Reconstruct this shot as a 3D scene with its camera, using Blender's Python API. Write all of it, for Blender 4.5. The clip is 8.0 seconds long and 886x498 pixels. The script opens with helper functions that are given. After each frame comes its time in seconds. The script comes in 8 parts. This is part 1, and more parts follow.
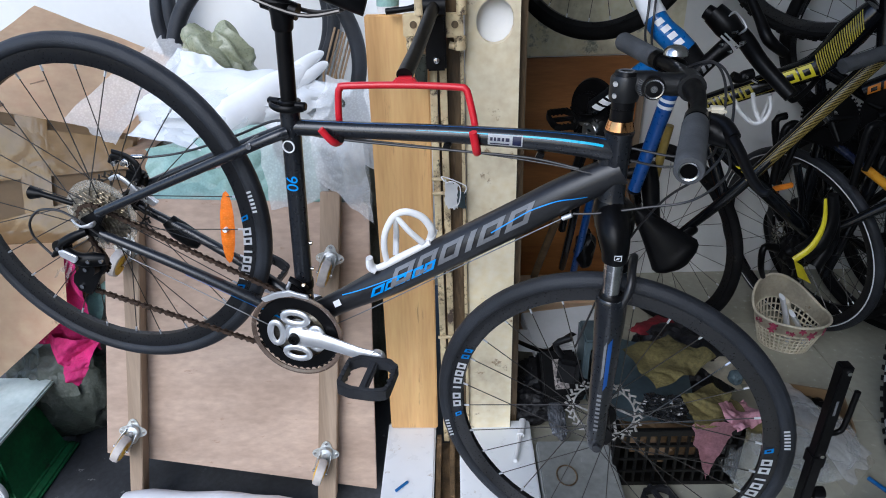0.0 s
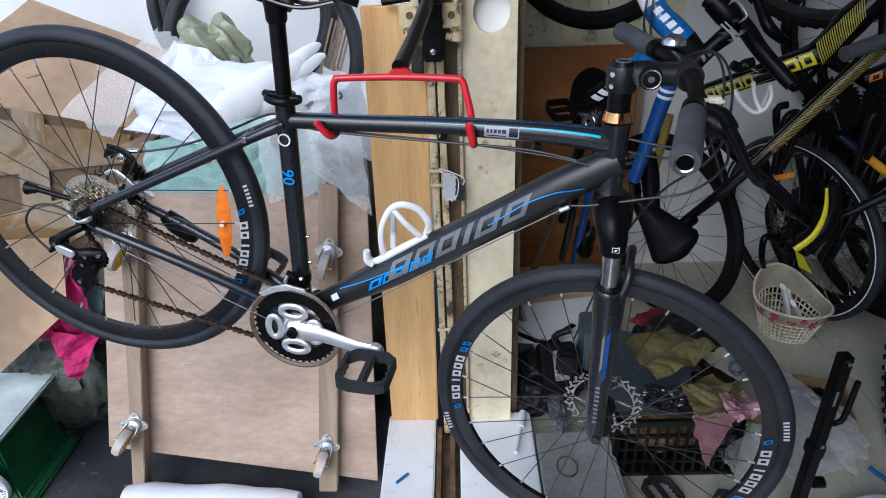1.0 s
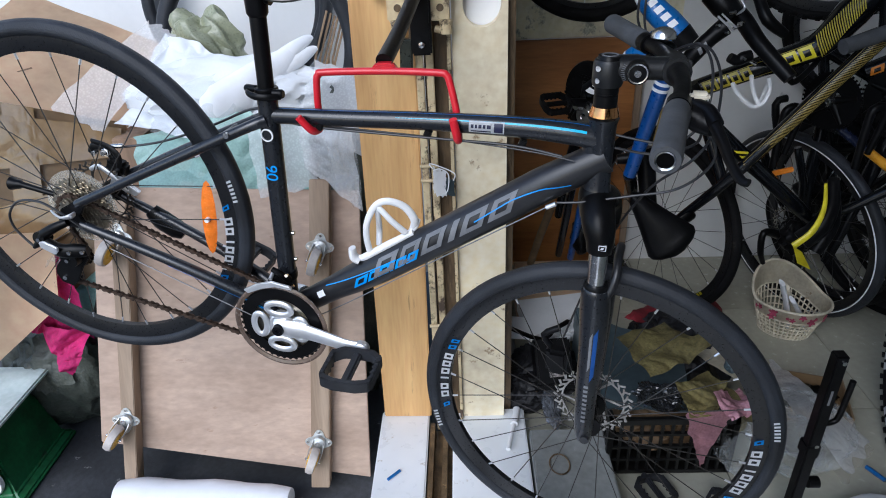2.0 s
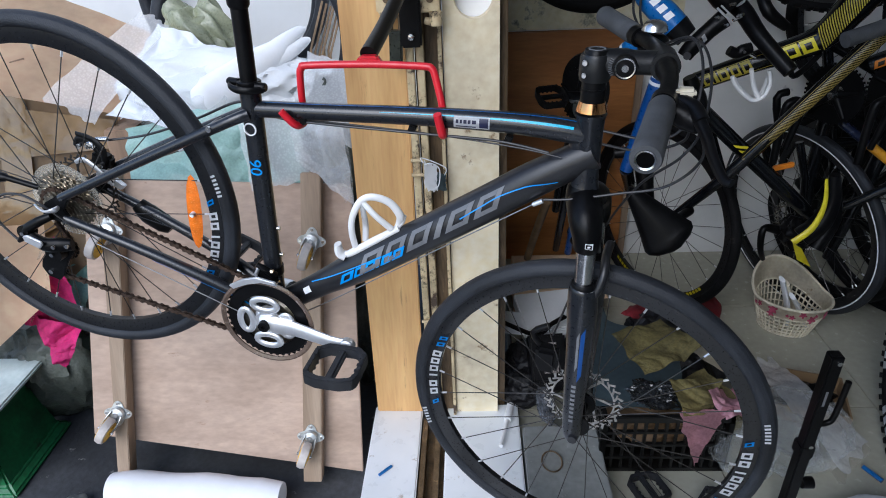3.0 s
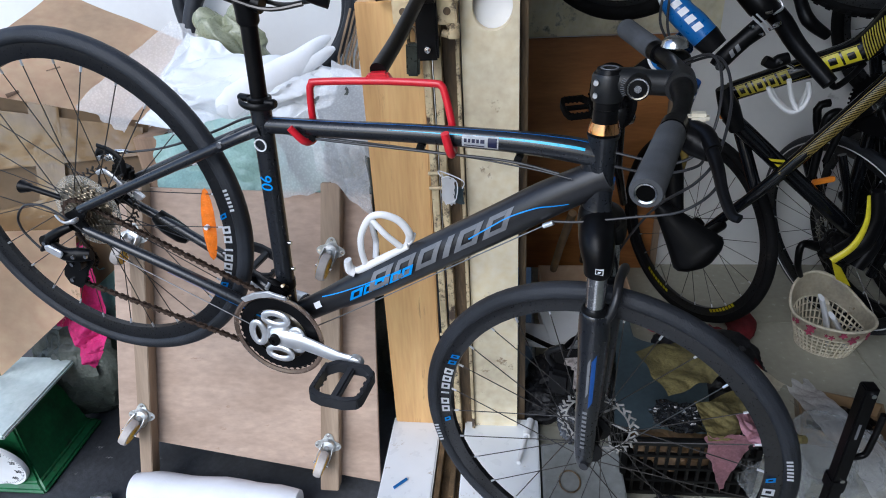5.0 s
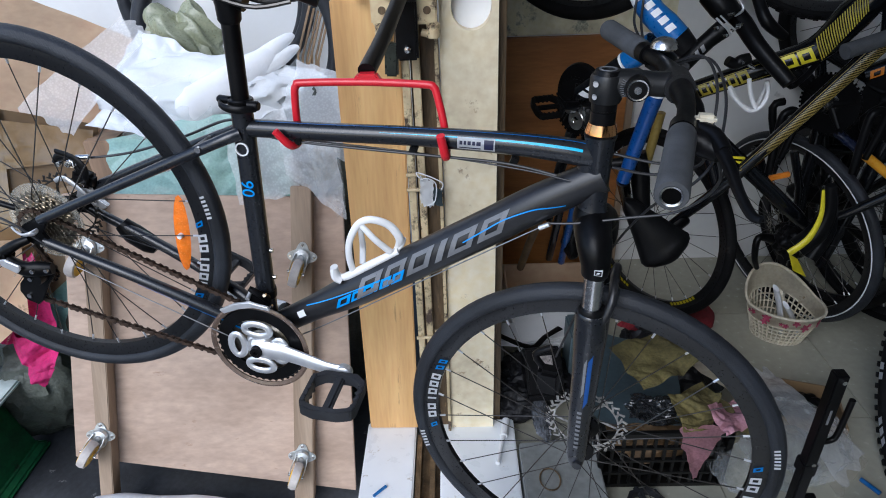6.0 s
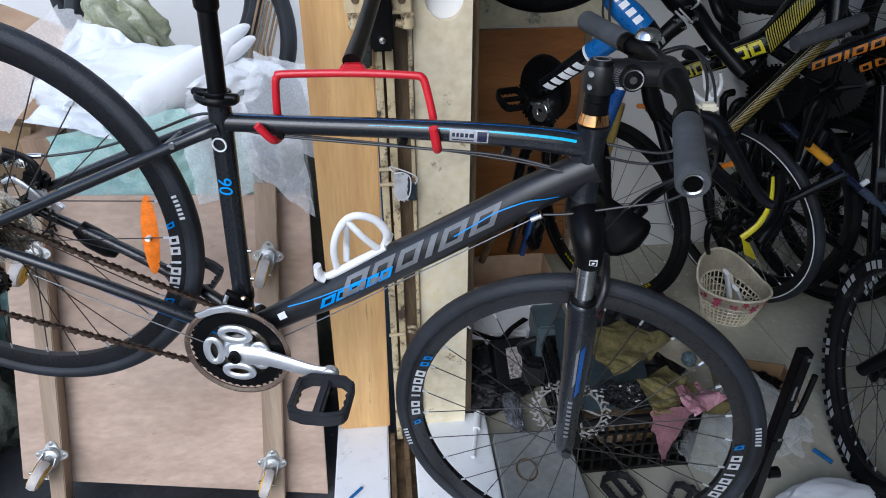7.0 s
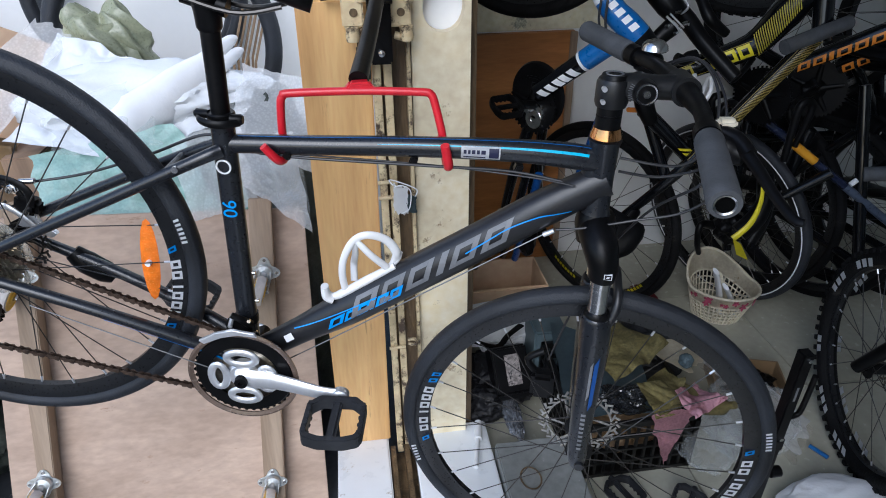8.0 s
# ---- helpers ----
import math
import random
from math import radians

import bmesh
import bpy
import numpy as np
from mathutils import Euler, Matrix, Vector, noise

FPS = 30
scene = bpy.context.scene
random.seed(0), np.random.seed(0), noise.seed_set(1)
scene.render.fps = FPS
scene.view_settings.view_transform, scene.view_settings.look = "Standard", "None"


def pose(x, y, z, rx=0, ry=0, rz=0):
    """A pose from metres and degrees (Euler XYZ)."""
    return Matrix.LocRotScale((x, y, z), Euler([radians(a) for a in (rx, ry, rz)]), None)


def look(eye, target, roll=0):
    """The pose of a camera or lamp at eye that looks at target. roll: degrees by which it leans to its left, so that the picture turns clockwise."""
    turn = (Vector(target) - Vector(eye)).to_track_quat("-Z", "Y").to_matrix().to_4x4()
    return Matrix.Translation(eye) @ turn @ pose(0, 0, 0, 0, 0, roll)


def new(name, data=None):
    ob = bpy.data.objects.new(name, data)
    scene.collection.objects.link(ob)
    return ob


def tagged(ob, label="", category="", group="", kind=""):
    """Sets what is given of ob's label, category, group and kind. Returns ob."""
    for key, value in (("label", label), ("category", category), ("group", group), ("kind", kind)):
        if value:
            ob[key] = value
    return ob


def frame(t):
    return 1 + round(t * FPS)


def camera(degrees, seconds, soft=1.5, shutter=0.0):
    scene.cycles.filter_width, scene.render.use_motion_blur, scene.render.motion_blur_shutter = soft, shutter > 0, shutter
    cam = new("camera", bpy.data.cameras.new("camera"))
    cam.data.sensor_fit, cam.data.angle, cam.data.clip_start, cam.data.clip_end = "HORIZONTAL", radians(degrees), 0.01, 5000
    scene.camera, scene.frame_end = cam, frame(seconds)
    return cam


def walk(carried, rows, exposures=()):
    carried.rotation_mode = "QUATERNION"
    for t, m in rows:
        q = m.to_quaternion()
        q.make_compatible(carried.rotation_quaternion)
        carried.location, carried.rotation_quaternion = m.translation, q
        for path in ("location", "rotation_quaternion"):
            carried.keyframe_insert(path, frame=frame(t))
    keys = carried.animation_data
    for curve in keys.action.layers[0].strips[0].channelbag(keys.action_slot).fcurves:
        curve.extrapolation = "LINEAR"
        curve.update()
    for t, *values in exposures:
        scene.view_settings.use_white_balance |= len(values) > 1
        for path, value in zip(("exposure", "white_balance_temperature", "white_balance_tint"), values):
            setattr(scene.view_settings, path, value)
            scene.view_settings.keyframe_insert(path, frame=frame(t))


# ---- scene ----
cam = camera(70.1, 8.0, soft=1.0)
PATH = [
    (0, (0.016, 0.0, 1.402), (-0.034, 1.773, 0.477), -2.0),
    (0.5, (0.015, 0.0, 1.402), (-0.036, 1.767, 0.466), -2.1),
    (1, (0.025, 0.006, 1.402), (-0.033, 1.765, 0.453), -2.5),
    (1.5, (0.042, 0.015, 1.401), (-0.024, 1.77, 0.443), -2.7),
    (3, (0.096, 0.047, 1.399), (-0.002, 1.78, 0.405), -2.7),
    (3.5, (0.112, 0.058, 1.406), (0.007, 1.788, 0.408), -3.0),
    (4, (0.128, 0.069, 1.41), (-0.003, 1.798, 0.413), -2.9),
    (4.5, (0.146, 0.076, 1.413), (-0.033, 1.804, 0.422), -3.8),
    (4.7, (0.154, 0.084, 1.414), (-0.077, 1.806, 0.423), -3.7),
    (5.8, (0.083, 0.09, 1.423), (-0.016, 1.82, 0.424), -2.7),
    (6, (0.062, 0.105, 1.419), (0.021, 1.834, 0.414), -2.1),
    (6.5, (0.017, 0.117, 1.416), (0.087, 1.838, 0.4), -0.8),
    (7, (-0.027, 0.126, 1.411), (0.136, 1.837, 0.387), -0.4),
    (7.5, (-0.065, 0.132, 1.417), (0.175, 1.833, 0.392), -1.0),
    (8, (-0.079, 0.16, 1.43), (0.159, 1.859, 0.402), -0.7),
]
walk(cam, [(t, look(eye, target, roll)) for t, eye, target, roll in PATH], [(0.0, 0.62, 5740, 10), (8.0, 0.62, 5740, 10)])

# ---- daylight ----
world = bpy.data.worlds.new("world")
scene.world = world
world.use_nodes = True
wn = world.node_tree.nodes
sky = wn.new("ShaderNodeTexSky")
sky.sky_type, sky.sun_disc = "NISHITA", False
sky.sun_elevation, sky.sun_rotation = radians(39), radians(-157.5)
sky.air_density, sky.dust_density = 1.0, 1.0
world.node_tree.links.new(sky.outputs[0], wn["Background"].inputs[0])
wn["Background"].inputs[1].default_value = 0.15
sun_data = bpy.data.lights.new("sun", "SUN")
sun_data.energy, sun_data.angle, sun_data.color = 1.4, radians(40), (1.0, 0.97, 0.93)
sun_lamp = new("sun", sun_data)
sun_lamp.matrix_world = look((-2.2, -5.3, 4.6), (0, 0, 0))


# ---- materials ----
def mat(name, color, rough=0.5, metal=0.0, vary=0.12, scale=6.0, fine=60.0, bump=0.1, coat=0.0, tint=None, per=0.0, spots=None, stretch=(1, 1, 1), rvary=0.1, subsurf=0.0, spec=0.5):
    """Base colour with two scales of variation, worn roughness and fine relief; spots: (colour, scale, amount) of stains."""
    m = bpy.data.materials.new(name)
    m.use_nodes = True
    n, l = m.node_tree.nodes, m.node_tree.links
    b = n["Principled BSDF"]
    tc, mp = n.new("ShaderNodeTexCoord"), n.new("ShaderNodeMapping")
    mp.inputs["Scale"].default_value = stretch
    l.new(tc.outputs["Object"], mp.inputs["Vector"])
    big, small = n.new("ShaderNodeTexNoise"), n.new("ShaderNodeTexNoise")
    for t, s, d in ((big, scale, 4), (small, fine, 3)):
        t.inputs["Scale"].default_value, t.inputs["Detail"].default_value = s, d
        l.new(mp.outputs[0], t.inputs["Vector"])
    mix = n.new("ShaderNodeMix")
    mix.data_type, mix.blend_type = "RGBA", "MIX"
    lo = tint or tuple(c * (1 - 2.2 * vary) for c in color)
    hi = tuple(min(1.0, c * (1 + 1.6 * vary)) for c in color)
    ramp = n.new("ShaderNodeMapRange")
    ramp.inputs["From Min"].default_value, ramp.inputs["From Max"].default_value = 0.3, 0.7
    l.new(big.outputs["Fac"], ramp.inputs["Value"])
    l.new(ramp.outputs[0], mix.inputs["Factor"])
    mix.inputs[6].default_value, mix.inputs[7].default_value = (*lo, 1), (*hi, 1)
    grain = n.new("ShaderNodeMix")
    grain.data_type, grain.blend_type = "RGBA", "OVERLAY"
    grain.inputs["Factor"].default_value = min(1.0, vary * 2.5)
    l.new(mix.outputs[2], grain.inputs[6])
    l.new(small.outputs["Fac"], grain.inputs[7])
    out = grain.outputs[2]
    if spots:
        sp = n.new("ShaderNodeTexNoise")
        sp.inputs["Scale"].default_value, sp.inputs["Detail"].default_value, sp.inputs["Roughness"].default_value = spots[1], 6, 0.7
        l.new(mp.outputs[0], sp.inputs["Vector"])
        mr = n.new("ShaderNodeMapRange")
        mr.inputs["From Min"].default_value, mr.inputs["From Max"].default_value = 0.68 - spots[2] * 0.25, 0.74 - spots[2] * 0.2
        l.new(sp.outputs["Fac"], mr.inputs["Value"])
        sm = n.new("ShaderNodeMix")
        sm.data_type = "RGBA"
        l.new(mr.outputs[0], sm.inputs["Factor"])
        l.new(out, sm.inputs[6])
        sm.inputs[7].default_value = (*spots[0], 1)
        out = sm.outputs[2]
    if per:
        oi, hsv = n.new("ShaderNodeObjectInfo"), n.new("ShaderNodeHueSaturation")
        pr = n.new("ShaderNodeMapRange")
        pr.inputs["To Min"].default_value, pr.inputs["To Max"].default_value = 1 - per, 1 + per
        l.new(oi.outputs["Random"], pr.inputs["Value"])
        l.new(pr.outputs[0], hsv.inputs["Value"])
        l.new(out, hsv.inputs["Color"])
        out = hsv.outputs[0]
    l.new(out, b.inputs["Base Color"])
    rr = n.new("ShaderNodeMapRange")
    rr.inputs["To Min"].default_value, rr.inputs["To Max"].default_value = max(0.03, rough - rvary), min(1.0, rough + rvary)
    l.new(small.outputs["Fac"], rr.inputs["Value"])
    l.new(rr.outputs[0], b.inputs["Roughness"])
    b.inputs["Metallic"].default_value = metal
    b.inputs["Specular IOR Level"].default_value = spec
    b.inputs["Coat Weight"].default_value = coat
    b.inputs["Coat Roughness"].default_value = 0.12
    b.inputs["Subsurface Weight"].default_value = subsurf
    b.inputs["Subsurface Radius"].default_value = (0.02, 0.02, 0.02)
    if bump:
        bp = n.new("ShaderNodeBump")
        bp.inputs["Strength"].default_value, bp.inputs["Distance"].default_value = bump, 0.004
        l.new(small.outputs["Fac"], bp.inputs["Height"])
        l.new(bp.outputs[0], b.inputs["Normal"])
    return m


def film_mat(name, color, rough=0.15, clear=0.5, fine=90.0, bubbles=False):
    """Thin plastic film: partly clear, partly milky, with a glossy crinkled surface."""
    m = mat(name, color, rough, 0, 0.05, 8, fine, 0.35)
    n, l = m.node_tree.nodes, m.node_tree.links
    b, o = n["Principled BSDF"], n["Material Output"]
    tr, mx, tl, mx2 = n.new("ShaderNodeBsdfTransparent"), n.new("ShaderNodeMixShader"), n.new("ShaderNodeBsdfTranslucent"), n.new("ShaderNodeMixShader")
    tl.inputs[0].default_value = (*color, 1)
    if bubbles:
        vo, bp, tc = n.new("ShaderNodeTexVoronoi"), n.new("ShaderNodeBump"), n.new("ShaderNodeTexCoord")
        vo.inputs["Scale"].default_value = 150
        bp.inputs["Strength"].default_value, bp.inputs["Distance"].default_value, bp.invert = 0.35, 0.004, True
        l.new(tc.outputs["Object"], vo.inputs["Vector"])
        l.new(vo.outputs["Distance"], bp.inputs["Height"])
        l.new(bp.outputs[0], b.inputs["Normal"])
    mx2.inputs[0].default_value = 0.4
    l.new(b.outputs[0], mx2.inputs[1])
    l.new(tl.outputs[0], mx2.inputs[2])
    mx.inputs[0].default_value = clear
    if bubbles:
        cell = n.new("ShaderNodeMapRange")
        cell.inputs["From Min"].default_value, cell.inputs["From Max"].default_value = 0.15, 0.6
        cell.inputs["To Min"].default_value, cell.inputs["To Max"].default_value = clear - 0.04, clear + 0.04
        l.new(vo.outputs["Distance"], cell.inputs["Value"])
        l.new(cell.outputs[0], mx.inputs[0])
    l.new(mx2.outputs[0], mx.inputs[1])
    l.new(tr.outputs[0], mx.inputs[2])
    l.new(mx.outputs[0], o.inputs[0])
    return m


def wood_mat(name, light, dark, stretch, rough=0.6, per=0.0, stain=None):
    """Long grain along the axis with the small stretch factor."""
    m = mat(name, light, rough, 0, 0.1, 2.2, 22, 0.12, tint=dark, per=per, stretch=stretch, spots=stain)
    return m


M_FRAME = mat("satin_black_paint", (0.0035, 0.004, 0.0055), 0.2, 0, 0.05, 5, 200, 0.006, coat=0.3, spec=0.3)
M_SATIN = mat("blue_black_satin_paint", (0.011, 0.0125, 0.016), 0.3, 0, 0.05, 5, 200, 0.006, coat=0.3, spec=0.45)
M_ROTOR = mat("dull_brake_steel", (0.4, 0.39, 0.37), 0.4, 0.9, 0.15, 40, 200, 0.05)
M_FRAMEGREY = mat("matt_charcoal_paint", (0.014, 0.0145, 0.017), 0.36, 0.0, 0.15, 5, 200, 0.02, spec=0.5)
M_BLACK = mat("black_plastic", (0.004, 0.004, 0.0045), 0.36, 0, 0.2, 20, 150, 0.04, spec=0.16)
M_PEDAL = mat("dark_grey_pedal_plastic", (0.022, 0.023, 0.026), 0.5, 0, 0.15, 20, 150, 0.06, spec=0.4)
M_GRIP = mat("grey_rubber_grip", (0.06, 0.063, 0.068), 0.8, 0, 0.12, 30, 500, 0.25)
M_TYRE = mat("tyre_rubber", (0.019, 0.0215, 0.027), 0.52, 0, 0.25, 9, 420, 0.35, spots=((0.06, 0.058, 0.052), 14, 0.1), spec=0.35)
def add_ribs(m, scale, strength):
    """Fine diagonal file ribs over the bump that the material has."""
    n, l = m.node_tree.nodes, m.node_tree.links
    b = n["Principled BSDF"]
    first = b.inputs["Normal"].links[0].from_node
    tc, w, bp = n.new("ShaderNodeTexCoord"), n.new("ShaderNodeTexWave"), n.new("ShaderNodeBump")
    w.bands_direction = "DIAGONAL"
    w.inputs["Scale"].default_value, w.inputs["Distortion"].default_value = scale, 0.6
    bp.inputs["Strength"].default_value, bp.inputs["Distance"].default_value = strength, 0.001
    l.new(tc.outputs["Object"], w.inputs["Vector"])
    l.new(w.outputs["Fac"], bp.inputs["Height"])
    l.new(first.outputs[0], bp.inputs["Normal"])
    l.new(bp.outputs[0], b.inputs["Normal"])


add_ribs(M_TYRE, 110, 0.1)
# near black: the shade inside the open bar ends, put into colour
M_HOLE = mat("bore_shade_black", (0.002, 0.002, 0.002), 0.9, 0, 0.1, 30, 100, 0.0, spec=0.05)
M_STEM = mat("dark_anodised_stem", (0.0075, 0.008, 0.009), 0.42, 0, 0.12, 8, 200, 0.02, spec=0.45)
M_TYRE_OLD = mat("old_tyre_rubber", (0.006, 0.006, 0.0065), 0.75, 0, 0.25, 7, 120, 0.5, spots=((0.025, 0.023, 0.02), 10, 0.2), spec=0.15)
M_RIM = mat("black_rim", (0.009, 0.0095, 0.011), 0.3, 0.1, 0.15, 9, 200, 0.02)
M_STEEL = mat("bright_steel", (0.62, 0.62, 0.62), 0.22, 1, 0.08, 30, 200, 0.04)
M_SPOKE = mat("spoke_steel", (0.09, 0.085, 0.08), 0.35, 0.9, 0.1, 30, 200, 0.0)
M_ALLOY = mat("brushed_alloy", (0.78, 0.79, 0.81), 0.35, 0.75, 0.06, 25, 180, 0.05)
M_SPROCKET = mat("sprocket_steel", (0.55, 0.5, 0.41), 0.32, 1, 0.2, 40, 200, 0.1, spots=((0.16, 0.1, 0.06), 60, 0.25))
M_CHAIN = mat("rusty_chain", (0.075, 0.05, 0.036), 0.42, 0.6, 0.3, 60, 300, 0.2)
M_GUARD = mat("smoked_plastic", (0.12, 0.085, 0.065), 0.25, 0, 0.1, 20, 100, 0.02, coat=0.3)
M_COPPER = mat("amber_gold_ring", (0.68, 0.33, 0.13), 0.13, 1.0, 0.1, 30, 100, 0.0)
M_BLUE = mat("cyan_blue_decal", (0.01, 0.28, 0.75), 0.35, 0, 0.05, 20, 100, 0.0)
M_CYAN = mat("bright_cyan_decal", (0.02, 0.5, 0.75), 0.3, 0, 0.05, 20, 100, 0.0)
M_DECALGREY = mat("grey_decal", (0.15, 0.155, 0.165), 0.4, 0.0, 0.08, 20, 150, 0.0)
M_WHITE = mat("white_plastic", (0.8, 0.8, 0.8), 0.4, 0, 0.03, 12, 150, 0.05)
M_DECALWHITE = mat("white_decal", (0.75, 0.76, 0.78), 0.4, 0, 0.05, 30, 150, 0.0)
M_NAVY = mat("navy_decal", (0.008, 0.01, 0.045), 0.4, 0, 0.05, 30, 150, 0.0)
M_ORANGE = mat("orange_reflector_plastic", (0.85, 0.2, 0.015), 0.25, 0, 0.1, 60, 400, 0.15, coat=0.3)
M_RED = mat("red_powder_coat", (0.62, 0.012, 0.025), 0.38, 0, 0.06, 20, 150, 0.05, coat=0.2)
M_CABLE = mat("black_cable", (0.02, 0.02, 0.022), 0.4, 0, 0.1, 30, 100, 0.0)
M_INNER = mat("bare_cable", (0.2, 0.2, 0.2), 0.35, 0.9, 0.1, 30, 100, 0.0)
M_CREAM = mat("cream_painted_board", (0.82, 0.71, 0.5), 0.5, 0, 0.15, 4, 45, 0.2, spots=((0.26, 0.17, 0.09), 20, 0.26))
M_IRON = mat("chipped_cream_iron", (0.62, 0.5, 0.3), 0.5, 0.1, 0.15, 12, 60, 0.25, spots=((0.07, 0.045, 0.03), 26, 0.62))
M_IRONBROWN = mat("dark_brown_iron", (0.12, 0.08, 0.042), 0.45, 0.2, 0.25, 8, 60, 0.3, spots=((0.3, 0.2, 0.1), 12, 0.3), stretch=(3, 3, 0.5))
M_PINE = wood_mat("pine_board", (0.66, 0.41, 0.17), (0.53, 0.295, 0.11), (7, 7, 0.6), 0.45, stain=((0.36, 0.2, 0.08), 5, 0.22))
M_BEAM = wood_mat("beam_wood", (0.34, 0.255, 0.18), (0.25, 0.175, 0.115), (9, 9, 0.7), 0.65)
M_CARTONDARK = wood_mat("dark_brown_carton", (0.3, 0.2, 0.13), (0.2, 0.13, 0.085), (9, 9, 0.7), 0.7)
M_PLY = wood_mat("pinkish_plywood", (0.44, 0.325, 0.25), (0.375, 0.268, 0.2), (1.6, 1.6, 4), 0.6, stain=((0.33, 0.215, 0.15), 9, 0.14))
M_PANEL = wood_mat("brown_wood_panel", (0.42, 0.175, 0.05), (0.29, 0.11, 0.032), (1.0, 1.0, 7), 0.45)
M_CARD = mat("cardboard", (0.7, 0.51, 0.34), 0.8, 0, 0.1, 3, 30, 0.1, spots=((0.3, 0.18, 0.1), 6, 0.1))
M_CARDTAPE = mat("taped_cardboard", (0.235, 0.155, 0.08), 0.4, 0, 0.1, 3, 30, 0.15, coat=0.2, spots=((0.22, 0.14, 0.07), 5, 0.15))
M_TAPE = mat("brown_packing_tape", (0.23, 0.15, 0.075), 0.16, 0, 0.08, 5, 40, 0.2, coat=0.6)
M_SHIELD = film_mat("clear_guard_disc", (0.66, 0.63, 0.55), 0.12, 0.66, 60)
M_WALL = mat("white_plaster", (0.8, 0.8, 0.79), 0.85, 0, 0.04, 1.5, 40, 0.08, spots=((0.55, 0.54, 0.52), 3, 0.1))
M_WALLIN = mat("grey_white_plaster", (0.8, 0.8, 0.78), 0.8, 0, 0.06, 1.5, 40, 0.08, spots=((0.4, 0.4, 0.39), 3, 0.12))
M_STAINED = mat("stained_plaster", (0.74, 0.69, 0.5), 0.85, 0, 0.16, 5, 50, 0.3, spots=((0.2, 0.21, 0.17), 8, 0.3))
M_ASPHALT = mat("dark_concrete", (0.04, 0.042, 0.046), 0.7, 0, 0.25, 4, 70, 0.3, spots=((0.2, 0.2, 0.19), 30, 0.12))
M_TILE = mat("pale_floor_tile", (0.42, 0.41, 0.33), 0.24, 0, 0.06, 2, 40, 0.03, per=0.03, spots=((0.42, 0.4, 0.35), 7, 0.12))
M_GROUT = mat("grout", (0.22, 0.21, 0.19), 0.9, 0, 0.15, 20, 60, 0.2)
M_SILL = mat("white_glazed_tile", (0.82, 0.84, 0.85), 0.3, 0, 0.04, 4, 40, 0.03, spots=((0.42, 0.36, 0.28), 14, 0.2))
M_GREYSTONE = mat("grey_slab", (0.24, 0.25, 0.24), 0.5, 0, 0.12, 5, 60, 0.12, spots=((0.36, 0.36, 0.34), 25, 0.2))
M_TEAL = mat("teal_woven_plastic", (0.27, 0.43, 0.385), 0.42, 0, 0.12, 6, 160, 0.2)
M_OLIVE = mat("olive_woven_sack", (0.25, 0.265, 0.17), 0.3, 0, 0.12, 10, 160, 0.2)
M_DARKSACK = mat("dark_green_grey_sack", (0.06, 0.068, 0.055), 0.45, 0, 0.25, 8, 120, 0.5)
M_MAGENTA = mat("magenta_cloth", (0.46, 0.01, 0.12), 0.8, 0, 0.15, 12, 200, 0.3)
M_GREEN = mat("green_enamel", (0.012, 0.11, 0.035), 0.35, 0, 0.2, 8, 80, 0.08, spots=((0.02, 0.03, 0.02), 12, 0.2))
M_PAN = mat("worn_pale_pan", (0.6, 0.68, 0.64), 0.4, 0.2, 0.12, 7, 60, 0.1, spots=((0.15, 0.32, 0.2), 8, 0.25))
M_FOAM = mat("white_foam", (0.78, 0.79, 0.81), 0.7, 0, 0.03, 10, 120, 0.15, subsurf=0.2)
M_BUBBLE = film_mat("bubble_wrap_film", (0.95, 0.96, 0.97), 0.1, 0.52, 140, True)
M_CLEAR = film_mat("clear_plastic_bag", (0.85, 0.88, 0.88), 0.08, 0.8, 60)
M_SHEET = mat("white_foam_sheet", (0.66, 0.68, 0.70), 0.55, 0, 0.04, 6, 140, 0.15, subsurf=0.15)
M_CRATE = mat("black_crate_plastic", (0.005, 0.005, 0.005), 0.4, 0, 0.2, 15, 100, 0.1)
M_MUSTARD = mat("mustard_rag", (0.135, 0.11, 0.038), 0.9, 0, 0.25, 10, 120, 0.6)
M_PINK = mat("pink_rag", (0.5, 0.25, 0.29), 0.9, 0, 0.15, 12, 160, 0.5)
M_REDRAG = mat("red_cloth", (0.16, 0.008, 0.014), 0.85, 0, 0.2, 12, 120, 0.4)
M_DKBLUE = mat("slate_blue_box", (0.085, 0.12, 0.135), 0.5, 0, 0.1, 8, 80, 0.1)
M_BLACKCLOTH = mat("black_bag_cloth", (0.006, 0.006, 0.008), 0.6, 0, 0.3, 10, 150, 0.4, spots=((0.25, 0.24, 0.23), 25, 0.06))
M_BLACKFILM = mat("shiny_black_film", (0.02, 0.021, 0.023), 0.15, 0, 0.2, 20, 80, 0.4, coat=0.6)
M_YELLOW = mat("yellow_decal", (0.72, 0.62, 0.02), 0.35, 0, 0.08, 20, 100, 0.0)
# M_FBLUE darkened for the less lit frame tubes; also the fork's blue wedge
M_DEEPBLUE_SHADED = mat("deep_blue_decal_and_shaded_frame", (0.005, 0.06, 0.25), 0.3, 0, 0.08, 10, 100, 0.02, coat=0.4)
M_FBLUE = mat("blue_frame_paint", (0.008, 0.115, 0.36), 0.3, 0, 0.08, 10, 100, 0.02, coat=0.4)
M_FORANGE = mat("orange_frame_decal", (0.75, 0.24, 0.02), 0.35, 0, 0.08, 20, 100, 0.0)
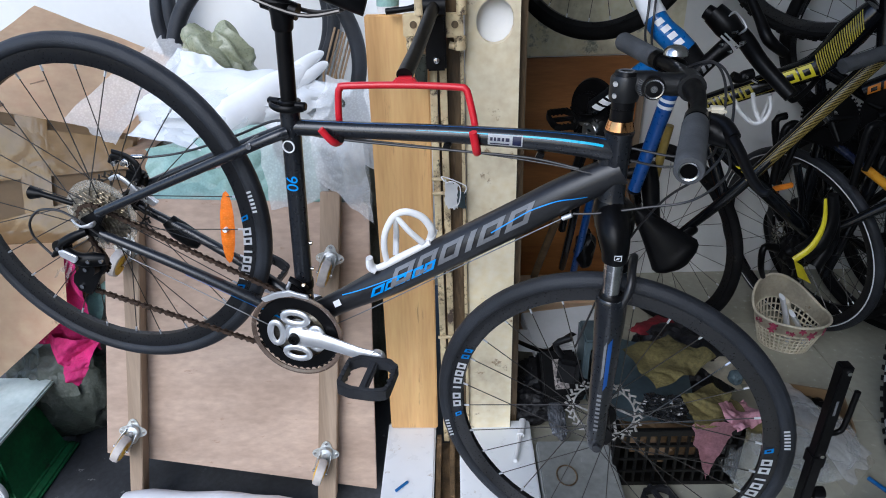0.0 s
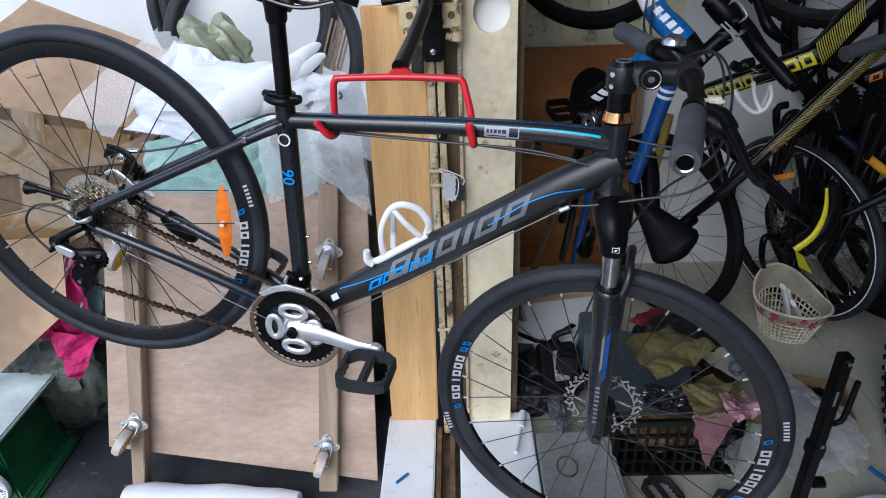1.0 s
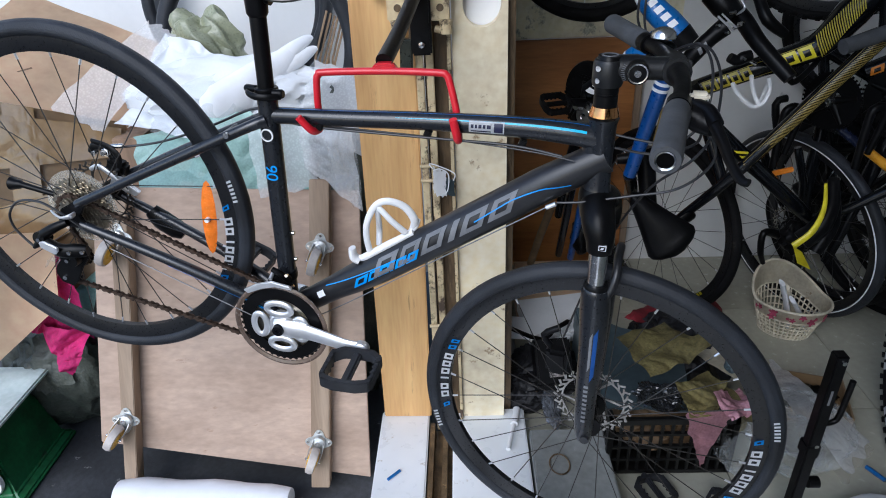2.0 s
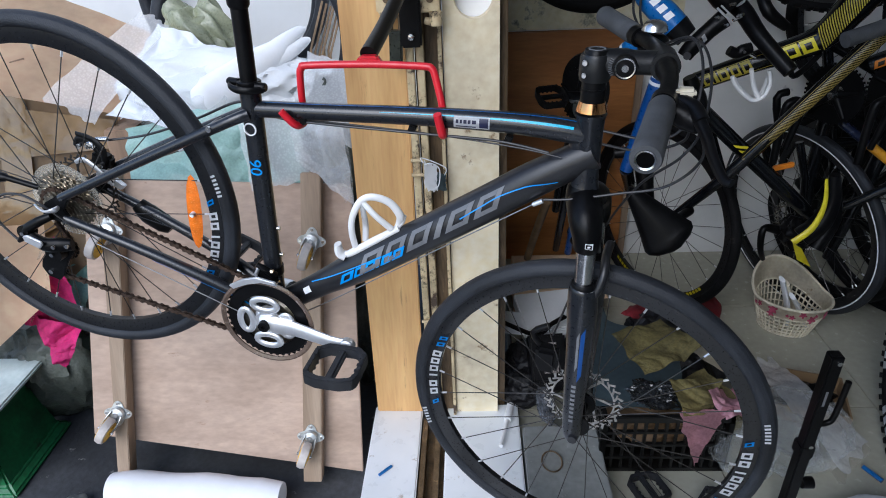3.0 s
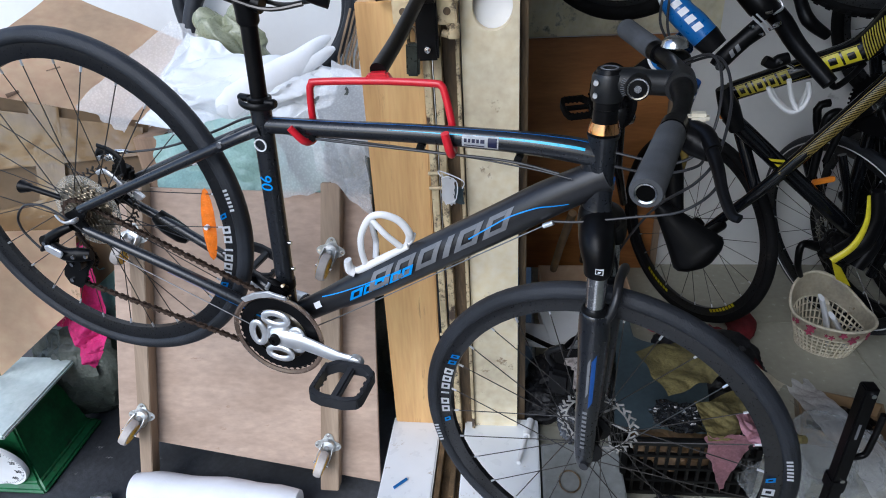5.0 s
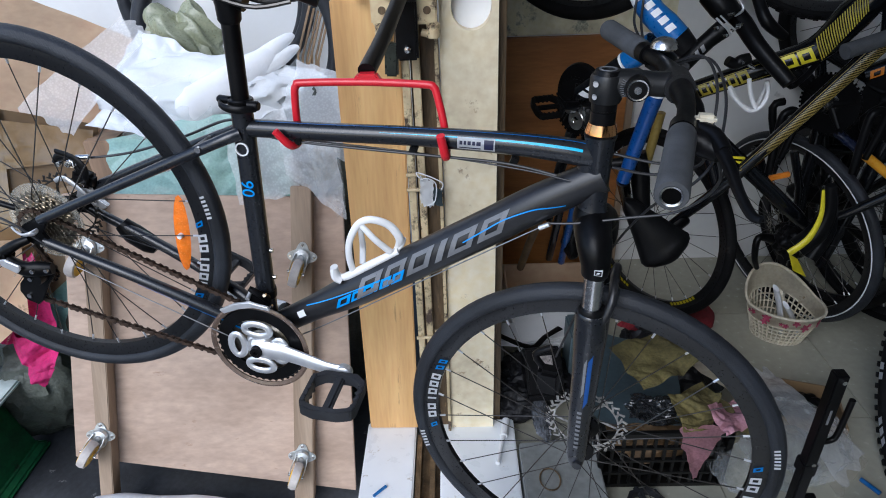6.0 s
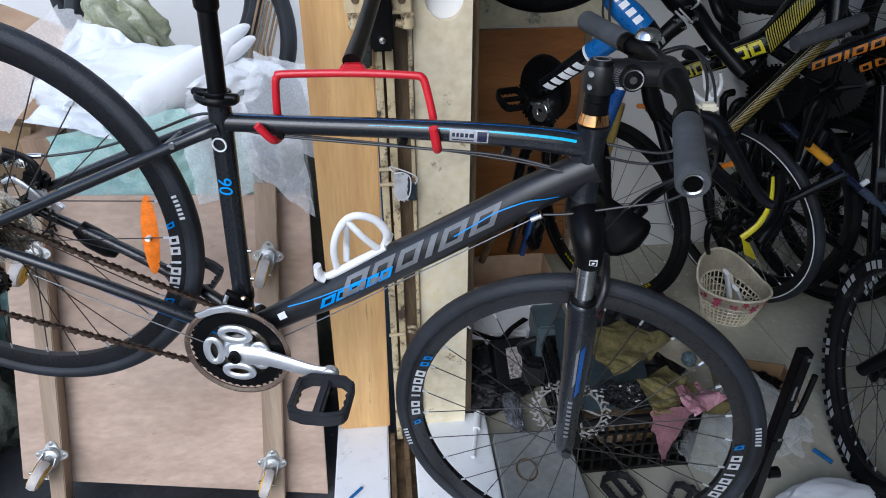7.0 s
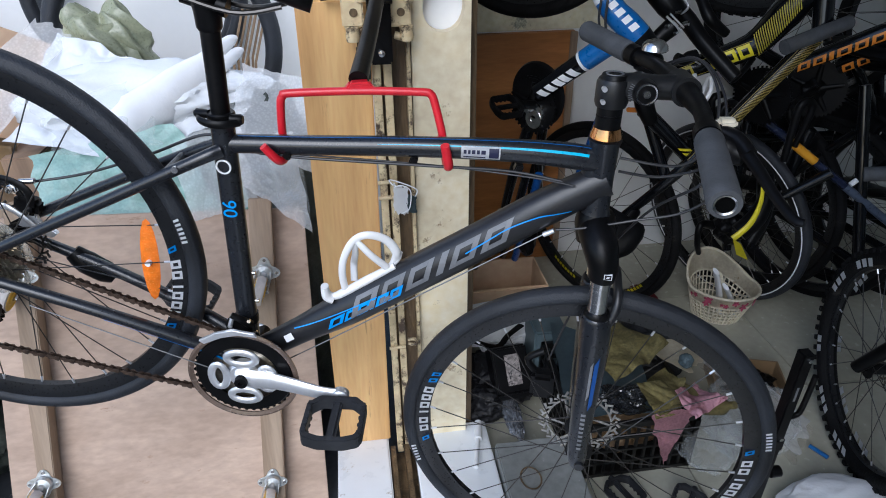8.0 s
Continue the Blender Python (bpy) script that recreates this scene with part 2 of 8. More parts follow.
M_BASKET = mat("ivory_basket_plastic", (0.66, 0.6, 0.46), 0.45, 0, 0.14, 10, 100, 0.08, spots=((0.3, 0.22, 0.12), 14, 0.25))
M_FLOWER = mat("wine_flower_print", (0.36, 0.06, 0.11), 0.45, 0, 0.2, 20, 100, 0.0)
M_CASTER = mat("amber_caster_wheel", (0.68, 0.4, 0.03), 0.35, 0, 0.1, 30, 100, 0.05)
M_CASTERTYRE = mat("grey_caster_tyre", (0.55, 0.5, 0.46), 0.5, 0, 0.08, 30, 100, 0.05)
M_ZINC = mat("zinc_plate", (0.62, 0.64, 0.64), 0.35, 0.85, 0.12, 40, 150, 0.08)
M_BAMBOO = mat("cane_strips", (0.17, 0.105, 0.05), 0.6, 0, 0.2, 12, 80, 0.2)
M_PAPER = mat("white_paper", (0.78, 0.79, 0.8), 0.7, 0, 0.03, 10, 80, 0.03)


# ---- mesh helpers ----
def finish(bm, name, material, parent=None, m=None, smooth=True):
    me = bpy.data.meshes.new(name)
    bm.normal_update()
    if smooth:
        for f in bm.faces:
            f.smooth = True
        for e in bm.edges:
            if len(e.link_faces) == 2 and e.calc_face_angle(0) > 0.7:
                e.smooth = False
    bm.to_mesh(me)
    bm.free()
    for mt in material if isinstance(material, (list, tuple)) else (material,):
        me.materials.append(mt)
    ob = new(name, me)
    if parent is not None:
        ob.parent = parent
    if m is not None:
        ob.matrix_local = m
    return ob


def part(name, bm, material, parent, label="", m=None):
    ob = finish(bm, name, material, parent, m)
    return tagged(ob, label) if label else ob


def thing(name, label, category, m=None, group="", kind=""):
    ob = new(name)
    ob.empty_display_size = 0.05
    if m is not None:
        ob.matrix_world = m
    return tagged(ob, label, category, group, kind)


def solo(name, bm, material, label, category, m=None, group="", kind=""):
    return tagged(finish(bm, name, material, None, m), label, category, group, kind)


def V(*p):
    return Vector(p)


def spline(pts, n=8):
    """Points of a smooth curve through pts."""
    p = [Vector(q) for q in pts]
    if len(p) < 3:
        return p
    out = []
    for i in range(len(p) - 1):
        a, b, c, d = p[max(i - 1, 0)], p[i], p[i + 1], p[min(i + 2, len(p) - 1)]
        for k in range(n):
            t = k / n
            out.append(0.5 * (2 * b + (c - a) * t + (2 * a - 5 * b + 4 * c - d) * t * t + (3 * b - a - 3 * c + d) * t ** 3))
    return out + [p[-1]]


def sweep(bm, pts, radii, seg=12, closed=False, flat=1.0, hint=(0, 1, 0), mi=0):
    """A tube along pts; radii a number or one for each point; flat squeezes it along the hint direction."""
    pts = [Vector(p) for p in pts]
    n = len(pts)
    if not isinstance(radii, (list, tuple)):
        radii = [radii] * n
    elif len(radii) != n:
        radii = [float(np.interp(i / (n - 1), np.linspace(0, 1, len(radii)), radii)) for i in range(n)]
    rings = []
    side = None
    for i, p in enumerate(pts):
        t = (pts[(i + 1) % n] - pts[i - 1]) if closed else (pts[min(i + 1, n - 1)] - pts[max(i - 1, 0)])
        t.normalize()
        h = Vector(hint) if side is None else side
        s = h - t * h.dot(t)
        if s.length < 1e-4:
            s = t.orthogonal()
        s.normalize()
        side = s
        u = t.cross(s)
        rings.append([bm.verts.new(p + (s * math.cos(a) * flat + u * math.sin(a)) * radii[i]) for a in (2 * math.pi * k / seg for k in range(seg))])
    for i in range(n if closed else n - 1):
        a, b = rings[i], rings[(i + 1) % n]
        for k in range(seg):
            f = bm.faces.new((a[k], a[(k + 1) % seg], b[(k + 1) % seg], b[k]))
            f.material_index = mi
    if not closed:
        bm.faces.new(rings[0][::-1]).material_index = mi
        bm.faces.new(rings[-1]).material_index = mi
    return bm


def tube(pts, radii, seg=14, n=1, **kw):
    return sweep(bmesh.new(), spline(pts, n) if n > 1 else pts, radii, seg, **kw)


def lathe(bm, profile, seg=32, axis="Y", mi=0, closed=True, caps=True):
    """Turns (radius, along) pairs round an axis through the origin."""
    rings = []
    for r, h in profile:
        ring = []
        for k in range(seg):
            a = 2 * math.pi * k / seg
            c, s = r * math.cos(a), r * math.sin(a)
            ring.append(bm.verts.new({"Y": (c, h, s), "Z": (c, s, h), "X": (h, c, s)}[axis]))
        rings.append(ring)
    m = len(rings)
    for i in range(m if closed else m - 1):
        a, b = rings[i], rings[(i + 1) % m]
        for k in range(seg):
            bm.faces.new((a[k], b[k], b[(k + 1) % seg], a[(k + 1) % seg])).material_index = mi
    if not closed and caps:
        for ring in (rings[0], rings[-1]):
            if (ring[0].co - ring[seg // 2].co).length > 1e-5:
                bm.faces.new(ring)
    bmesh.ops.recalc_face_normals(bm, faces=bm.faces)
    return bm


def box(bm, lo, hi, bevel=0.0, m=None, seg=2):
    lo, hi = Vector(lo), Vector(hi)
    vs = bmesh.ops.create_cube(bm, size=1)["verts"]
    bmesh.ops.transform(bm, matrix=Matrix.Translation((lo + hi) / 2) @ Matrix.Diagonal((*(hi - lo), 1)), verts=vs)
    if bevel:
        es = list({e for v in vs for e in v.link_edges})
        vs = list({v for f in bmesh.ops.bevel(bm, geom=es, offset=bevel, segments=seg, affect="EDGES")["faces"] for v in f.verts} | {v for v in vs if v.is_valid})
    if m is not None:
        bmesh.ops.transform(bm, matrix=m, verts=[v for v in vs if v.is_valid])
    return bm


def slab(lo, hi, bevel=0.002, m=None):
    return box(bmesh.new(), lo, hi, bevel, m)


def plate(outline, y0, y1, bevel=0.0):
    """A flat plate in the X-Z plane between y0 and y1."""
    bm = bmesh.new()
    f = bm.faces.new([bm.verts.new((x, y0, z)) for x, z in outline])
    ex = bmesh.ops.extrude_face_region(bm, geom=[f])["geom"]
    bmesh.ops.translate(bm, vec=(0, y1 - y0, 0), verts=[v for v in ex if isinstance(v, bmesh.types.BMVert)])
    bmesh.ops.recalc_face_normals(bm, faces=bm.faces)
    if bevel:
        bmesh.ops.bevel(bm, geom=list(bm.edges), offset=bevel, segments=2, affect="EDGES")
    return bm


def crumple(center, size, seed, amp=0.25, freq=3.0, sub=4, flat_below=None, ridged=True, fold=(1, 1, 1), crisp=0.004):
    """A lumpy, creased heap."""
    bm = bmesh.new()
    bmesh.ops.create_icosphere(bm, subdivisions=sub, radius=1)
    off = Vector((seed * 3.7, seed * 1.3, seed * 7.1))
    for v in bm.verts:
        d = v.co.normalized()
        g = Vector((d.x * fold[0], d.y * fold[1], d.z * fold[2]))
        q = noise.noise(g * freq * 0.5 + off) * 0.6
        w = noise.noise(g * freq + off * 2)
        q += (0.5 - math.sqrt(w * w + crisp) * 2) * 0.45 if ridged else w * 0.5
        w = noise.noise(g * freq * 2.7 + off * 3)
        q += (0.4 - math.sqrt(w * w + crisp * 1.5) * 2) * 0.16
        v.co = d * (1 + amp * q)
        v.co = Vector((v.co.x * size[0], v.co.y * size[1], v.co.z * size[2])) + Vector(center)
        if flat_below is not None and v.co.z < flat_below:
            v.co.z = flat_below + (v.co.z - flat_below) * 0.02
    return bm


def draped(center, size, seed, lean, amp=0.22, sub=6):
    """A slack cloth bundle: long sharp creases run down along the leaning direction."""
    bm = bmesh.new()
    bmesh.ops.create_icosphere(bm, subdivisions=sub, radius=1)
    off = Vector((seed * 3.1, seed * 1.7, seed * 5.3))
    down = Vector((math.sin(radians(lean)), 0, -math.cos(radians(lean))))
    across = Vector((down.z, 0, -down.x))
    for v in bm.verts:
        d = v.co.normalized()
        g = Vector((d.dot(across) * 2.3, d.y * 1.8, d.dot(down) * 0.75))
        g += noise.noise_vector(g * 0.8 + off) * 0.5
        q = noise.noise(g * 0.7 + off) * 0.9
        for f, k, c in ((0.75, 0.85, 0.003), (1.7, 0.3, 0.002)):
            w = noise.noise(g * f + off * (1 + f))
            q += (0.3 - math.sqrt(w * w + c) * 1.6) * k
        d = d * (1 + amp * q)
        v.co = Vector((d.x * size[0], d.y * size[1], d.z * size[2])) + Vector(center)
    return bm


def sheet(c, amp, freq, seed, res=(40, 40), thick=0.001, edge=0.0, sag=0.0):
    """A creased sheet between four corners c (two along u, then two along v), uneven at its rims."""
    bm = bmesh.new()
    c = [Vector(q) for q in c]
    off = Vector((seed * 2.3, seed * 5.9, seed))
    nrm = (c[1] - c[0]).cross(c[3] - c[0]).normalized()
    rows = []
    for j in range(res[1] + 1):
        row = []
        for i in range(res[0] + 1):
            u, v = i / res[0], j / res[1]
            if edge:
                u += edge * noise.noise(Vector((v * 5, seed, 0))) * (2 * abs(u - 0.5)) ** 2
                v += edge * noise.noise(Vector((u * 5, seed, 9))) * (2 * abs(v - 0.5)) ** 2
            p = c[0] * (1 - u) * (1 - v) + c[1] * u * (1 - v) + c[2] * u * v + c[3] * (1 - u) * v
            w = noise.noise(p * freq + off)
            w2 = noise.noise(p * freq * 2.6 + off * 2)
            d = noise.noise(p * freq * 0.45 + off) * 0.9 + (0.35 - math.sqrt(w * w + 0.003)) * 0.9 + (0.3 - math.sqrt(w2 * w2 + 0.004)) * 0.35
            p = p + nrm * d * amp + V(0, 0, -sag * 4 * u * (1 - u))
            row.append(bm.verts.new(p))
        rows.append(row)
    for j in range(res[1]):
        for i in range(res[0]):
            bm.faces.new((rows[j][i], rows[j][i + 1], rows[j + 1][i + 1], rows[j + 1][i]))
    if thick:
        bmesh.ops.solidify(bm, geom=list(bm.faces), thickness=thick)
    return bm


def wrap(c, amp, freq, seed, res=100, edge=0.14, crisp=0.0006, fine=1.0):
    """Crinkled film between four corners: broad swells, sharp creases at three scales, a wavy rim."""
    bm = bmesh.new()
    c = [Vector(q) for q in c]
    off = Vector((seed * 2.3, seed * 5.9, seed))
    nrm = (c[1] - c[0]).cross(c[3] - c[0]).normalized()
    rows = []
    for j in range(res + 1):
        row = []
        for i in range(res + 1):
            u, v = i / res, j / res
            u += edge * (noise.noise(Vector((v * 4, seed, 0))) + 0.12 * noise.noise(Vector((v * 13, seed, 3)))) * (2 * abs(u - 0.5)) ** 2
            v += edge * (noise.noise(Vector((u * 4, seed, 9))) + 0.12 * noise.noise(Vector((u * 13, seed, 5)))) * (2 * abs(v - 0.5)) ** 2
            p = c[0] * (1 - u) * (1 - v) + c[1] * u * (1 - v) + c[2] * u * v + c[3] * (1 - u) * v
            warp = noise.noise_vector(p * freq * 0.7 + off) * 0.06
            d = noise.noise(p * freq * 0.4 + off) * 1.1
            for o, (f, k) in enumerate(((1.0, 0.7), (2.1, 0.38), (4.3, 0.18))):
                w = noise.noise((p + warp) * freq * f + off * (o + 2))
                d += (0.3 - math.sqrt(w * w + crisp)) * (k if o == 0 else k * fine)
            row.append(bm.verts.new(p + nrm * d * amp))
        rows.append(row)
    for j in range(res):
        for i in range(res):
            bm.faces.new((rows[j][i], rows[j][i + 1], rows[j + 1][i + 1], rows[j + 1][i]))
    return bm


def text_mesh(body, size, material, name, parent, m, label=""):
    cu = bpy.data.curves.new(name, "FONT")
    cu.body, cu.size, cu.extrude = body, size, 0.0004
    cu.align_x, cu.align_y = "CENTER", "CENTER"
    tmp = bpy.data.objects.new(name, cu)
    me = bpy.data.meshes.new_from_object(tmp)
    bpy.data.objects.remove(tmp)
    me.materials.clear()
    me.materials.append(material)
    ob = new(name, me)
    ob.parent = parent
    ob.matrix_local = m
    return tagged(ob, label) if label else ob


# ---- the setting: yard on one side, workshop on the other, doorway between ----
FL_OUT, SILL_Z, WALL_Y = -0.09, 0.06, 2.42
solo("ground", slab((-8, -8, FL_OUT - 0.2), (-0.2, 2.55, FL_OUT), 0), M_ASPHALT, "dark grey concrete yard floor with pale specks", "ground", kind="structure")
solo("ground_base", slab((-30, -30, FL_OUT - 0.5), (30, 30, FL_OUT - 0.21), 0), M_ASPHALT, "dark ground reaching away round the shop", "ground", kind="structure")
floor = solo("floor", slab((0.22, -3.2, -0.2), (3.45, WALL_Y, -0.006), 0), M_GROUT, "pale square floor tiles of the workshop", "floor", kind="structure")
solo("wall_yard", slab((-8, 2.5, FL_OUT), (-0.06, 2.7, 3.2), 0), M_WALL, "bright white plastered wall behind the yard", "wall", kind="structure")
solo("wall_back", slab((0.02, WALL_Y, 0), (3.6, WALL_Y + 0.2, 2.8), 0), M_WALLIN, "grey white plastered back wall of the workshop", "wall", kind="structure")
# two unseen walls, added so that daylight enters only by the doorway
solo("closing_wall_side", slab((3.4, -3.4, 0), (3.6, WALL_Y, 2.8), 0), M_WALLIN, "unseen grey white side wall added to close the room to daylight", "wall", kind="structure")
solo("closing_wall_rear", slab((0.0, -3.4, 0), (3.4, -3.2, 2.8), 0), M_WALLIN, "unseen plain wall added behind the workshop to close it to daylight", "wall", kind="structure")
solo("wall_jamb", slab((-0.02, 1.56, 0), (0.12, 2.42, 2.8), 0), M_WALLIN, "short wall beside the doorway", "wall", kind="structure")
# out of view; added to block the sky over the workshop
solo("ceiling", slab((0.0, -3.4, 2.8), (3.6, 2.62, 2.95), 0), M_WALLIN, "unseen plain ceiling added to keep the workshop dim", "ceiling", kind="structure")
# out of view; its height sets how much daylight gets in
solo("light_lintel", slab((0.0, -3.2, 2.4), (0.12, 1.56, 2.8), 0), M_WALLIN, "unseen plain wall added over the wide doorway to limit daylight", "wall", kind="structure")

# also unseen: added to narrow the opening that lets daylight in
solo("light_wall_front", slab((0.0, -3.2, -0.1), (0.12, -1.8, 2.4), 0), M_WALLIN, "unseen plain wall added beside the doorway to limit daylight", "wall", kind="structure")

# raised white threshold, with the gate's rail in a groove
sill = thing("threshold", "white glazed tile threshold with a brown gate rail", "threshold", kind="structure")
part("slab_yard_side", slab((-0.205, -1.79, FL_OUT), (-0.064, 1.446, SILL_Z), 0.004), M_SILL, sill)
part("slab_room_side", slab((0.006, -1.79, -0.1), (0.216, 1.45, SILL_Z), 0.004), M_SILL, sill)
rail = part("gate_rail", slab((-0.06, -1.79, -0.05), (-0.046, 1.40, SILL_Z - 0.006), 0.001), M_IRONBROWN, sill, "rusty brown steel channel")
box_b = slab((-0.022, -1.79, -0.05), (-0.008, 1.40, SILL_Z - 0.004), 0.001)
part("gate_rail", box_b, M_IRONBROWN, sill, "rusty brown steel channel")
part("rail_bed", slab((-0.064, -1.79, -0.06), (0.006, 1.405, 0.015), 0), M_IRONBROWN, sill, "dirty groove")


# ---- the black bicycle on the hooks ----
BIKE = pose(-0.6903, 1.156, 0.900, 0, 22.58, -9.9)
R_TYRE = 0.350
AXIS0, AXIS_TILT, STEER = (0.855, 0, 0.4993), -21.5, -9.0


def torus_ring(r, prof, seg=72):
    return lathe(bmesh.new(), [(r + a, b) for a, b in prof], seg)


def tyre_profile(w, h, n=14):
    return [(h * math.sin(a) * (1.0 if math.sin(a) > 0 else 0.75), w * math.cos(a)) for a in (2 * math.pi * k / n for k in range(n))]


SPOKE_MESH = {}


def wheel(parent, name, m, tyre=M_TYRE, rim=M_RIM, spokes=28, decals=True, r_out=R_TYRE, w=0.0172, knobs=0, stripe=None, label="", phase=0.0, rim_deep=0.022, turn=0.0, sub=True):
    """A spoked wheel round the Y axis: tyre, rim, hub and spokes under one part."""
    hub = lathe(bmesh.new(), [(0.006, -0.052), (0.009, -0.052), (0.01, -0.036), (0.026, -0.034), (0.026, -0.03), (0.015, -0.026), (0.0145, 0.024), (0.028, 0.028), (0.028, 0.033), (0.011, 0.035), (0.009, 0.052), (0.006, 0.052)], 20)
    wh = part(name, hub, M_BLACK, parent, label, m)
    r_bead = r_out - 0.033
    prof = []
    for k in range(36):
        a = 2 * math.pi * k / 36
        q = 1.0 + (0.02 if k in (4, 14, 5, 13) else 0.0) - (0.03 if k in (3, 15) else 0.0)
        prof.append((w * q * math.sin(a) * (1.0 if math.sin(a) > 0 else 0.75), w * q * math.cos(a)))
    t = torus_ring(r_out - w, prof, 96)
    if knobs:
        for k in range(knobs):
            for s, o in ((-0.6, 0), (0, 0.5), (0.6, 0)):
                a = 2 * math.pi * (k + o) / knobs
                box(t, (r_out - 0.008, -0.006, -0.007), (r_out + 0.0025, 0.006, 0.007), 0, Matrix.Rotation(-a, 4, "Y") @ Matrix.Translation((0 if s == 0 else -0.006, s * w * 1.35, 0)))
    part("tyre", t, tyre, wh)
    rw = 0.0105
    part("rim", torus_ring(r_bead, [(0.006, -rw), (0.006, -rw + 0.003), (-0.002, -rw + 0.003), (-0.002, rw - 0.003), (0.006, rw - 0.003), (0.006, rw), (-0.006, rw), (-rim_deep, 0.006), (-rim_deep, -0.006), (-0.006, -rw)]), rim, wh)
    if stripe:
        part("rim_stripe", torus_ring(r_bead, [(0.0085, -w + 0.0006), (0.0095, -w - 0.0012), (0.0118, -w - 0.0014), (0.0128, -w + 0.0004)]), stripe, wh, "thin white band on the tyre wall")
    key = (round(r_bead, 3), rim_deep)
    if key not in SPOKE_MESH:
        bm2 = bmesh.new()
        L = math.hypot(r_bead - rim_deep, 0.03)
        sweep(bm2, [(0, 0, 0), (0, 0, L - 0.012)], 0.00105, 6)
        sweep(bm2, [(0, 0, L - 0.012), (0, 0, L)], 0.0022, 6, mi=1)
        me = bpy.data.meshes.new("spoke")
        bm2.to_mesh(me)
        bm2.free()
        me.materials.append(M_SPOKE)
        me.materials.append(M_ALLOY)
        SPOKE_MESH[key] = me
    rr = r_bead - rim_deep
    for k in range(spokes):
        a = 2 * math.pi * k / spokes + phase
        side = -1 if k % 2 else 1
        cross = (1 if (k // 2) % 2 else -1) * radians(62)
        p0 = V(0.025 * math.cos(a + cross), side * 0.031, 0.025 * math.sin(a + cross))
        p1 = V(rr * math.cos(a), side * 0.003, rr * math.sin(a))
        ob = new("spoke", SPOKE_MESH[key])
        ob.parent = wh
        d = p1 - p0
        q = d.to_track_quat("Z", "Y")
        ob.matrix_local = Matrix.LocRotScale(p0, q, (1, 1, d.length / math.hypot(rr, 0.03)))
    return wh


def rim_bars(parent, blocks, r0, r1, y, material, label, slant=0.0, name="rim_lettering"):
    """Plain slanted bars on the side of a rim, one for each (angle, width) pair in degrees."""
    bm = bmesh.new()
    for a, w in blocks:
        ks = 3
        for k in range(ks):
            q = []
            for rr, aa in ((r0, a + w * k / ks), (r1, a + w * k / ks + slant), (r1, a + w * (k + 1) / ks + slant), (r0, a + w * (k + 1) / ks)):
                t = radians(aa)
                q.append(bm.verts.new((rr * math.cos(t), y - (0.0 if rr == r0 else 0.0006), rr * math.sin(t))))
            bm.faces.new(q)
    bmesh.ops.solidify(bm, geom=list(bm.faces), thickness=0.0004)
    return part(name, bm, material, parent, label)


def rim_box(parent, a, w, r0, r1, y, material, label, slant=0.0, name="rim_lettering"):
    """A hollow slanted box on the side of a rim, w degrees wide from the angle a."""
    bm = bmesh.new()
    e, k = 0.3 * w, (r1 - r0) * 0.26
    for a0, a1, q0, q1 in ((a, a + e, r0, r1), (a + w - e, a + w, r0, r1), (a + e, a + w - e, r0, r0 + k), (a + e, a + w - e, r1 - k, r1)):
        q = []
        for rr, aa in ((q0, a0), (q1, a0), (q1, a1), (q0, a1)):
            f = (rr - r0) / (r1 - r0)
            t = radians(aa + slant * f)
            q.append(bm.verts.new((rr * math.cos(t), y - 0.0006 * f, rr * math.sin(t))))
        bm.faces.new(q)
    bmesh.ops.solidify(bm, geom=list(bm.faces), thickness=0.0004)
    return part(name, bm, material, parent, label)


HOLLOW = ((0, 0.26, 0, 1), (0.74, 1, 0, 1), (0.26, 0.74, 0, 0.25), (0.26, 0.74, 0.75, 1))


def tube_box(bm, a, b, r, s, w, g0, g1, skew, lift=0.0006, cells=HOLLOW):
    """A hollow slanted box on a tube, made of curved strokes."""
    for c0, c1, f0, f1 in cells:
        tube_patch(bm, a, b, r[0], r[1], s + w * c0 + skew * f0, s + w * c1 + skew * f0, g0 + (g1 - g0) * f0, g0 + (g1 - g0) * f1, skew * (f1 - f0), lift, 2, 3)


def tube_patch(bm, a, b, ra, rb, s0, s1, g0, g1, skew=0.0, lift=0.0006, ns=4, ng=3):
    """A curved patch on the tube from a to b: along s (0..1), round g (degrees; 0 faces the camera's side, 90 up)."""
    a, b = Vector(a), Vector(b)
    t = (b - a).normalized()
    y = (V(0, -1, 0) + t * t.y).normalized()
    u = y.cross(t) * -1
    if u.z < 0:
        u = -u
    rows = []
    for i in range(ng + 1):
        g = radians(g0 + (g1 - g0) * i / ng)
        row = []
        for k in range(ns + 1):
            s = s0 + (s1 - s0) * k / ns + skew * i / ng
            r = ra + (rb - ra) * s + lift
            row.append(bm.verts.new(a + (b - a) * s + (y * math.cos(g) + u * math.sin(g)) * r))
        rows.append(row)
    for i in range(ng):
        for k in range(ns):
            bm.faces.new((rows[i][k], rows[i][k + 1], rows[i + 1][k + 1], rows[i + 1][k]))


def tube_line(a, b, ra, rb, knots, width, lift=0.0012):
    """A thin line on the tube from a to b through (s, degrees) knots."""
    bm = bmesh.new()
    a, b = Vector(a), Vector(b)
    y = V(0, -1, 0)
    u = y.cross((b - a).normalized()) * -1
    if u.z < 0:
        u = -u
    prev = None
    for p in spline([(s, g, 0) for s, g in knots], 6):
        r = ra + (rb - ra) * p.x + lift
        row = [bm.verts.new(a + (b - a) * p.x + (y * math.cos(radians(p.y + k)) + u * math.sin(radians(p.y + k))) * r) for k in (-width / 2, width / 2)]
        if prev:
            bm.faces.new((prev[0], row[0], row[1], prev[1]))
        prev = row
    return bm


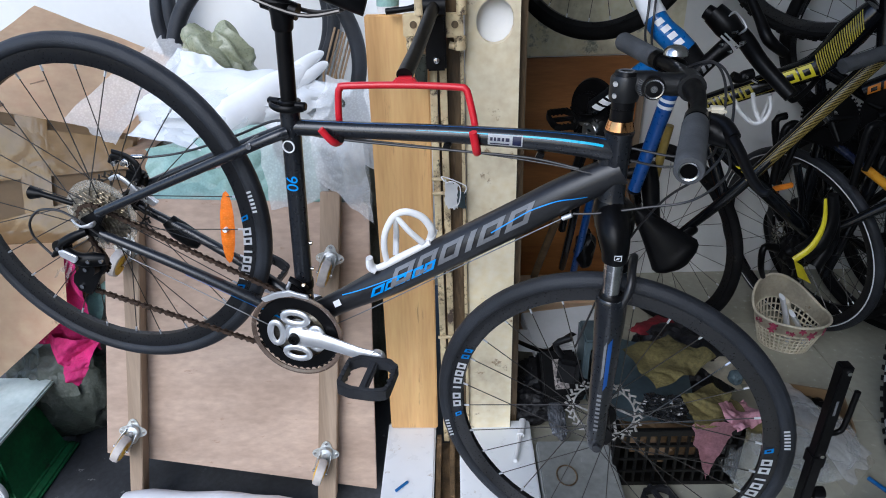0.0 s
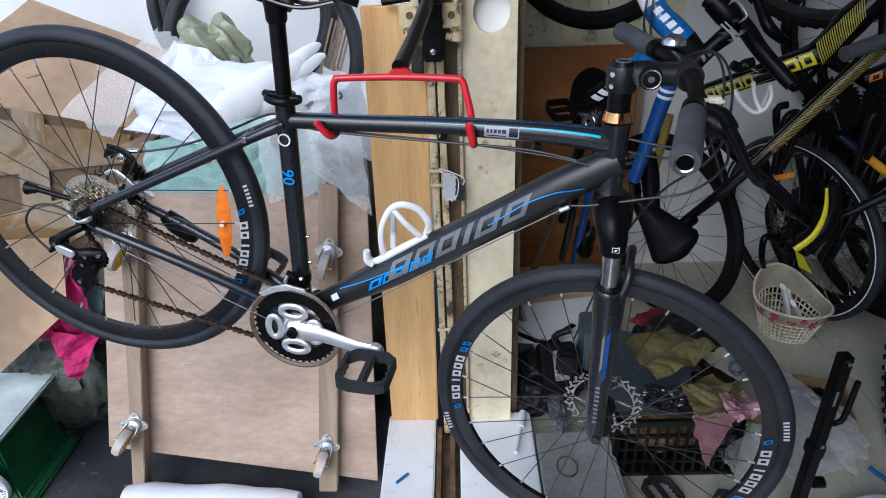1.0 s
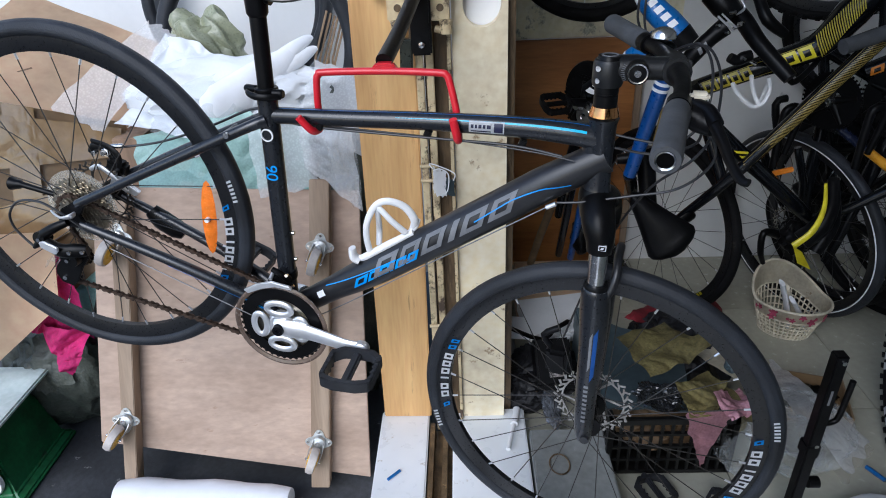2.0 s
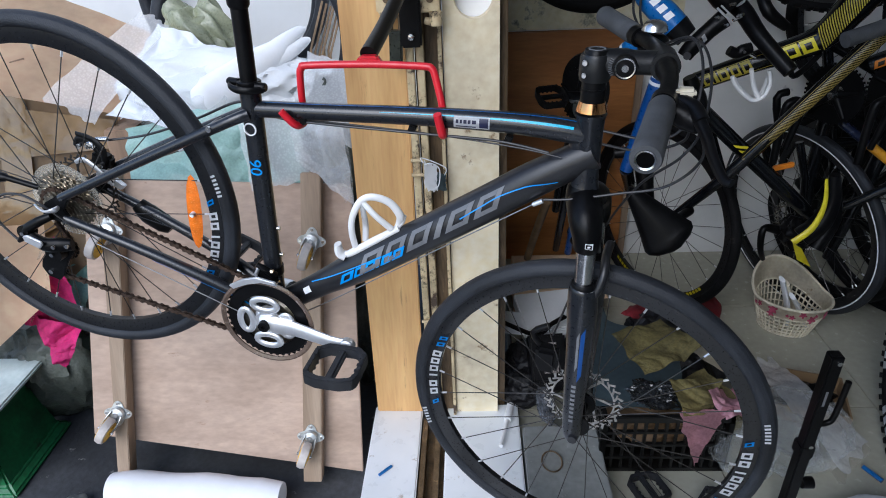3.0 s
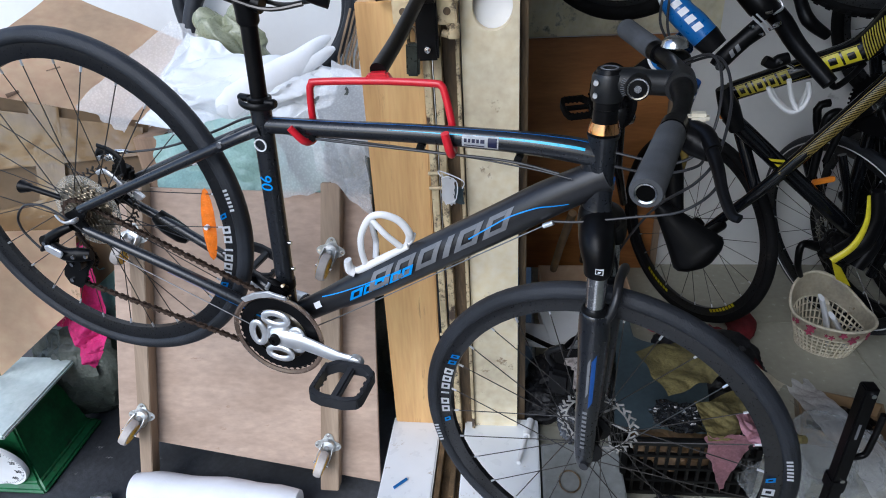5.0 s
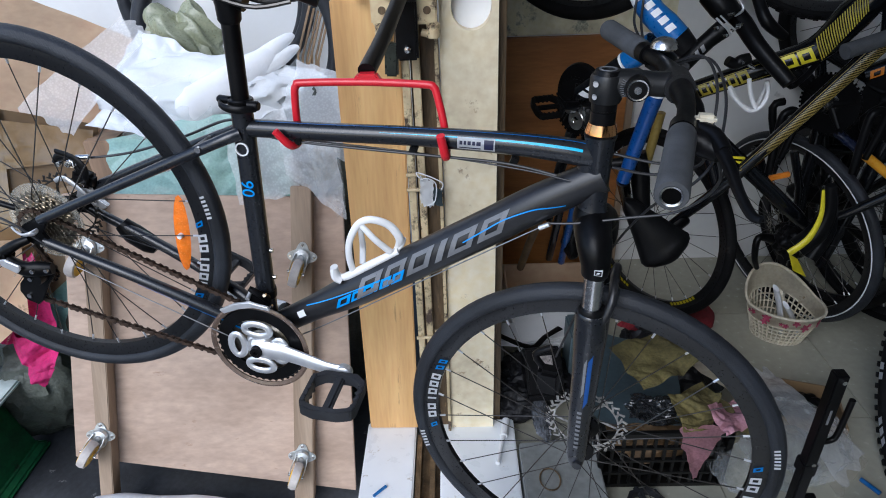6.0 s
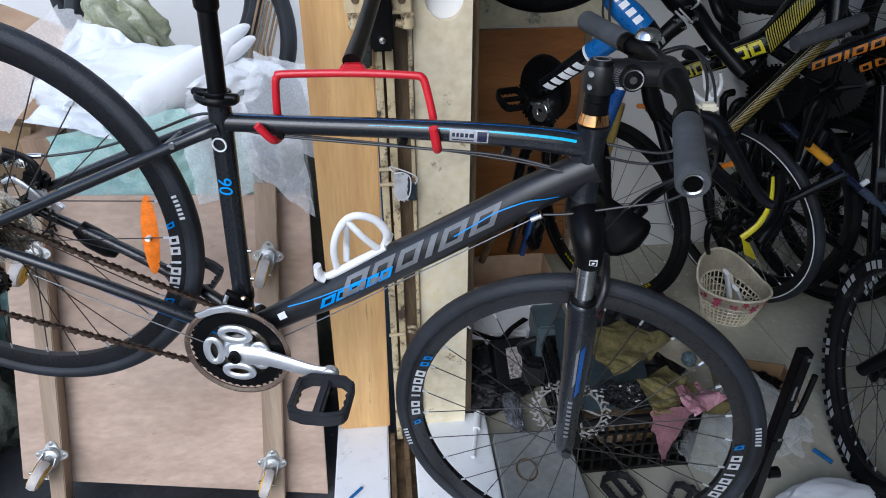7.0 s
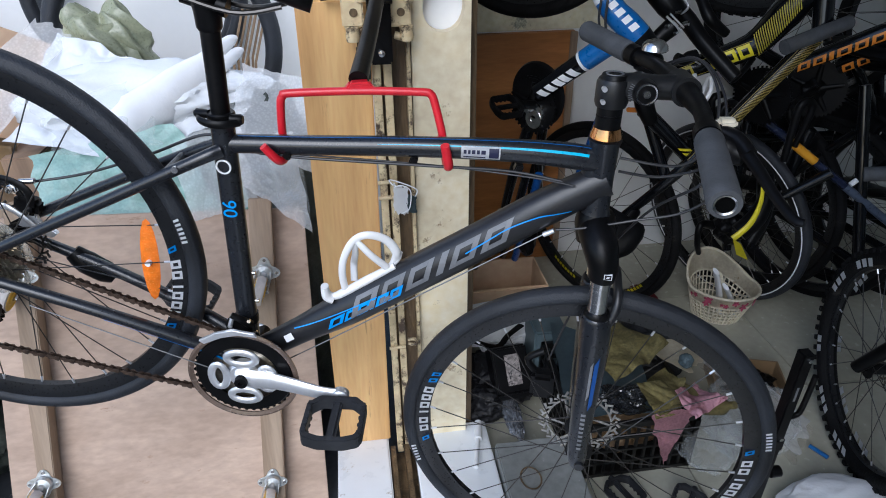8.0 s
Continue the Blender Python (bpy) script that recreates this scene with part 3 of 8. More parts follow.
def build_main_bike():
    bike = thing("bicycle", "black hybrid bicycle with blue and grey decals, on red hooks", "bicycle", BIKE)
    BB = V(0.4505, 0, -0.055)
    ST = V(0.3075, 0, 0.364)
    # frame
    part("seat_tube", tube([BB, ST], [0.0175, 0.0172, 0.0178]), M_SATIN, bike, "black seat tube with a blue number")
    tt_pts = [(0.318, 0, 0.334), (0.44, 0, 0.3815), (0.586, 0, 0.4395), (0.72, 0, 0.4885), (0.80, 0, 0.513), (0.842, 0, 0.522)]
    part("top_tube", tube(tt_pts, [0.0145, 0.0148, 0.0155, 0.0175, 0.0195, 0.0195], 18, 6), M_SATIN, bike, "glossy black top tube with a cyan stripe")
    dt_pts = [(0.447, 0, -0.052), (0.519, 0, 0.042), (0.588, 0, 0.131), (0.737, 0, 0.331), (0.802, 0, 0.421), (0.866, 0, 0.50)]
    part("down_tube", tube(dt_pts, [0.022, 0.025, 0.0325, 0.0315, 0.0305, 0.027], 20, 6, flat=0.86), M_FRAMEGREY, bike, "thick charcoal down tube with grey lettering bars")
    ax = V(-0.3665, 0, 0.9304)
    A0 = V(*AXIS0)
    part("head_tube", tube([A0 - ax * 0.062, A0 - ax * 0.05, A0 + ax * 0.0, A0 + ax * 0.05, A0 + ax * 0.06], [0.0245, 0.0215, 0.0205, 0.0215, 0.0245], 20), M_SATIN, bike)
    part("bottom_bracket", lathe(bmesh.new(), [(0.0, -0.036), (0.0205, -0.036), (0.0205, 0.036), (0.0, 0.036)], 24, closed=False), M_SATIN, bike, m=Matrix.Translation(BB))
    for s in (-1, 1):
        part("chain_stay", tube([(0.43, s * 0.022, -0.047), (0.36, s * 0.036, -0.03), (0.20, s * 0.052, -0.012), (0.03, s * 0.064, -0.004)], [0.0125, 0.0115, 0.0105, 0.009], 12, 5), M_SATIN, bike, "black chain stay with a blue line" if s < 0 else "")
        part("seat_stay", tube([(0.318, s * 0.014, 0.328), (0.285, s * 0.03, 0.30), (0.16, s * 0.052, 0.178), (0.02, s * 0.064, 0.038)], [0.011, 0.0095, 0.009, 0.0085], 12, 5), M_SATIN, bike)
        d = plate([(-0.014, -0.018), (0.006, -0.02), (0.036, -0.012), (0.04, 0.004), (0.028, 0.014), (0.036, 0.045), (0.022, 0.052), (0.004, 0.03), (-0.012, 0.012)], s * 0.06, s * 0.067, 0.0015)
        part("dropout", d, M_BLACK, bike)
    part("stay_bridge", tube([(0.255, -0.035, 0.272), (0.255, 0.035, 0.272)], 0.007, 10), M_SATIN, bike)
    part("stay_bolt", tube([(0.268, -0.045, 0.287), (0.268, -0.026, 0.287)], 0.0052, 12), M_STEEL, bike, "silver bolt head")
    part("frame_gusset", tube([(0.835, 0, 0.515), (0.842, 0, 0.497), (0.852, 0, 0.478)], [0.015, 0.017, 0.014], 12), M_SATIN, bike)
    # decals
    A, B = V(0.588, 0, 0.131), V(0.737, 0, 0.331)
    ln = (B - A).length
    for s, w in ((-0.035, 0.205), (0.195, 0.18), (0.40, 0.195), (0.635, 0.07), (0.735, 0.20), (0.965, 0.20)):
        bm = bmesh.new()
        if w < 0.1:
            tube_patch(bm, A, B, 0.0325 * 0.95, 0.0315 * 0.95, s, s + w - 0.015, -11, 46, 0.12)
        else:
            tube_box(bm, A, B, (0.0325 * 0.95, 0.0315 * 0.95), s, w - 0.015, -11, 46, 0.12)
        part("maker_lettering", bm, M_DECALGREY, bike, "slanted hollow grey box" if w > 0.1 else "slanted grey bar")
    A2, B2 = V(0.519, 0, 0.042), V(0.6625, 0, 0.231)
    for s, w in ((0.235, 0.125), (0.375, 0.09), (0.48, 0.10), (0.595, 0.03), (0.64, 0.095), (0.75, 0.10)):
        bm = bmesh.new()
        if w < 0.05:
            tube_patch(bm, A2, B2, 0.0285, 0.0305, s, s + w, -16, 14, 0.07, 0.0012)
        else:
            tube_box(bm, A2, B2, (0.0285, 0.0305), s, w, -16, 14, 0.07, 0.0012)
        part("blue_lettering", bm, M_BLUE, bike, "small slanted blue box")
    part("blue_stripe", tube_line(A2, B2, 0.0285, 0.0305, ((0.01, 41.3), (0.13, 32), (0.26, 25), (0.48, 17.5), (0.7, 14)), 4), M_BLUE, bike, "thin blue line along the tube")
    part("blue_stripe", tube_line(V(0.70, 0, 0.281), V(0.80, 0, 0.418), 0.0295, 0.0285, ((0.2, 12), (0.45, 17), (0.68, 20), (0.95, 9), (1.1, -9), (1.23, -27)), 4), M_BLUE, bike, "thin blue line along the tube")
    bm = bmesh.new()
    line = spline(tt_pts, 8)
    prev = None
    for i, p in enumerate(line[13:36]):
        f = (i + 13) / (len(line) - 1)
        r = float(np.interp(f, np.linspace(0, 1, 6), [0.0145, 0.0148, 0.0155, 0.0175, 0.0195, 0.0195])) + 0.0008
        t = (line[i + 14] - line[i + 12]).normalized()
        u = V(-t.z, 0, t.x)
        wide = min(1.0, i / 15) * 5 + 1
        row = [bm.verts.new(p + (V(0, -1, 0) * math.cos(radians(a)) + u * math.sin(radians(a))) * r) for a in (30 - wide, 30, 30 + wide)]
        if prev:
            for k in range(2):
                bm.faces.new((prev[k], row[k], row[k + 1], prev[k + 1]))
        prev = row
    part("cyan_stripe", bm, M_CYAN, bike, "bright cyan stripe")
    bm = bmesh.new()
    prev = None
    for i, p in enumerate(line[2:38]):
        f = (i + 2) / (len(line) - 1)
        r = float(np.interp(f, np.linspace(0, 1, 6), [0.0145, 0.0148, 0.0155, 0.0175, 0.0195, 0.0195])) + 0.0006
        t = (line[i + 3] - line[i + 1]).normalized()
        u = V(-t.z, 0, t.x)
        row = [bm.verts.new(p + (V(0, -1, 0) * math.cos(radians(a)) + u * math.sin(radians(a))) * r) for a in (66, 70.5)]
        if prev:
            bm.faces.new((prev[0], row[0], row[1], prev[1]))
        prev = row
    part("blue_edge_line", bm, M_FBLUE, bike, "thin blue line along the top of the tube")
    bm = bmesh.new()
    tube_patch(bm, V(0.586, 0, 0.4395), V(0.72, 0, 0.4885), 0.0155, 0.0175, 0.44, 0.84, -28, 34, 0, 0.0014, 5, 5)
    bmesh.ops.solidify(bm, geom=list(bm.faces), thickness=-0.0002)
    st = part("sticker", bm, M_DECALWHITE, bike, "small white sticker with dark bars")
    for s0, s1, g0, g1 in ((0.465, 0.495, -2, 16), (0.51, 0.535, -2, 16), (0.55, 0.585, -2, 16), (0.60, 0.63, -2, 16), (0.645, 0.69, -2, 16), (0.465, 0.69, -20, -14), (0.725, 0.825, -20, 26)):
        bm = bmesh.new()
        tube_patch(bm, V(0.586, 0, 0.4395), V(0.72, 0, 0.4885), 0.0155, 0.0175, s0, s1, g0, g1, 0, 0.002)
        part("sticker_bar", bm, M_NAVY, st, "dark navy bar")
    bm = bmesh.new()
    tube_patch(bm, V(0.447, 0, -0.052), V(0.519, 0, 0.042), 0.022, 0.025, 0.78, 0.92, 6, 34, 0, 0.0012)
    part("frame_sticker", bm, M_DECALWHITE, bike, "tiny white sticker")
    # seat post, clamp, saddle
    dr = (ST - BB).normalized()
    part("seat_post", tube([ST - dr * 0.03, ST + dr * 0.175], 0.0138, 16), M_BLACK, bike)
    part("post_collar", tube([ST + dr * 0.13, ST + dr * 0.135, ST + dr * 0.155, ST + dr * 0.175], [0.0145, 0.0175, 0.0185, 0.022], 18), M_BLACK, bike)
    sx = V(dr.z, 0, -dr.x)
    cl = part("seat_clamp", tube([ST + dr * 0.001, ST + dr * 0.003, ST + dr * 0.015, ST + dr * 0.017], [0.0185, 0.0203, 0.0203, 0.0185], 20), M_BLACK, bike)
    part("clamp_lever", tube([sx * 0.03 + V(0, -0.012, 0), sx * 0.012 + V(0, -0.025, 0), sx * -0.008 + V(0, -0.027, 0.001), sx * -0.026 + V(0, -0.018, 0.003), sx * -0.034 + V(0, -0.006, 0.005)], [0.0055, 0.006, 0.006, 0.0055, 0.004], 10, 5, flat=0.6), M_BLACK, cl, m=Matrix.Translation(ST + dr * 0.006))
    part("clamp_nut", tube([sx * 0.016 + V(0, -0.008, 0), sx * 0.031 + V(0, -0.008, 0), sx * 0.034 + V(0, -0.008, 0)], [0.0075, 0.008, 0.006], 12), M_BLACK, cl, m=Matrix.Translation(ST + dr * 0.009))
    part("clamp_ear", tube([sx * -0.016 + V(0, -0.004, 0), sx * -0.034 + V(0, -0.002, 0), sx * -0.038 + V(0, -0.002, 0)], [0.0065, 0.007, 0.004], 12), M_BLACK, cl, m=Matrix.Translation(ST + dr * 0.013))
    top = ST + dr * 0.178
    sad = part("saddle", saddle_mesh(), M_BLACK, bike, "black padded saddle", m=Matrix.Translation(top + V(0.0, 0, 0.025)) @ pose(0, 0, 0, 0, -3, 0))
    for s in (-1, 1):
        part("saddle_rail", tube([(-0.10, s * 0.03, -0.005), (-0.06, s * 0.022, -0.03), (0.04, s * 0.022, -0.032), (0.10, s * 0.012, -0.006)], 0.0036, 8, 5), M_SPOKE, sad)
    part("post_head", tube([(-0.03, 0, -0.034), (0.03, 0, -0.034)], 0.014, 12), M_BLACK, sad)
    # wheels
    rear = wheel(bike, "rear_wheel", Matrix.Identity(4), label="rear wheel with black rim and plain tyre", phase=0.1)
    front_m = Matrix.Translation(AXIS0) @ pose(0, 0, 0, 0, AXIS_TILT, 0) @ pose(0, 0, 0, 0, 0, STEER)
    FM = front_m @ Matrix.Translation((0.033, 0, -0.5496)) @ pose(0, 0, 0, 0, -AXIS_TILT, 0)
    fr = wheel(bike, "front_wheel", FM, label="front wheel with black rim, white and blue bars", phase=0.05)
    for wl, starts in ((fr, (184, 1)), (rear, (-3, 177))):
        for a0 in starts:
            for i in range(6):
                if i == 3:
                    rim_bars(wl, [(a0 + 3.95 * i + 0.6, 0.9)], 0.2965, 0.3145, -0.0117, M_DECALWHITE, "white bar on the rim", 0.9)
                else:
                    rim_box(wl, a0 + 3.95 * i, 3.0, 0.2965, 0.3145, -0.0117, M_DECALWHITE, "hollow white box on the rim", 0.9)
            for da, w in ((-8.2, 1.9), (-5.0, 2.2), (25.4, 1.9)):
                rim_box(wl, a0 + da, w, 0.298, 0.313, -0.0117, M_BLUE, "blue mark on the rim", 1.4)
            for i in range(6):
                rim_bars(wl, [(a0 + 29.5 + 1.35 * i, 0.75)], 0.3285, 0.3385, -0.0183, M_DECALWHITE, "small white bar on the tyre", 0.3, "tyre_lettering")
    # reflector on the rear spokes
    ref = bmesh.new()
    lathe(ref, [(0.0, -0.011), (0.011, -0.009), (0.0155, 0.0), (0.011, 0.009), (0.0, 0.011)], 16, closed=False)
    bmesh.ops.scale(ref, vec=(1.0, 0.35, 5.2), verts=ref.verts)
    part("reflector", ref, M_ORANGE, rear, "orange spoke reflector", m=pose(0.244, 0.006, 0.075, 0, -14, 0))
    part("reflector_pin", tube([(0.244, -0.006, 0.075), (0.244, 0.004, 0.075)], 0.0048, 12), M_WHITE, rear)
    # drivetrain
    crank = part("crankset", lathe(bmesh.new(), [(0.006, -0.082), (0.012, -0.082), (0.013, -0.05), (0.013, 0.06), (0.006, 0.06)], 20), M_BLACK, bike, "triple crankset with silver arm and dark chainrings", m=Matrix.Translation(BB + V(0, 0.018, -0.003)))
    teeth = 44
    for rr, yy, mt in ((0.085, -0.061, M_BLACK), (0.066, -0.054, M_SPROCKET), (0.044, -0.047, M_SPROCKET)):
        prof = []
        nt = int(teeth * rr / 0.09)
        for k in range(nt):
            for o, dr2 in ((0.0, 0.0), (0.3, 0.0045), (0.55, 0.0045), (0.8, 0.0)):
                t = 2 * math.pi * (k + o) / nt
                prof.append(((rr + dr2) * math.cos(t), (rr + dr2) * math.sin(t)))
        bm = bmesh.new()
        inner, fo, bo, fi, bi = rr - 0.024, [], [], [], []
        for i, (x, z) in enumerate(prof):
            t = math.atan2(z, x)
            fo.append(bm.verts.new((x, yy - 0.0012, z)))
            bo.append(bm.verts.new((x, yy + 0.0012, z)))
            fi.append(bm.verts.new((inner * math.cos(t), yy - 0.0012, inner * math.sin(t))))
            bi.append(bm.verts.new((inner * math.cos(t), yy + 0.0012, inner * math.sin(t))))
        for i in range(len(prof)):
            j = (i + 1) % len(prof)
            for q in ((fo[i], fo[j], fi[j], fi[i]), (bo[j], bo[i], bi[i], bi[j]), (fo[j], fo[i], bo[i], bo[j]), (fi[i], fi[j], bi[j], bi[i])):
                bm.faces.new(q)
        bmesh.ops.recalc_face_normals(bm, faces=bm.faces)
        part("chainring", bm, mt, crank)
    part("chain_guard", lathe(bmesh.new(), [(0.0885, -0.0645), (0.0955, -0.0655), (0.097, -0.0695), (0.093, -0.071), (0.087, -0.0685)], 64), M_GUARD, crank, "smoked brown plastic chain guard ring")
    part("guard_disc", lathe(bmesh.new(), [(0.06, -0.0655), (0.083, -0.0655), (0.085, -0.0635), (0.06, -0.0635)], 64), M_BLACK, crank, "dark inner guard plate")
    arm_a = radians(18.2)
    for k in range(4):
        a = arm_a + k * math.pi / 2
        bm = bmesh.new()
        c = V(0.042 * math.cos(a), -0.069, 0.042 * math.sin(a))
        ring = []
        for i in range(20):
            t = 2 * math.pi * i / 20
            u, v = 0.0135 * math.cos(t), 0.025 * math.sin(t)
            ring.append(c + V(u * math.cos(a) - v * math.sin(a), -0.003, u * math.sin(a) + v * math.cos(a)))
        sweep(bm, ring, 0.0068, 12, closed=True, flat=0.5)
        part("spider_arm", bm, M_ALLOY, crank, "silver looped spider arm")
    part("spider_hub", lathe(bmesh.new(), [(0.0, -0.073), (0.024, -0.072), (0.03, -0.066), (0.03, -0.056), (0.0, -0.054)], 28, closed=False), M_ALLOY, crank)
    L = 0.1745
    u = V(math.cos(arm_a), 0, math.sin(arm_a))
    part("crank_arm", tube([u * -0.012 + V(0, -0.072, 0), u * 0.02 + V(0, -0.074, 0), u * 0.06 + V(0, -0.077, 0), u * 0.14 + V(0, -0.096, 0), u * (L + 0.004) + V(0, -0.1, 0), u * (L + 0.012) + V(0, -0.1, 0)], [0.016, 0.0215, 0.0175, 0.0135, 0.0145, 0.011], 14, 5, flat=0.5), M_ALLOY, crank, "silver crank arm")
    part("arm_eye", lathe(bmesh.new(), [(0.0, -0.0085), (0.012, -0.0085), (0.0148, -0.0065), (0.0155, 0.0), (0.0148, 0.0065), (0.0, 0.0075)], 28, closed=False), M_ALLOY, crank, "rounded silver arm end", Matrix.Translation(u * L + V(0, -0.1, 0)))
    part("crank_arm", tube([V(0, 0.06, 0), u * -0.05 + V(0, 0.068, 0), u * -0.14 + V(0, 0.08, 0), u * -(L + 0.008) + V(0, 0.083, 0)], [0.014, 0.014, 0.012, 0.012], 12, 4, flat=0.5), M_ALLOY, crank)
    part("crank_bolt", lathe(bmesh.new(), [(0.0, -0.085), (0.004, -0.085), (0.005, -0.089), (0.011, -0.089), (0.0115, -0.08), (0.0, -0.08)], 20, closed=False), M_BLACK, crank)
    for s, e in ((-1, u * L), (1, u * -L)):
        pedal(crank, Matrix.Translation(e + V(0, s * 0.105, 0)) @ pose(0, 0, 0, 0, -20 if s < 0 else 4, 0) @ Matrix.Scale(1.08, 4), s)
    # chain: upper and lower run, round the ring, sprocket and pulley
    chain_bm = bmesh.new()
    path = []
    cr, sp = 0.0665, 0.034
    for k in range(20):
        t = radians(100 - k * 10)
        path.append(BB + V(cr * math.cos(t), -0.037, cr * math.sin(t)))
    path += [V(0.022, -0.047, -0.163), V(0.004, -0.046, -0.17), V(-0.014, -0.046, -0.155), V(-0.006, -0.046, -0.132), V(0.034, -0.046, -0.108), V(0.043, -0.046, -0.09), V(0.034, -0.046, -0.072), V(0.0, -0.045, -0.044)]
    for k in range(9):
        t = radians(-100 - k * 22)
        path.append(V(sp * math.cos(t), -0.042, sp * math.sin(t)))
    path.append(path[0])
    pts, step, carry = [], 0.0127 / 2, 0.0
    for a, b in zip(path, path[1:]):
        d = (b - a).length
        while carry < d:
            pts.append(a + (b - a) * (carry / d))
            carry += step
        carry -= d
    chain = part("chain", sweep(bmesh.new(), path, 0.0009, 6), M_CHAIN, bike, "rusty brown chain")
    links = []
    for nm, yo, h in (("outer", 0.0034, 0.0046), ("inner", 0.0021, 0.0037)):
        bm = bmesh.new()
        for s in (-1, 1):
            lb = plate([(-0.0100, 0.0), (-0.0085, h), (-0.0045, h), (0.0, h * 0.55), (0.0045, h), (0.0085, h), (0.0100, 0.0), (0.0085, -h), (0.0045, -h), (0.0, -h * 0.55), (-0.0045, -h), (-0.0085, -h)], s * yo - 0.0006, s * yo + 0.0006)
            me = bpy.data.meshes.new("link_side")
            lb.to_mesh(me)
            bm.from_mesh(me)
            lb.free()
            bpy.data.meshes.remove(me)
        me = bpy.data.meshes.new("chain_link")
        bm.to_mesh(me)
        bm.free()
        me.materials.append(M_CHAIN)
        links.append(me)
    for i in range(0, len(pts) - 2, 2):
        a, b = pts[i], pts[i + 2]
        d = b - a
        ob = new("chain_link", links[(i // 2) % 2])
        ob.parent = chain
        ob.matrix_local = Matrix.Translation((a + b) / 2) @ Matrix.Rotation(-math.atan2(d.z, d.x), 4, "Y")
    cas = part("cassette", lathe(bmesh.new(), [(0.010, -0.06), (0.016, -0.06), (0.018, -0.02), (0.010, -0.02)], 24), M_BLACK, bike, "dull sprocket cassette", m=Matrix.Identity(4))
    for i, rr in enumerate((0.023, 0.026, 0.03, 0.034, 0.039, 0.045, 0.052, 0.06)):
        bm = bmesh.new()
        nt = int(rr * 2 * math.pi / 0.0127)
        outer = []
        for k in range(nt):
            for o, dd in ((0, -0.002), (0.25, 0.003), (0.5, 0.003), (0.75, -0.002)):
                t = 2 * math.pi * (k + o) / nt
                outer.append(((rr + dd) * math.cos(t), (rr + dd) * math.sin(t)))
        y = -0.052 + i * 0.0043
        f, bk, fi, bi = [], [], [], []
        for x, z in outer:
            t = math.atan2(z, x)
            f.append(bm.verts.new((x, y, z)))
            bk.append(bm.verts.new((x, y + 0.0018, z)))
            fi.append(bm.verts.new((0.6 * rr * math.cos(t), y, 0.6 * rr * math.sin(t))))
            bi.append(bm.verts.new((0.6 * rr * math.cos(t), y + 0.0018, 0.6 * rr * math.sin(t))))
        for k in range(len(outer)):
            j = (k + 1) % len(outer)
            for q in ((f[k], f[j], fi[j], fi[k]), (bk[j], bk[k], bi[k], bi[j]), (f[j], f[k], bk[k], bk[j]), (fi[k], fi[j], bi[j], bi[k])):
                bm.faces.new(q)
        bmesh.ops.recalc_face_normals(bm, faces=bm.faces)
        part("sprocket", bm, M_SPROCKET, cas)
    part("spoke_protector", lathe(bmesh.new(), [(0.03, -0.0175), (0.07, -0.0165), (0.076, -0.0185), (0.076, -0.017), (0.07, -0.0145), (0.03, -0.0155)], 48), M_SHIELD, cas, "clear plastic spoke guard disc")
    # rear derailleur
    rd = part("rear_derailleur", tube([(0.006, -0.07, -0.008), (-0.012, -0.078, -0.024), (-0.03, -0.082, -0.046), (-0.037, -0.083, -0.062)], [0.007, 0.0092, 0.0105, 0.009], 14, 4), M_BLACK, bike, "black rear derailleur with a silver plate")
    part("knuckle", tube([(-0.036, -0.092, -0.054), (-0.034, -0.07, -0.058)], [0.0125, 0.014], 14), M_BLACK, rd)
    part("body", tube([(-0.026, -0.084, -0.062), (0.006, -0.086, -0.066), (0.032, -0.08, -0.058), (0.054, -0.074, -0.05)], [0.011, 0.0145, 0.0155, 0.011], 14, 4, flat=0.8), M_BLACK, rd)
    for q in ((-0.034, -0.096, -0.056), (0.03, -0.097, -0.056), (0.05, -0.088, -0.05), (0.02, -0.088, -0.086)):
        part("pivot_screw", tube([V(*q), V(*q) + V(0, 0.008, 0)], 0.0042, 10), M_STEEL, rd)
    part("silver_plate", plate([(-0.0275, -0.0535), (-0.018, -0.0465), (0.011, -0.0475), (0.0145, -0.053), (0.0085, -0.066), (-0.022, -0.0635)], -0.104, -0.099, 0.0015), M_ALLOY, rd, "pale silver name plate")
    part("lower_knuckle", tube([(0.02, -0.082, -0.086), (0.02, -0.06, -0.086)], [0.018, 0.019], 16), M_BLACK, rd)
    part("cage_plate", plate([(0.0, -0.09), (0.03, -0.068), (0.05, -0.062), (0.05, -0.078), (0.04, -0.104), (0.03, -0.15), (0.0217, -0.166), (-0.0035, -0.166), (-0.018, -0.15), (-0.018, -0.132)], -0.064, -0.06, 0.0012), M_BLACK, rd)
    part("pulley_bolt", tube([(0.004, -0.068, -0.15), (0.004, -0.06, -0.15)], 0.0048, 12), M_STEEL, rd)
    part("cable_end", tube([(-0.05, -0.083, -0.088), (-0.044, -0.083, -0.078), (-0.038, -0.083, -0.068)], [0.004, 0.0065, 0.006], 10), M_BLACK, rd)
    for x, z in ((0.024, -0.092), (0.004, -0.15)):
        bm = bmesh.new()
        for k in range(11):
            t = 2 * math.pi * k / 11
            box(bm, (0.012, -0.0015, -0.003), (0.0235, 0.0015, 0.003), 0, Matrix.Rotation(t, 4, "Y"))
        lathe(bm, [(0.004, -0.003), (0.0185, -0.002), (0.0185, 0.002), (0.004, 0.003)], 24)
        part("pulley", bm, M_BLACK, rd, m=Matrix.Translation((x, -0.046, z)))
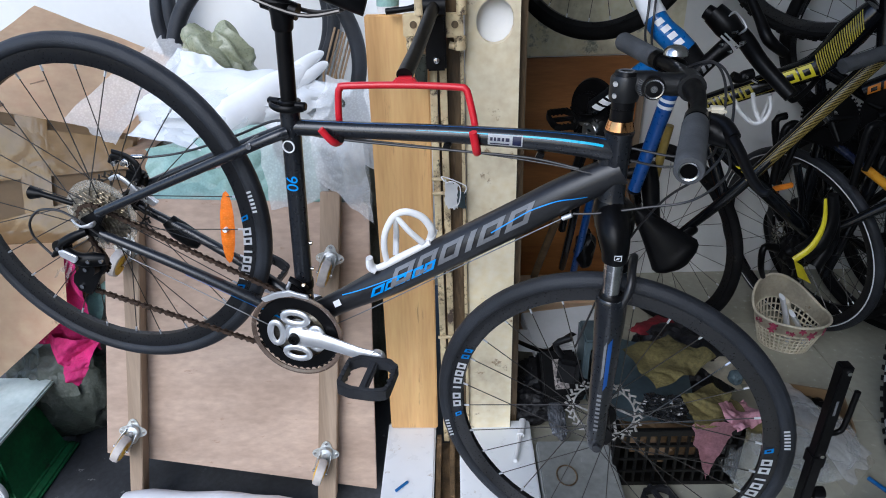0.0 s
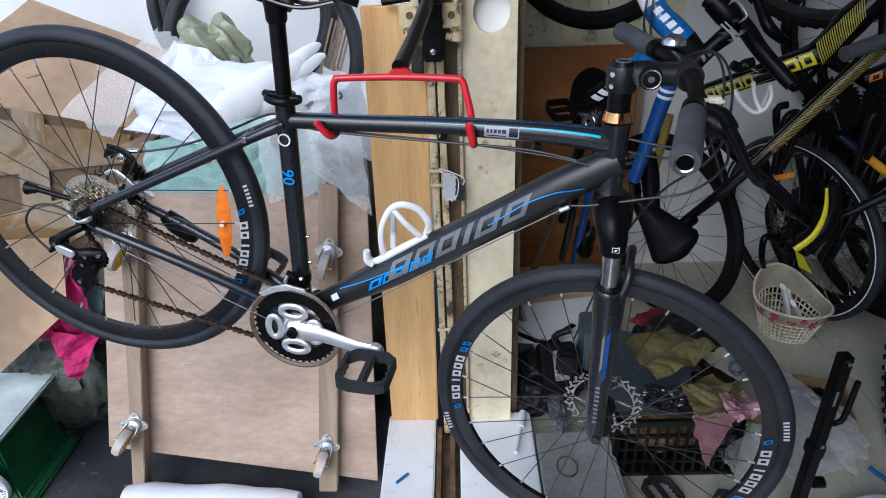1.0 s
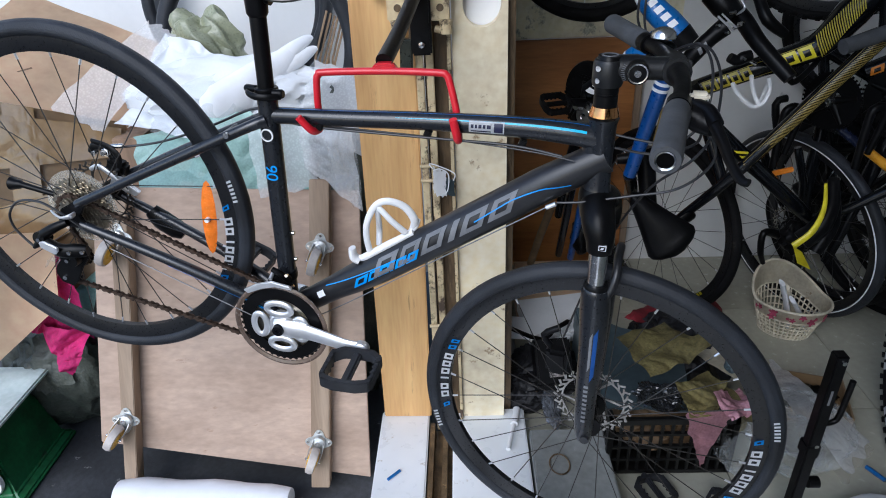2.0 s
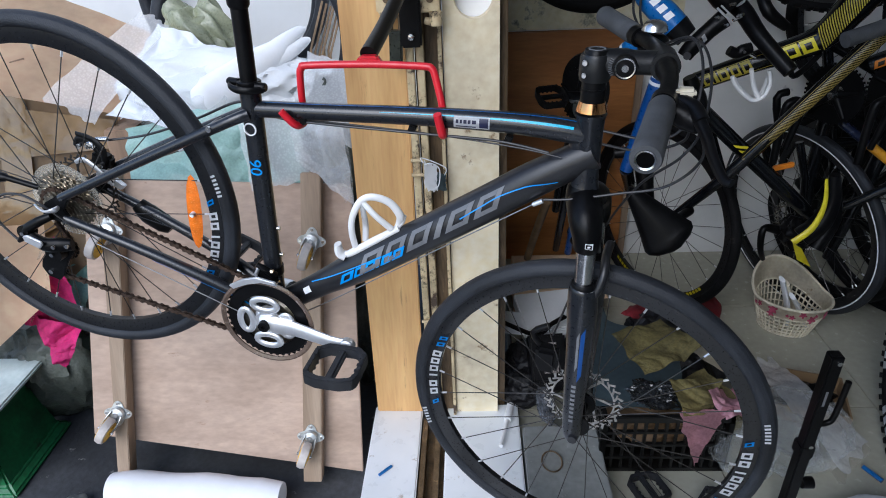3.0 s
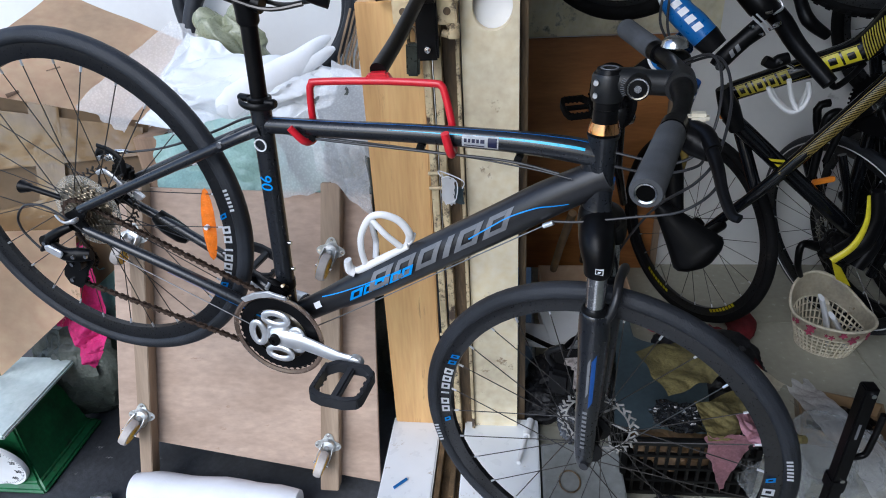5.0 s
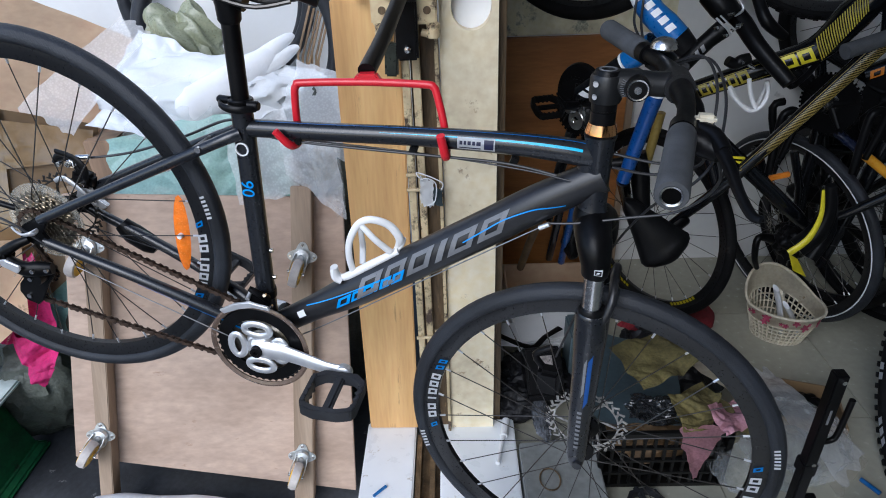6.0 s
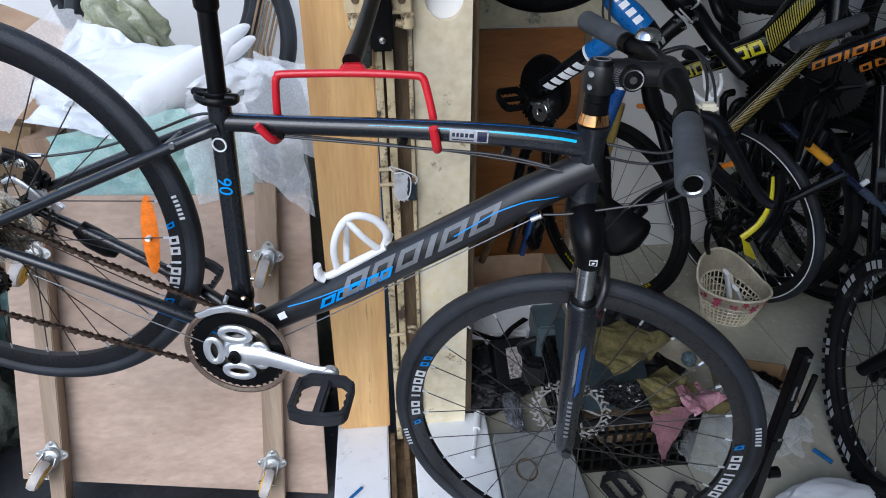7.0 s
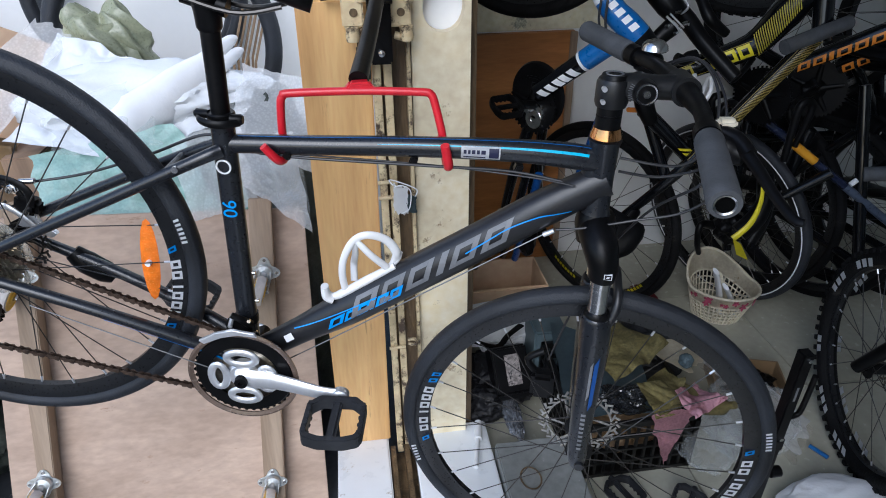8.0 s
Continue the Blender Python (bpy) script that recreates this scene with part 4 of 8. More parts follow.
    part("quick_release", tube([(0.022, -0.074, 0.021), (0.021, -0.083, 0.02), (0.007, -0.087, 0.012), (-0.006, -0.086, 0.012), (-0.017, -0.082, 0.014)], [0.006, 0.007, 0.0042, 0.0036, 0.004], 12, 4, flat=0.6), M_ALLOY, bike, "silver quick release lever")
    part("axle_pin", tube([(-0.06, -0.018, 0.0), (-0.126, -0.02, -0.0076), (-0.132, -0.02, -0.009), (-0.136, -0.02, -0.0105), (-0.149, -0.02, -0.0144)], [0.0055, 0.006, 0.0095, 0.0095, 0.014], 14), M_BLACK, bike, "black pin with a flared end")
    part("derailleur_cable", tube([(0.05, -0.068, -0.012), (0.016, -0.075, 0.006), (-0.018, -0.078, 0.0177), (-0.051, -0.08, 0.0196), (-0.087, -0.08, 0.001), (-0.1035, -0.08, -0.033), (-0.097, -0.08, -0.06), (-0.076, -0.08, -0.077), (-0.05, -0.082, -0.088)], 0.0024, 8, 8), M_CABLE, bike)
    # front derailleur
    fd = part("front_derailleur", tube([(0.425, -0.018, 0.02), (0.40, -0.03, 0.032)], [0.016, 0.012], 12), M_BLACK, bike, "black and silver front derailleur")
    part("cage", plate([(0.362, -0.004), (0.384, 0.022), (0.41, 0.04), (0.446, 0.046), (0.452, 0.04), (0.42, 0.032), (0.396, 0.016), (0.372, -0.008)], -0.058, -0.052, 0.001), M_ALLOY, fd)
    part("clamp_band", tube([BB + dr * 0.082, BB + dr * 0.098], 0.0196, 16), M_BLACK, fd)
    part("link_arm", tube([(0.432, -0.022, 0.034), (0.418, -0.036, 0.05), (0.4, -0.04, 0.056)], [0.008, 0.0065, 0.005], 10, 4), M_BLACK, fd)
    part("cage_bridge", tube([(0.404, -0.046, 0.036), (0.4, -0.02, 0.04)], 0.004, 8), M_ALLOY, fd)
    for q in ((0.43, -0.034, 0.052), (0.446, -0.03, 0.03), (0.412, -0.05, 0.028)):
        part("set_screw", tube([V(*q), V(*q) + V(0, -0.006, 0.002)], 0.0032, 8), M_STEEL, fd)
    # rear disc brake
    rot = part("rear_brake_disc", rotor_mesh(), M_SPOKE, bike, "dark slotted brake disc", m=Matrix.Translation((0, 0.042, 0)) @ Matrix.Scale(0.88, 4))
    cal = part("rear_brake_caliper", slab((0.004, 0.034, 0.058), (0.044, 0.062, 0.09), 0.007), M_BLACK, bike, "black and silver disc brake calliper")
    part("caliper_arm", tube([(0.034, 0.036, 0.08), (0.03, 0.033, 0.108), (0.006, 0.034, 0.118), (-0.03, 0.04, 0.112)], [0.0065, 0.0075, 0.0065, 0.005], 10, 4, flat=0.5), M_BLACK, cal)
    part("cable_arm", tube([(-0.038, 0.05, 0.078), (-0.03, 0.05, 0.096), (-0.006, 0.048, 0.1), (0.014, 0.046, 0.086)], [0.005, 0.0085, 0.008, 0.006], 12, 4, flat=0.5), M_BLACK, cal)
    part("adapter", plate([(0.012, 0.03), (0.07, 0.026), (0.078, 0.04), (0.046, 0.05), (0.04, 0.062), (0.018, 0.056)], 0.04, 0.05, 0.002), M_ALLOY, cal, "silver mounting bracket")
    part("bracket", tube([(-0.026, 0.036, 0.05), (-0.006, 0.033, 0.066), (0.026, 0.033, 0.056), (0.056, 0.036, 0.034)], [0.004, 0.006, 0.0055, 0.005], 10, 4, flat=0.5), M_ALLOY, cal, "silver calliper bracket")
    for q in ((0.0, 0.03, 0.1), (0.03, 0.028, 0.07), (0.052, 0.034, 0.042), (-0.02, 0.032, 0.09)):
        part("calliper_bolt", tube([V(*q), V(*q) + V(0, 0.012, 0)], 0.0052, 10), M_STEEL, cal)
    part("adjuster", tube([(0.012, 0.04, 0.118), (0.034, 0.042, 0.128)], 0.0048, 10), M_STEEL, cal)
    part("return_spring", sweep(bmesh.new(), [(0.002 + 0.008 * math.cos(k * 0.9), 0.034 + 0.0009 * k, 0.1 + 0.008 * math.sin(k * 0.9)) for k in range(24)], 0.0011, 6), M_STEEL, cal)
    part("kickstand_mount", tube([(0.095, 0.062, -0.006), (0.12, 0.064, -0.02), (0.155, 0.066, -0.03), (0.172, 0.066, -0.036)], [0.016, 0.023, 0.022, 0.012], 14, 4, flat=0.8), M_BLACK, bike, "black kickstand bracket")
    # cables under the top tube
    part("brake_cable", tube([(0.02, 0.05, 0.115), (0.10, 0.06, 0.16), (0.2, 0.045, 0.245), (0.28, 0.03, 0.32), (0.33, 0.02, 0.325), (0.4, -0.006, 0.349), (0.6, -0.012, 0.4185), (0.72, -0.012, 0.459), (0.80, -0.02, 0.478)], 0.0024, 8, 8), M_CABLE, bike)
    part("gear_cable", tube([(0.37, 0.006, 0.338), (0.6, -0.002, 0.416), (0.75, -0.016, 0.463), (0.82, -0.024, 0.48)], 0.0015, 8, 8), M_CABLE, bike)
    for x, z in ((0.41, 0.356), (0.586, 0.4195), (0.735, 0.468)):
        part("cable_stop", slab((x - 0.006, -0.012, z - 0.008), (x + 0.006, 0.006, z + 0.006), 0.002), M_BLACK, bike)
    part("down_tube_cable", tube([(0.46, -0.02, -0.085), (0.55, -0.014, 0.025), (0.66, -0.016, 0.175), (0.80, -0.018, 0.365), (0.815, -0.02, 0.386)], 0.0011, 6, 5), M_INNER, bike)
    part("chain_stay_cable", tube([(0.40, -0.052, -0.062), (0.10, -0.075, -0.022)], 0.0011, 6), M_INNER, bike)
    bm = bmesh.new()
    tube_patch(bm, V(0.36, -0.036, -0.03), V(0.20, -0.052, -0.012), 0.0115, 0.0105, 0.0, 0.95, -46, -24, 0, 0.0008, 8)
    tube_patch(bm, V(0.43, -0.022, -0.047), V(0.36, -0.036, -0.03), 0.0125, 0.0115, 0.25, 1.0, -30, 0, 0, 0.0008, 4)
    bmesh.ops.solidify(bm, geom=list(bm.faces), thickness=0.0002)
    part("stay_stripe", bm, M_BLUE, bike, "blue line on the chain stay")
    # number on the seat tube
    mid = BB + dr * 0.310
    rot_m = Matrix(((-dr.x, dr.z, 0, 0), (0, 0, -1, 0), (-dr.z, -dr.x, 0, 0), (0, 0, 0, 1)))
    text_mesh("90", 0.031, M_BLUE, "number", bike, Matrix.Translation(mid + V(0, -0.0178, 0)) @ rot_m, "blue number")
    part("round_badge", lathe(bmesh.new(), [(0.0092, -0.0186), (0.0116, -0.0184), (0.0116, -0.016), (0.0092, -0.016)], 24), M_DECALWHITE, bike, "small white round sticker", m=Matrix.Translation(BB + dr * 0.380))
    for s in (0.127, 0.184):
        part("frame_bolt", tube([BB + dr * s + V(0.018, 0, 0.004), BB + dr * s + V(0.023, 0, 0.006)], 0.004, 10), M_STEEL, bike)
    # bottle cage on the down tube
    cage = part("bottle_cage", tube([(0.545, -0.006, 0.133), (0.5585, -0.008, 0.146), (0.59, -0.008, 0.19), (0.6235, -0.006, 0.2335)], [0.0055, 0.0075, 0.0075, 0.006], 12, 4), M_WHITE, bike, "white plastic bottle cage")
    part("foot", tube([(0.548, -0.008, 0.132), (0.536, -0.01, 0.136), (0.528, -0.01, 0.152)], [0.0075, 0.008, 0.0065], 12, 4, flat=1.6), M_WHITE, cage)
    part("clip", tube([(0.617, 0.0, 0.226), (0.624, 0.0, 0.243), (0.6235, 0.0, 0.258)], [0.005, 0.0045, 0.004], 10, 4), M_WHITE, cage)
    y = -0.024
    part("loop", tube([(0.562, -0.008, 0.158), (0.548, y * 0.75, 0.192), (0.541, y, 0.226), (0.545, y, 0.262), (0.562, y, 0.281), (0.592, y * 0.6, 0.279), (0.616, y * 0.3, 0.260), (0.620, 0.0, 0.240), (0.6185, 0.0, 0.226)], [0.0062, 0.0062, 0.0058, 0.0062, 0.0068, 0.0072, 0.0075, 0.007, 0.006], 12, 6, flat=0.7), M_WHITE, cage)
    part("brace", tube([(0.546, y, 0.266), (0.561, y, 0.258), (0.581, y * 0.9, 0.246), (0.611, -0.010, 0.228)], [0.0045, 0.0056, 0.006, 0.0065], 12, 5, flat=0.7), M_WHITE, cage)
    part("brace", tube([(0.548, y, 0.262), (0.5565, y * 0.2, 0.228), (0.561, 0.02, 0.195), (0.572, 0.01, 0.168)], [0.004, 0.0055, 0.006, 0.006], 12, 5, flat=0.7), M_WHITE, cage)
    # fork, stem and bar, all turned by the steering
    FS = front_m
    fk = part("fork_crown", crown_mesh(), M_BLACK, bike, "black suspension fork crown", m=FS)
    for s in (-1, 1):
        part("stanchion", tube([(0.02, s * 0.053, -0.12), (0.022, s * 0.053, -0.27)], 0.0158, 20), M_STEEL, fk, "polished steel fork tube")
        leg = tube([(0.0, 0, -0.215), (0.0, 0, -0.224), (0.002, 0, -0.26), (0.004, 0, -0.34), (0.004, 0, -0.46), (0.006, 0, -0.535), (0.008, 0, -0.563)], [0.0215, 0.0245, 0.026, 0.0235, 0.0195, 0.018, 0.013], 20, 3)
        lg = part("fork_leg", leg, M_SATIN, fk, "charcoal lower fork leg with a blue wedge", m=Matrix.Translation((0.022, s * 0.053, 0)))
        if s < 0:
            bm = bmesh.new()
            tube_patch(bm, V(0.004, 0, -0.405), V(0.003, 0, -0.30), 0.0222, 0.0242, 0, 1, 10, 27, 0.14, 0.0012, 8)
            part("blue_wedge", bm, M_DEEPBLUE_SHADED, lg, "blue wedge decal")
            bm = bmesh.new()
            tube_patch(bm, V(0.004, 0, -0.39), V(0.003, 0, -0.305), 0.0224, 0.0242, 0.1, 1, -4, 6, 0.14, 0.0014, 8)
            part("grey_wedge", bm, M_DECALGREY, lg, "pale grey line beside the blue")
            bm = bmesh.new()
            for i in range(9):
                tube_patch(bm, V(0.005, 0, -0.505), V(0.004, 0, -0.41), 0.0195, 0.0205, i * 0.11, i * 0.11 + 0.06, -12, 10, 0, 0.0008, 1, 2)
            part("leg_lettering", bm, M_DECALGREY, lg, "small grey bars")
        part("wiper", lathe(bmesh.new(), [(0.0155, 0.0), (0.019, 0.0), (0.0212, -0.004), (0.0212, -0.01), (0.0155, -0.01)], 28, axis="Z"), M_BLACK, lg, m=Matrix.Translation((0, 0, -0.207)))
        part("wiper_ring", lathe(bmesh.new(), [(0.0214, 0.0), (0.0222, -0.0006), (0.0222, -0.0018), (0.0214, -0.0024)], 28, axis="Z"), M_STEEL, lg, m=Matrix.Translation((0, 0, -0.216)))
    part("arch", tube([(0.032, -0.06, -0.245), (0.047, -0.055, -0.215), (0.052, -0.045, -0.19), (0.05, -0.02, -0.172), (0.05, 0.02, -0.172), (0.047, 0.05, -0.195), (0.032, 0.056, -0.245)], 0.0075, 12, 5), M_FRAMEGREY, fk)
    part("fork_label", plate([(-0.008, 0.001), (0.004, 0.001), (0.004, 0.010), (-0.008, 0.010)], -0.0815, -0.0775), M_DECALWHITE, fk, "small white mark", m=Matrix.Translation((0.029, 0.003, -0.133)))
    part("fork_label", plate([(-0.0068, 0.002), (0.0028, 0.002), (0.0028, 0.009), (-0.0068, 0.009)], -0.0821, -0.0814), M_BLACK, fk, "dark centre of the mark", m=Matrix.Translation((0.029, 0.003, -0.133)))
    part("fork_label", plate([(-0.005, 0.004), (-0.001, 0.004), (0.001, 0.007), (-0.003, 0.007)], -0.0826, -0.0820), M_DECALWHITE, fk, "slanted white bar", m=Matrix.Translation((0.029, 0.003, -0.133)))
    part("axle_nut", tube([(0.033, -0.074, -0.5496), (0.033, 0.074, -0.5496)], 0.0085, 12), M_PEDAL, fk)
    part("front_brake_disc", rotor_mesh(0.08), M_ROTOR, bike, "slotted steel brake disc", m=FS @ Matrix.Translation((0.033, 0.042, -0.5496)))
    fc = part("front_brake_caliper", slab((-0.07, 0.035, -0.5), (-0.025, 0.07, -0.44), 0.008), M_BLACK, bike, "black disc brake calliper", m=FS)
    part("caliper_arm", tube([(-0.06, 0.06, -0.45), (-0.08, 0.06, -0.42), (-0.05, 0.065, -0.40)], 0.007, 10, 3), M_BLACK, fc)
    part("gold_ring", lathe(bmesh.new(), [(0.0, 0.064), (0.0235, 0.064), (0.0225, 0.069), (0.0195, 0.079), (0.0, 0.079)], 28, axis="Z", closed=False), M_COPPER, bike, "shiny amber headset ring", m=FS)
    part("headset_spacer", tube([(0, 0, 0.078), (0, 0, 0.096), (0, 0, 0.0965), (0, 0, 0.0985), (0, 0, 0.099), (0, 0, 0.12)], [0.0182, 0.0182, 0.017, 0.017, 0.0182, 0.0182], 24), M_BLACK, bike, m=FS)
    BS = Matrix.Translation(AXIS0) @ pose(0, 0, 0, 0, AXIS_TILT, 0)
    stem = part("stem", tube([(0, 0, 0.110), (0, 0, 0.116), (0, 0, 0.144), (0, 0, 0.149)], [0.0215, 0.0235, 0.0235, 0.021], 24), M_STEM, bike, "dark adjustable stem", m=BS)
    part("stem_arm", tube([(-0.005, 0, 0.137), (0.03, 0, 0.137), (0.06, 0, 0.137), (0.095, 0, 0.137)], [0.018, 0.0195, 0.017, 0.018], 14, flat=1.05), M_STEM, stem)
    part("top_cap", lathe(bmesh.new(), [(0.0, 0.152), (0.005, 0.152), (0.006, 0.1555), (0.017, 0.155), (0.0195, 0.148), (0.0, 0.148)], 24, axis="Z", closed=False), M_BLACK, stem)
    part("pivot", lathe(bmesh.new(), [(0.0, -0.029), (0.0165, -0.028), (0.0175, -0.02), (0.0175, 0.02), (0.0165, 0.028), (0.0, 0.029)], 24, closed=False), M_BLACK, stem, m=Matrix.Translation((0.04, 0, 0.135)))
    part("pivot_bolt", lathe(bmesh.new(), [(0.0, -0.031), (0.005, -0.031), (0.006, -0.028), (0.0, -0.028)], 16, closed=False), M_STEEL, stem, m=Matrix.Translation((0.04, 0, 0.135)))
    part("clamp_bolt", tube([(-0.016, -0.0235, 0.139), (-0.016, -0.015, 0.139)], 0.0036, 12), M_ALLOY, stem)
    for k in range(9):
        t = radians(150 + 8 * k)
        part("angle_tick", slab((0.018, -0.0005, -0.0004), (0.0235, 0.0004, 0.0004), 0), M_DECALGREY, stem, m=Matrix.Translation((0.04, -0.0195, 0.135)) @ Matrix.Rotation(-t, 4, "Y"))
    part("pivot_ring", lathe(bmesh.new(), [(0.0125, -0.0295), (0.0145, -0.0298), (0.0148, -0.028), (0.0125, -0.028)], 24), M_STEEL, stem, "thin bright ring", m=Matrix.Translation((0.04, 0, 0.135)))
    part("cap_ring", lathe(bmesh.new(), [(0.0095, 0.1558), (0.0125, 0.1562), (0.0128, 0.1548), (0.0095, 0.1548)], 24, axis="Z"), M_DECALGREY, stem, "grey printed ring")
    part("clamp_bolt", tube([(-0.016, -0.0235, 0.121), (-0.016, -0.015, 0.121)], 0.0032, 12), M_ALLOY, stem)
    part("bar_clamp", tube([(0.095, -0.024, 0.137), (0.095, 0.024, 0.137)], 0.0205, 18), M_STEM, stem)
    bar = part("handlebar", tube([(0.055, -0.298, 0.110), (0.08, -0.165, 0.124), (0.094, -0.09, 0.133), (0.095, -0.03, 0.137), (0.095, 0.03, 0.138), (0.088, 0.10, 0.1395), (0.063, 0.18, 0.1405), (0.018, 0.306, 0.146)], [0.0105, 0.0108, 0.0112, 0.0155, 0.0155, 0.0112, 0.0108, 0.0105], 16, 6), M_BLACK, bike, "black flat handlebar", m=BS)
    ends = {-1: (V(0.08, -0.165, 0.124), V(0.053, -0.306, 0.1095)), 1: (V(0.063, 0.18, 0.1405), V(0.015, 0.314, 0.1465))}
    for s in (-1, 1):
        a, b = ends[s]
        d = (b - a).normalized()
        part("grip", tube([a, a + d * 0.006, a.lerp(b, 0.5), b - d * 0.004, b], [0.0158, 0.0172, 0.0172, 0.0178, 0.0165], 22), M_GRIP, bar, "grey rubber grip")
        gm = Matrix.Translation(b) @ d.to_track_quat("Z", "X").to_matrix().to_4x4()
        part("grip_end", lathe(bmesh.new(), [(0.0095, -0.004), (0.0095, 0.0008), (0.0115, 0.0018), (0.0118, 0.0), (0.0118, -0.004)], 24, axis="Z"), M_STEEL, bar, "open metal bar end", m=gm)
        # a flat black disc stands for the unlit inside of the bar
        part("bar_hole_shade", lathe(bmesh.new(), [(0, 0.0003), (0.0095, 0.0003), (0.0095, -0.001), (0, -0.001)], 20, axis="Z", closed=False), M_HOLE, bar, m=gm)
        c = a - d * 0.02
        part("lever_clamp", tube([a - d * 0.004, a - d * 0.024], 0.0162, 16), M_BLACK, bar)
        part("shifter", tube([c + V(0.004, 0, -0.008), c + V(0.028, s * 0.006, -0.018), c + V(0.044, s * 0.02, -0.024)], [0.013, 0.017, 0.011], 12, 4), M_BLACK, bar, "black gear shifter pod")
        part("lever_body", tube([c + V(0.012, s * -0.012, 0.0), c + V(0.034, s * 0.006, -0.006), c + V(0.044, s * 0.03, -0.016)], [0.009, 0.011, 0.009], 12, 4), M_BLACK, bar, "black brake lever body")
        part("brake_lever", tube([c + V(0.04, s * 0.024, -0.014), c + V(0.047, s * 0.06, -0.026), c + V(0.05, s * 0.10, -0.036), c + V(0.056, s * 0.135, -0.044), c + V(0.063, s * 0.145, -0.044)], [0.008, 0.0072, 0.006, 0.0055, 0.005], 12, 5, flat=0.7), M_BLACK, bar, "black brake lever blade")
        if s > 0:
            part("bell_dome", crumple_dome(), M_STEEL, bar, "polished bell dome", m=Matrix.Translation(c + V(0.02, -0.022, 0.018)))
        else:
            part("gear_window", slab((-0.012, -0.009, -0.006), (0.012, 0.009, 0.006), 0.004), M_BASKET, bar, "pale gear window", m=Matrix.Translation(c + V(0.026, 0.012, 0.008)))
    for pts in (((0.125, -0.12, 0.10), (0.155, -0.08, 0.03), (0.12, -0.05, -0.03), (0.05, -0.035, -0.055), (-0.02, -0.03, -0.072), (-0.062, -0.026, -0.078)),
                ((0.12, -0.12, 0.10), (0.13, -0.06, 0.045), (0.08, -0.03, 0.015), (0.02, -0.024, 0.02)),
                ((0.10, 0.14, 0.125), (0.15, 0.10, 0.15), (0.165, 0.02, 0.12), (0.155, -0.04, 0.06), (0.13, -0.06, 0.02), (0.08, 0.0, -0.06), (0.03, 0.06, -0.2), (-0.03, 0.07, -0.42)),
                ((0.10, 0.14, 0.13), (0.14, 0.09, 0.155), (0.15, 0.01, 0.13), (0.14, -0.03, 0.07), (0.10, -0.035, 0.035), (0.02, -0.022, 0.04))):
        part("cable", tube(pts, 0.0021, 8, 10), M_CABLE, bike, m=BS)
    part("cable_sleeve", tube([(0.815, -0.02, 0.386), (0.826, -0.022, 0.40)], 0.0042, 10), M_ALLOY, bike)
    return bike


def crumple_dome():
    return lathe(bmesh.new(), [(0.0, 0.014), (0.008, 0.0132), (0.015, 0.0105), (0.0195, 0.005), (0.021, -0.002), (0.019, -0.004), (0.0, -0.004)], 24, axis="Z", closed=False)


def saddle_mesh():
    bm = bmesh.new()
    rows = []
    for i in range(17):
        t = i / 16
        x = -0.135 + 0.27 * t
        w = 0.075 * (1 - t) ** 1.2 * (0.75 + 0.9 * min(1, t * 6) * 0.28) + 0.02 * (1 - (max(0, t - 0.9) / 0.1) ** 2 * 0.8)
        full = (0.25, 0.72, 0.92)[i] if i < 3 else 1.0
        w *= full
        h = 0.012 * (1 - t) * (1 if t < 0.15 else 0.6)
        row = []
        for k in range(14):
            a = 2 * math.pi * k / 14
            row.append(bm.verts.new((x, w * math.cos(a), 0.012 + h + 0.022 * full * math.sin(a) * (1 if math.sin(a) > 0 else 0.75))))
        rows.append(row)
    for a, b in zip(rows, rows[1:]):
        for k in range(14):
            bm.faces.new((a[k], a[(k + 1) % 14], b[(k + 1) % 14], b[k]))
    bm.faces.new(rows[0][::-1])
    bm.faces.new(rows[-1])
    bmesh.ops.recalc_face_normals(bm, faces=bm.faces)
    return bm


def rotor_mesh(r=0.08):
    bm = bmesh.new()
    n = 26
    sweep(bm, [((r - 0.017) * math.cos(2 * math.pi * k / 48), 0, (r - 0.017) * math.sin(2 * math.pi * k / 48)) for k in range(48)], 0.0022, 6, closed=True, flat=0.4)
    for k in range(n):
        a = 2 * math.pi * k / n
        sweep(bm, [(q * math.cos(a + d), 0, q * math.sin(a + d)) for q, d in ((r - 0.017, 0.0), (r - 0.0085, 0.11), (r, 0.0))], 0.0033, 6, flat=0.35)
        sweep(bm, [(q * math.cos(a + d), 0, q * math.sin(a + d)) for q, d in ((r - 0.011, 0.095), (r - 0.006, 0.2))], 0.0022, 6, flat=0.4)
    for k in range(6):
        a = 2 * math.pi * k / 6
        sweep(bm, [((r - 0.015) * math.cos(a), 0, (r - 0.015) * math.sin(a)), (0.022 * math.cos(a + 0.7), 0, 0.022 * math.sin(a + 0.7))], 0.003, 6, flat=0.4)
    sweep(bm, [(0.023 * math.cos(2 * math.pi * k / 24), 0, 0.023 * math.sin(2 * math.pi * k / 24)) for k in range(24)], 0.004, 6, closed=True, flat=0.4)
    return bm


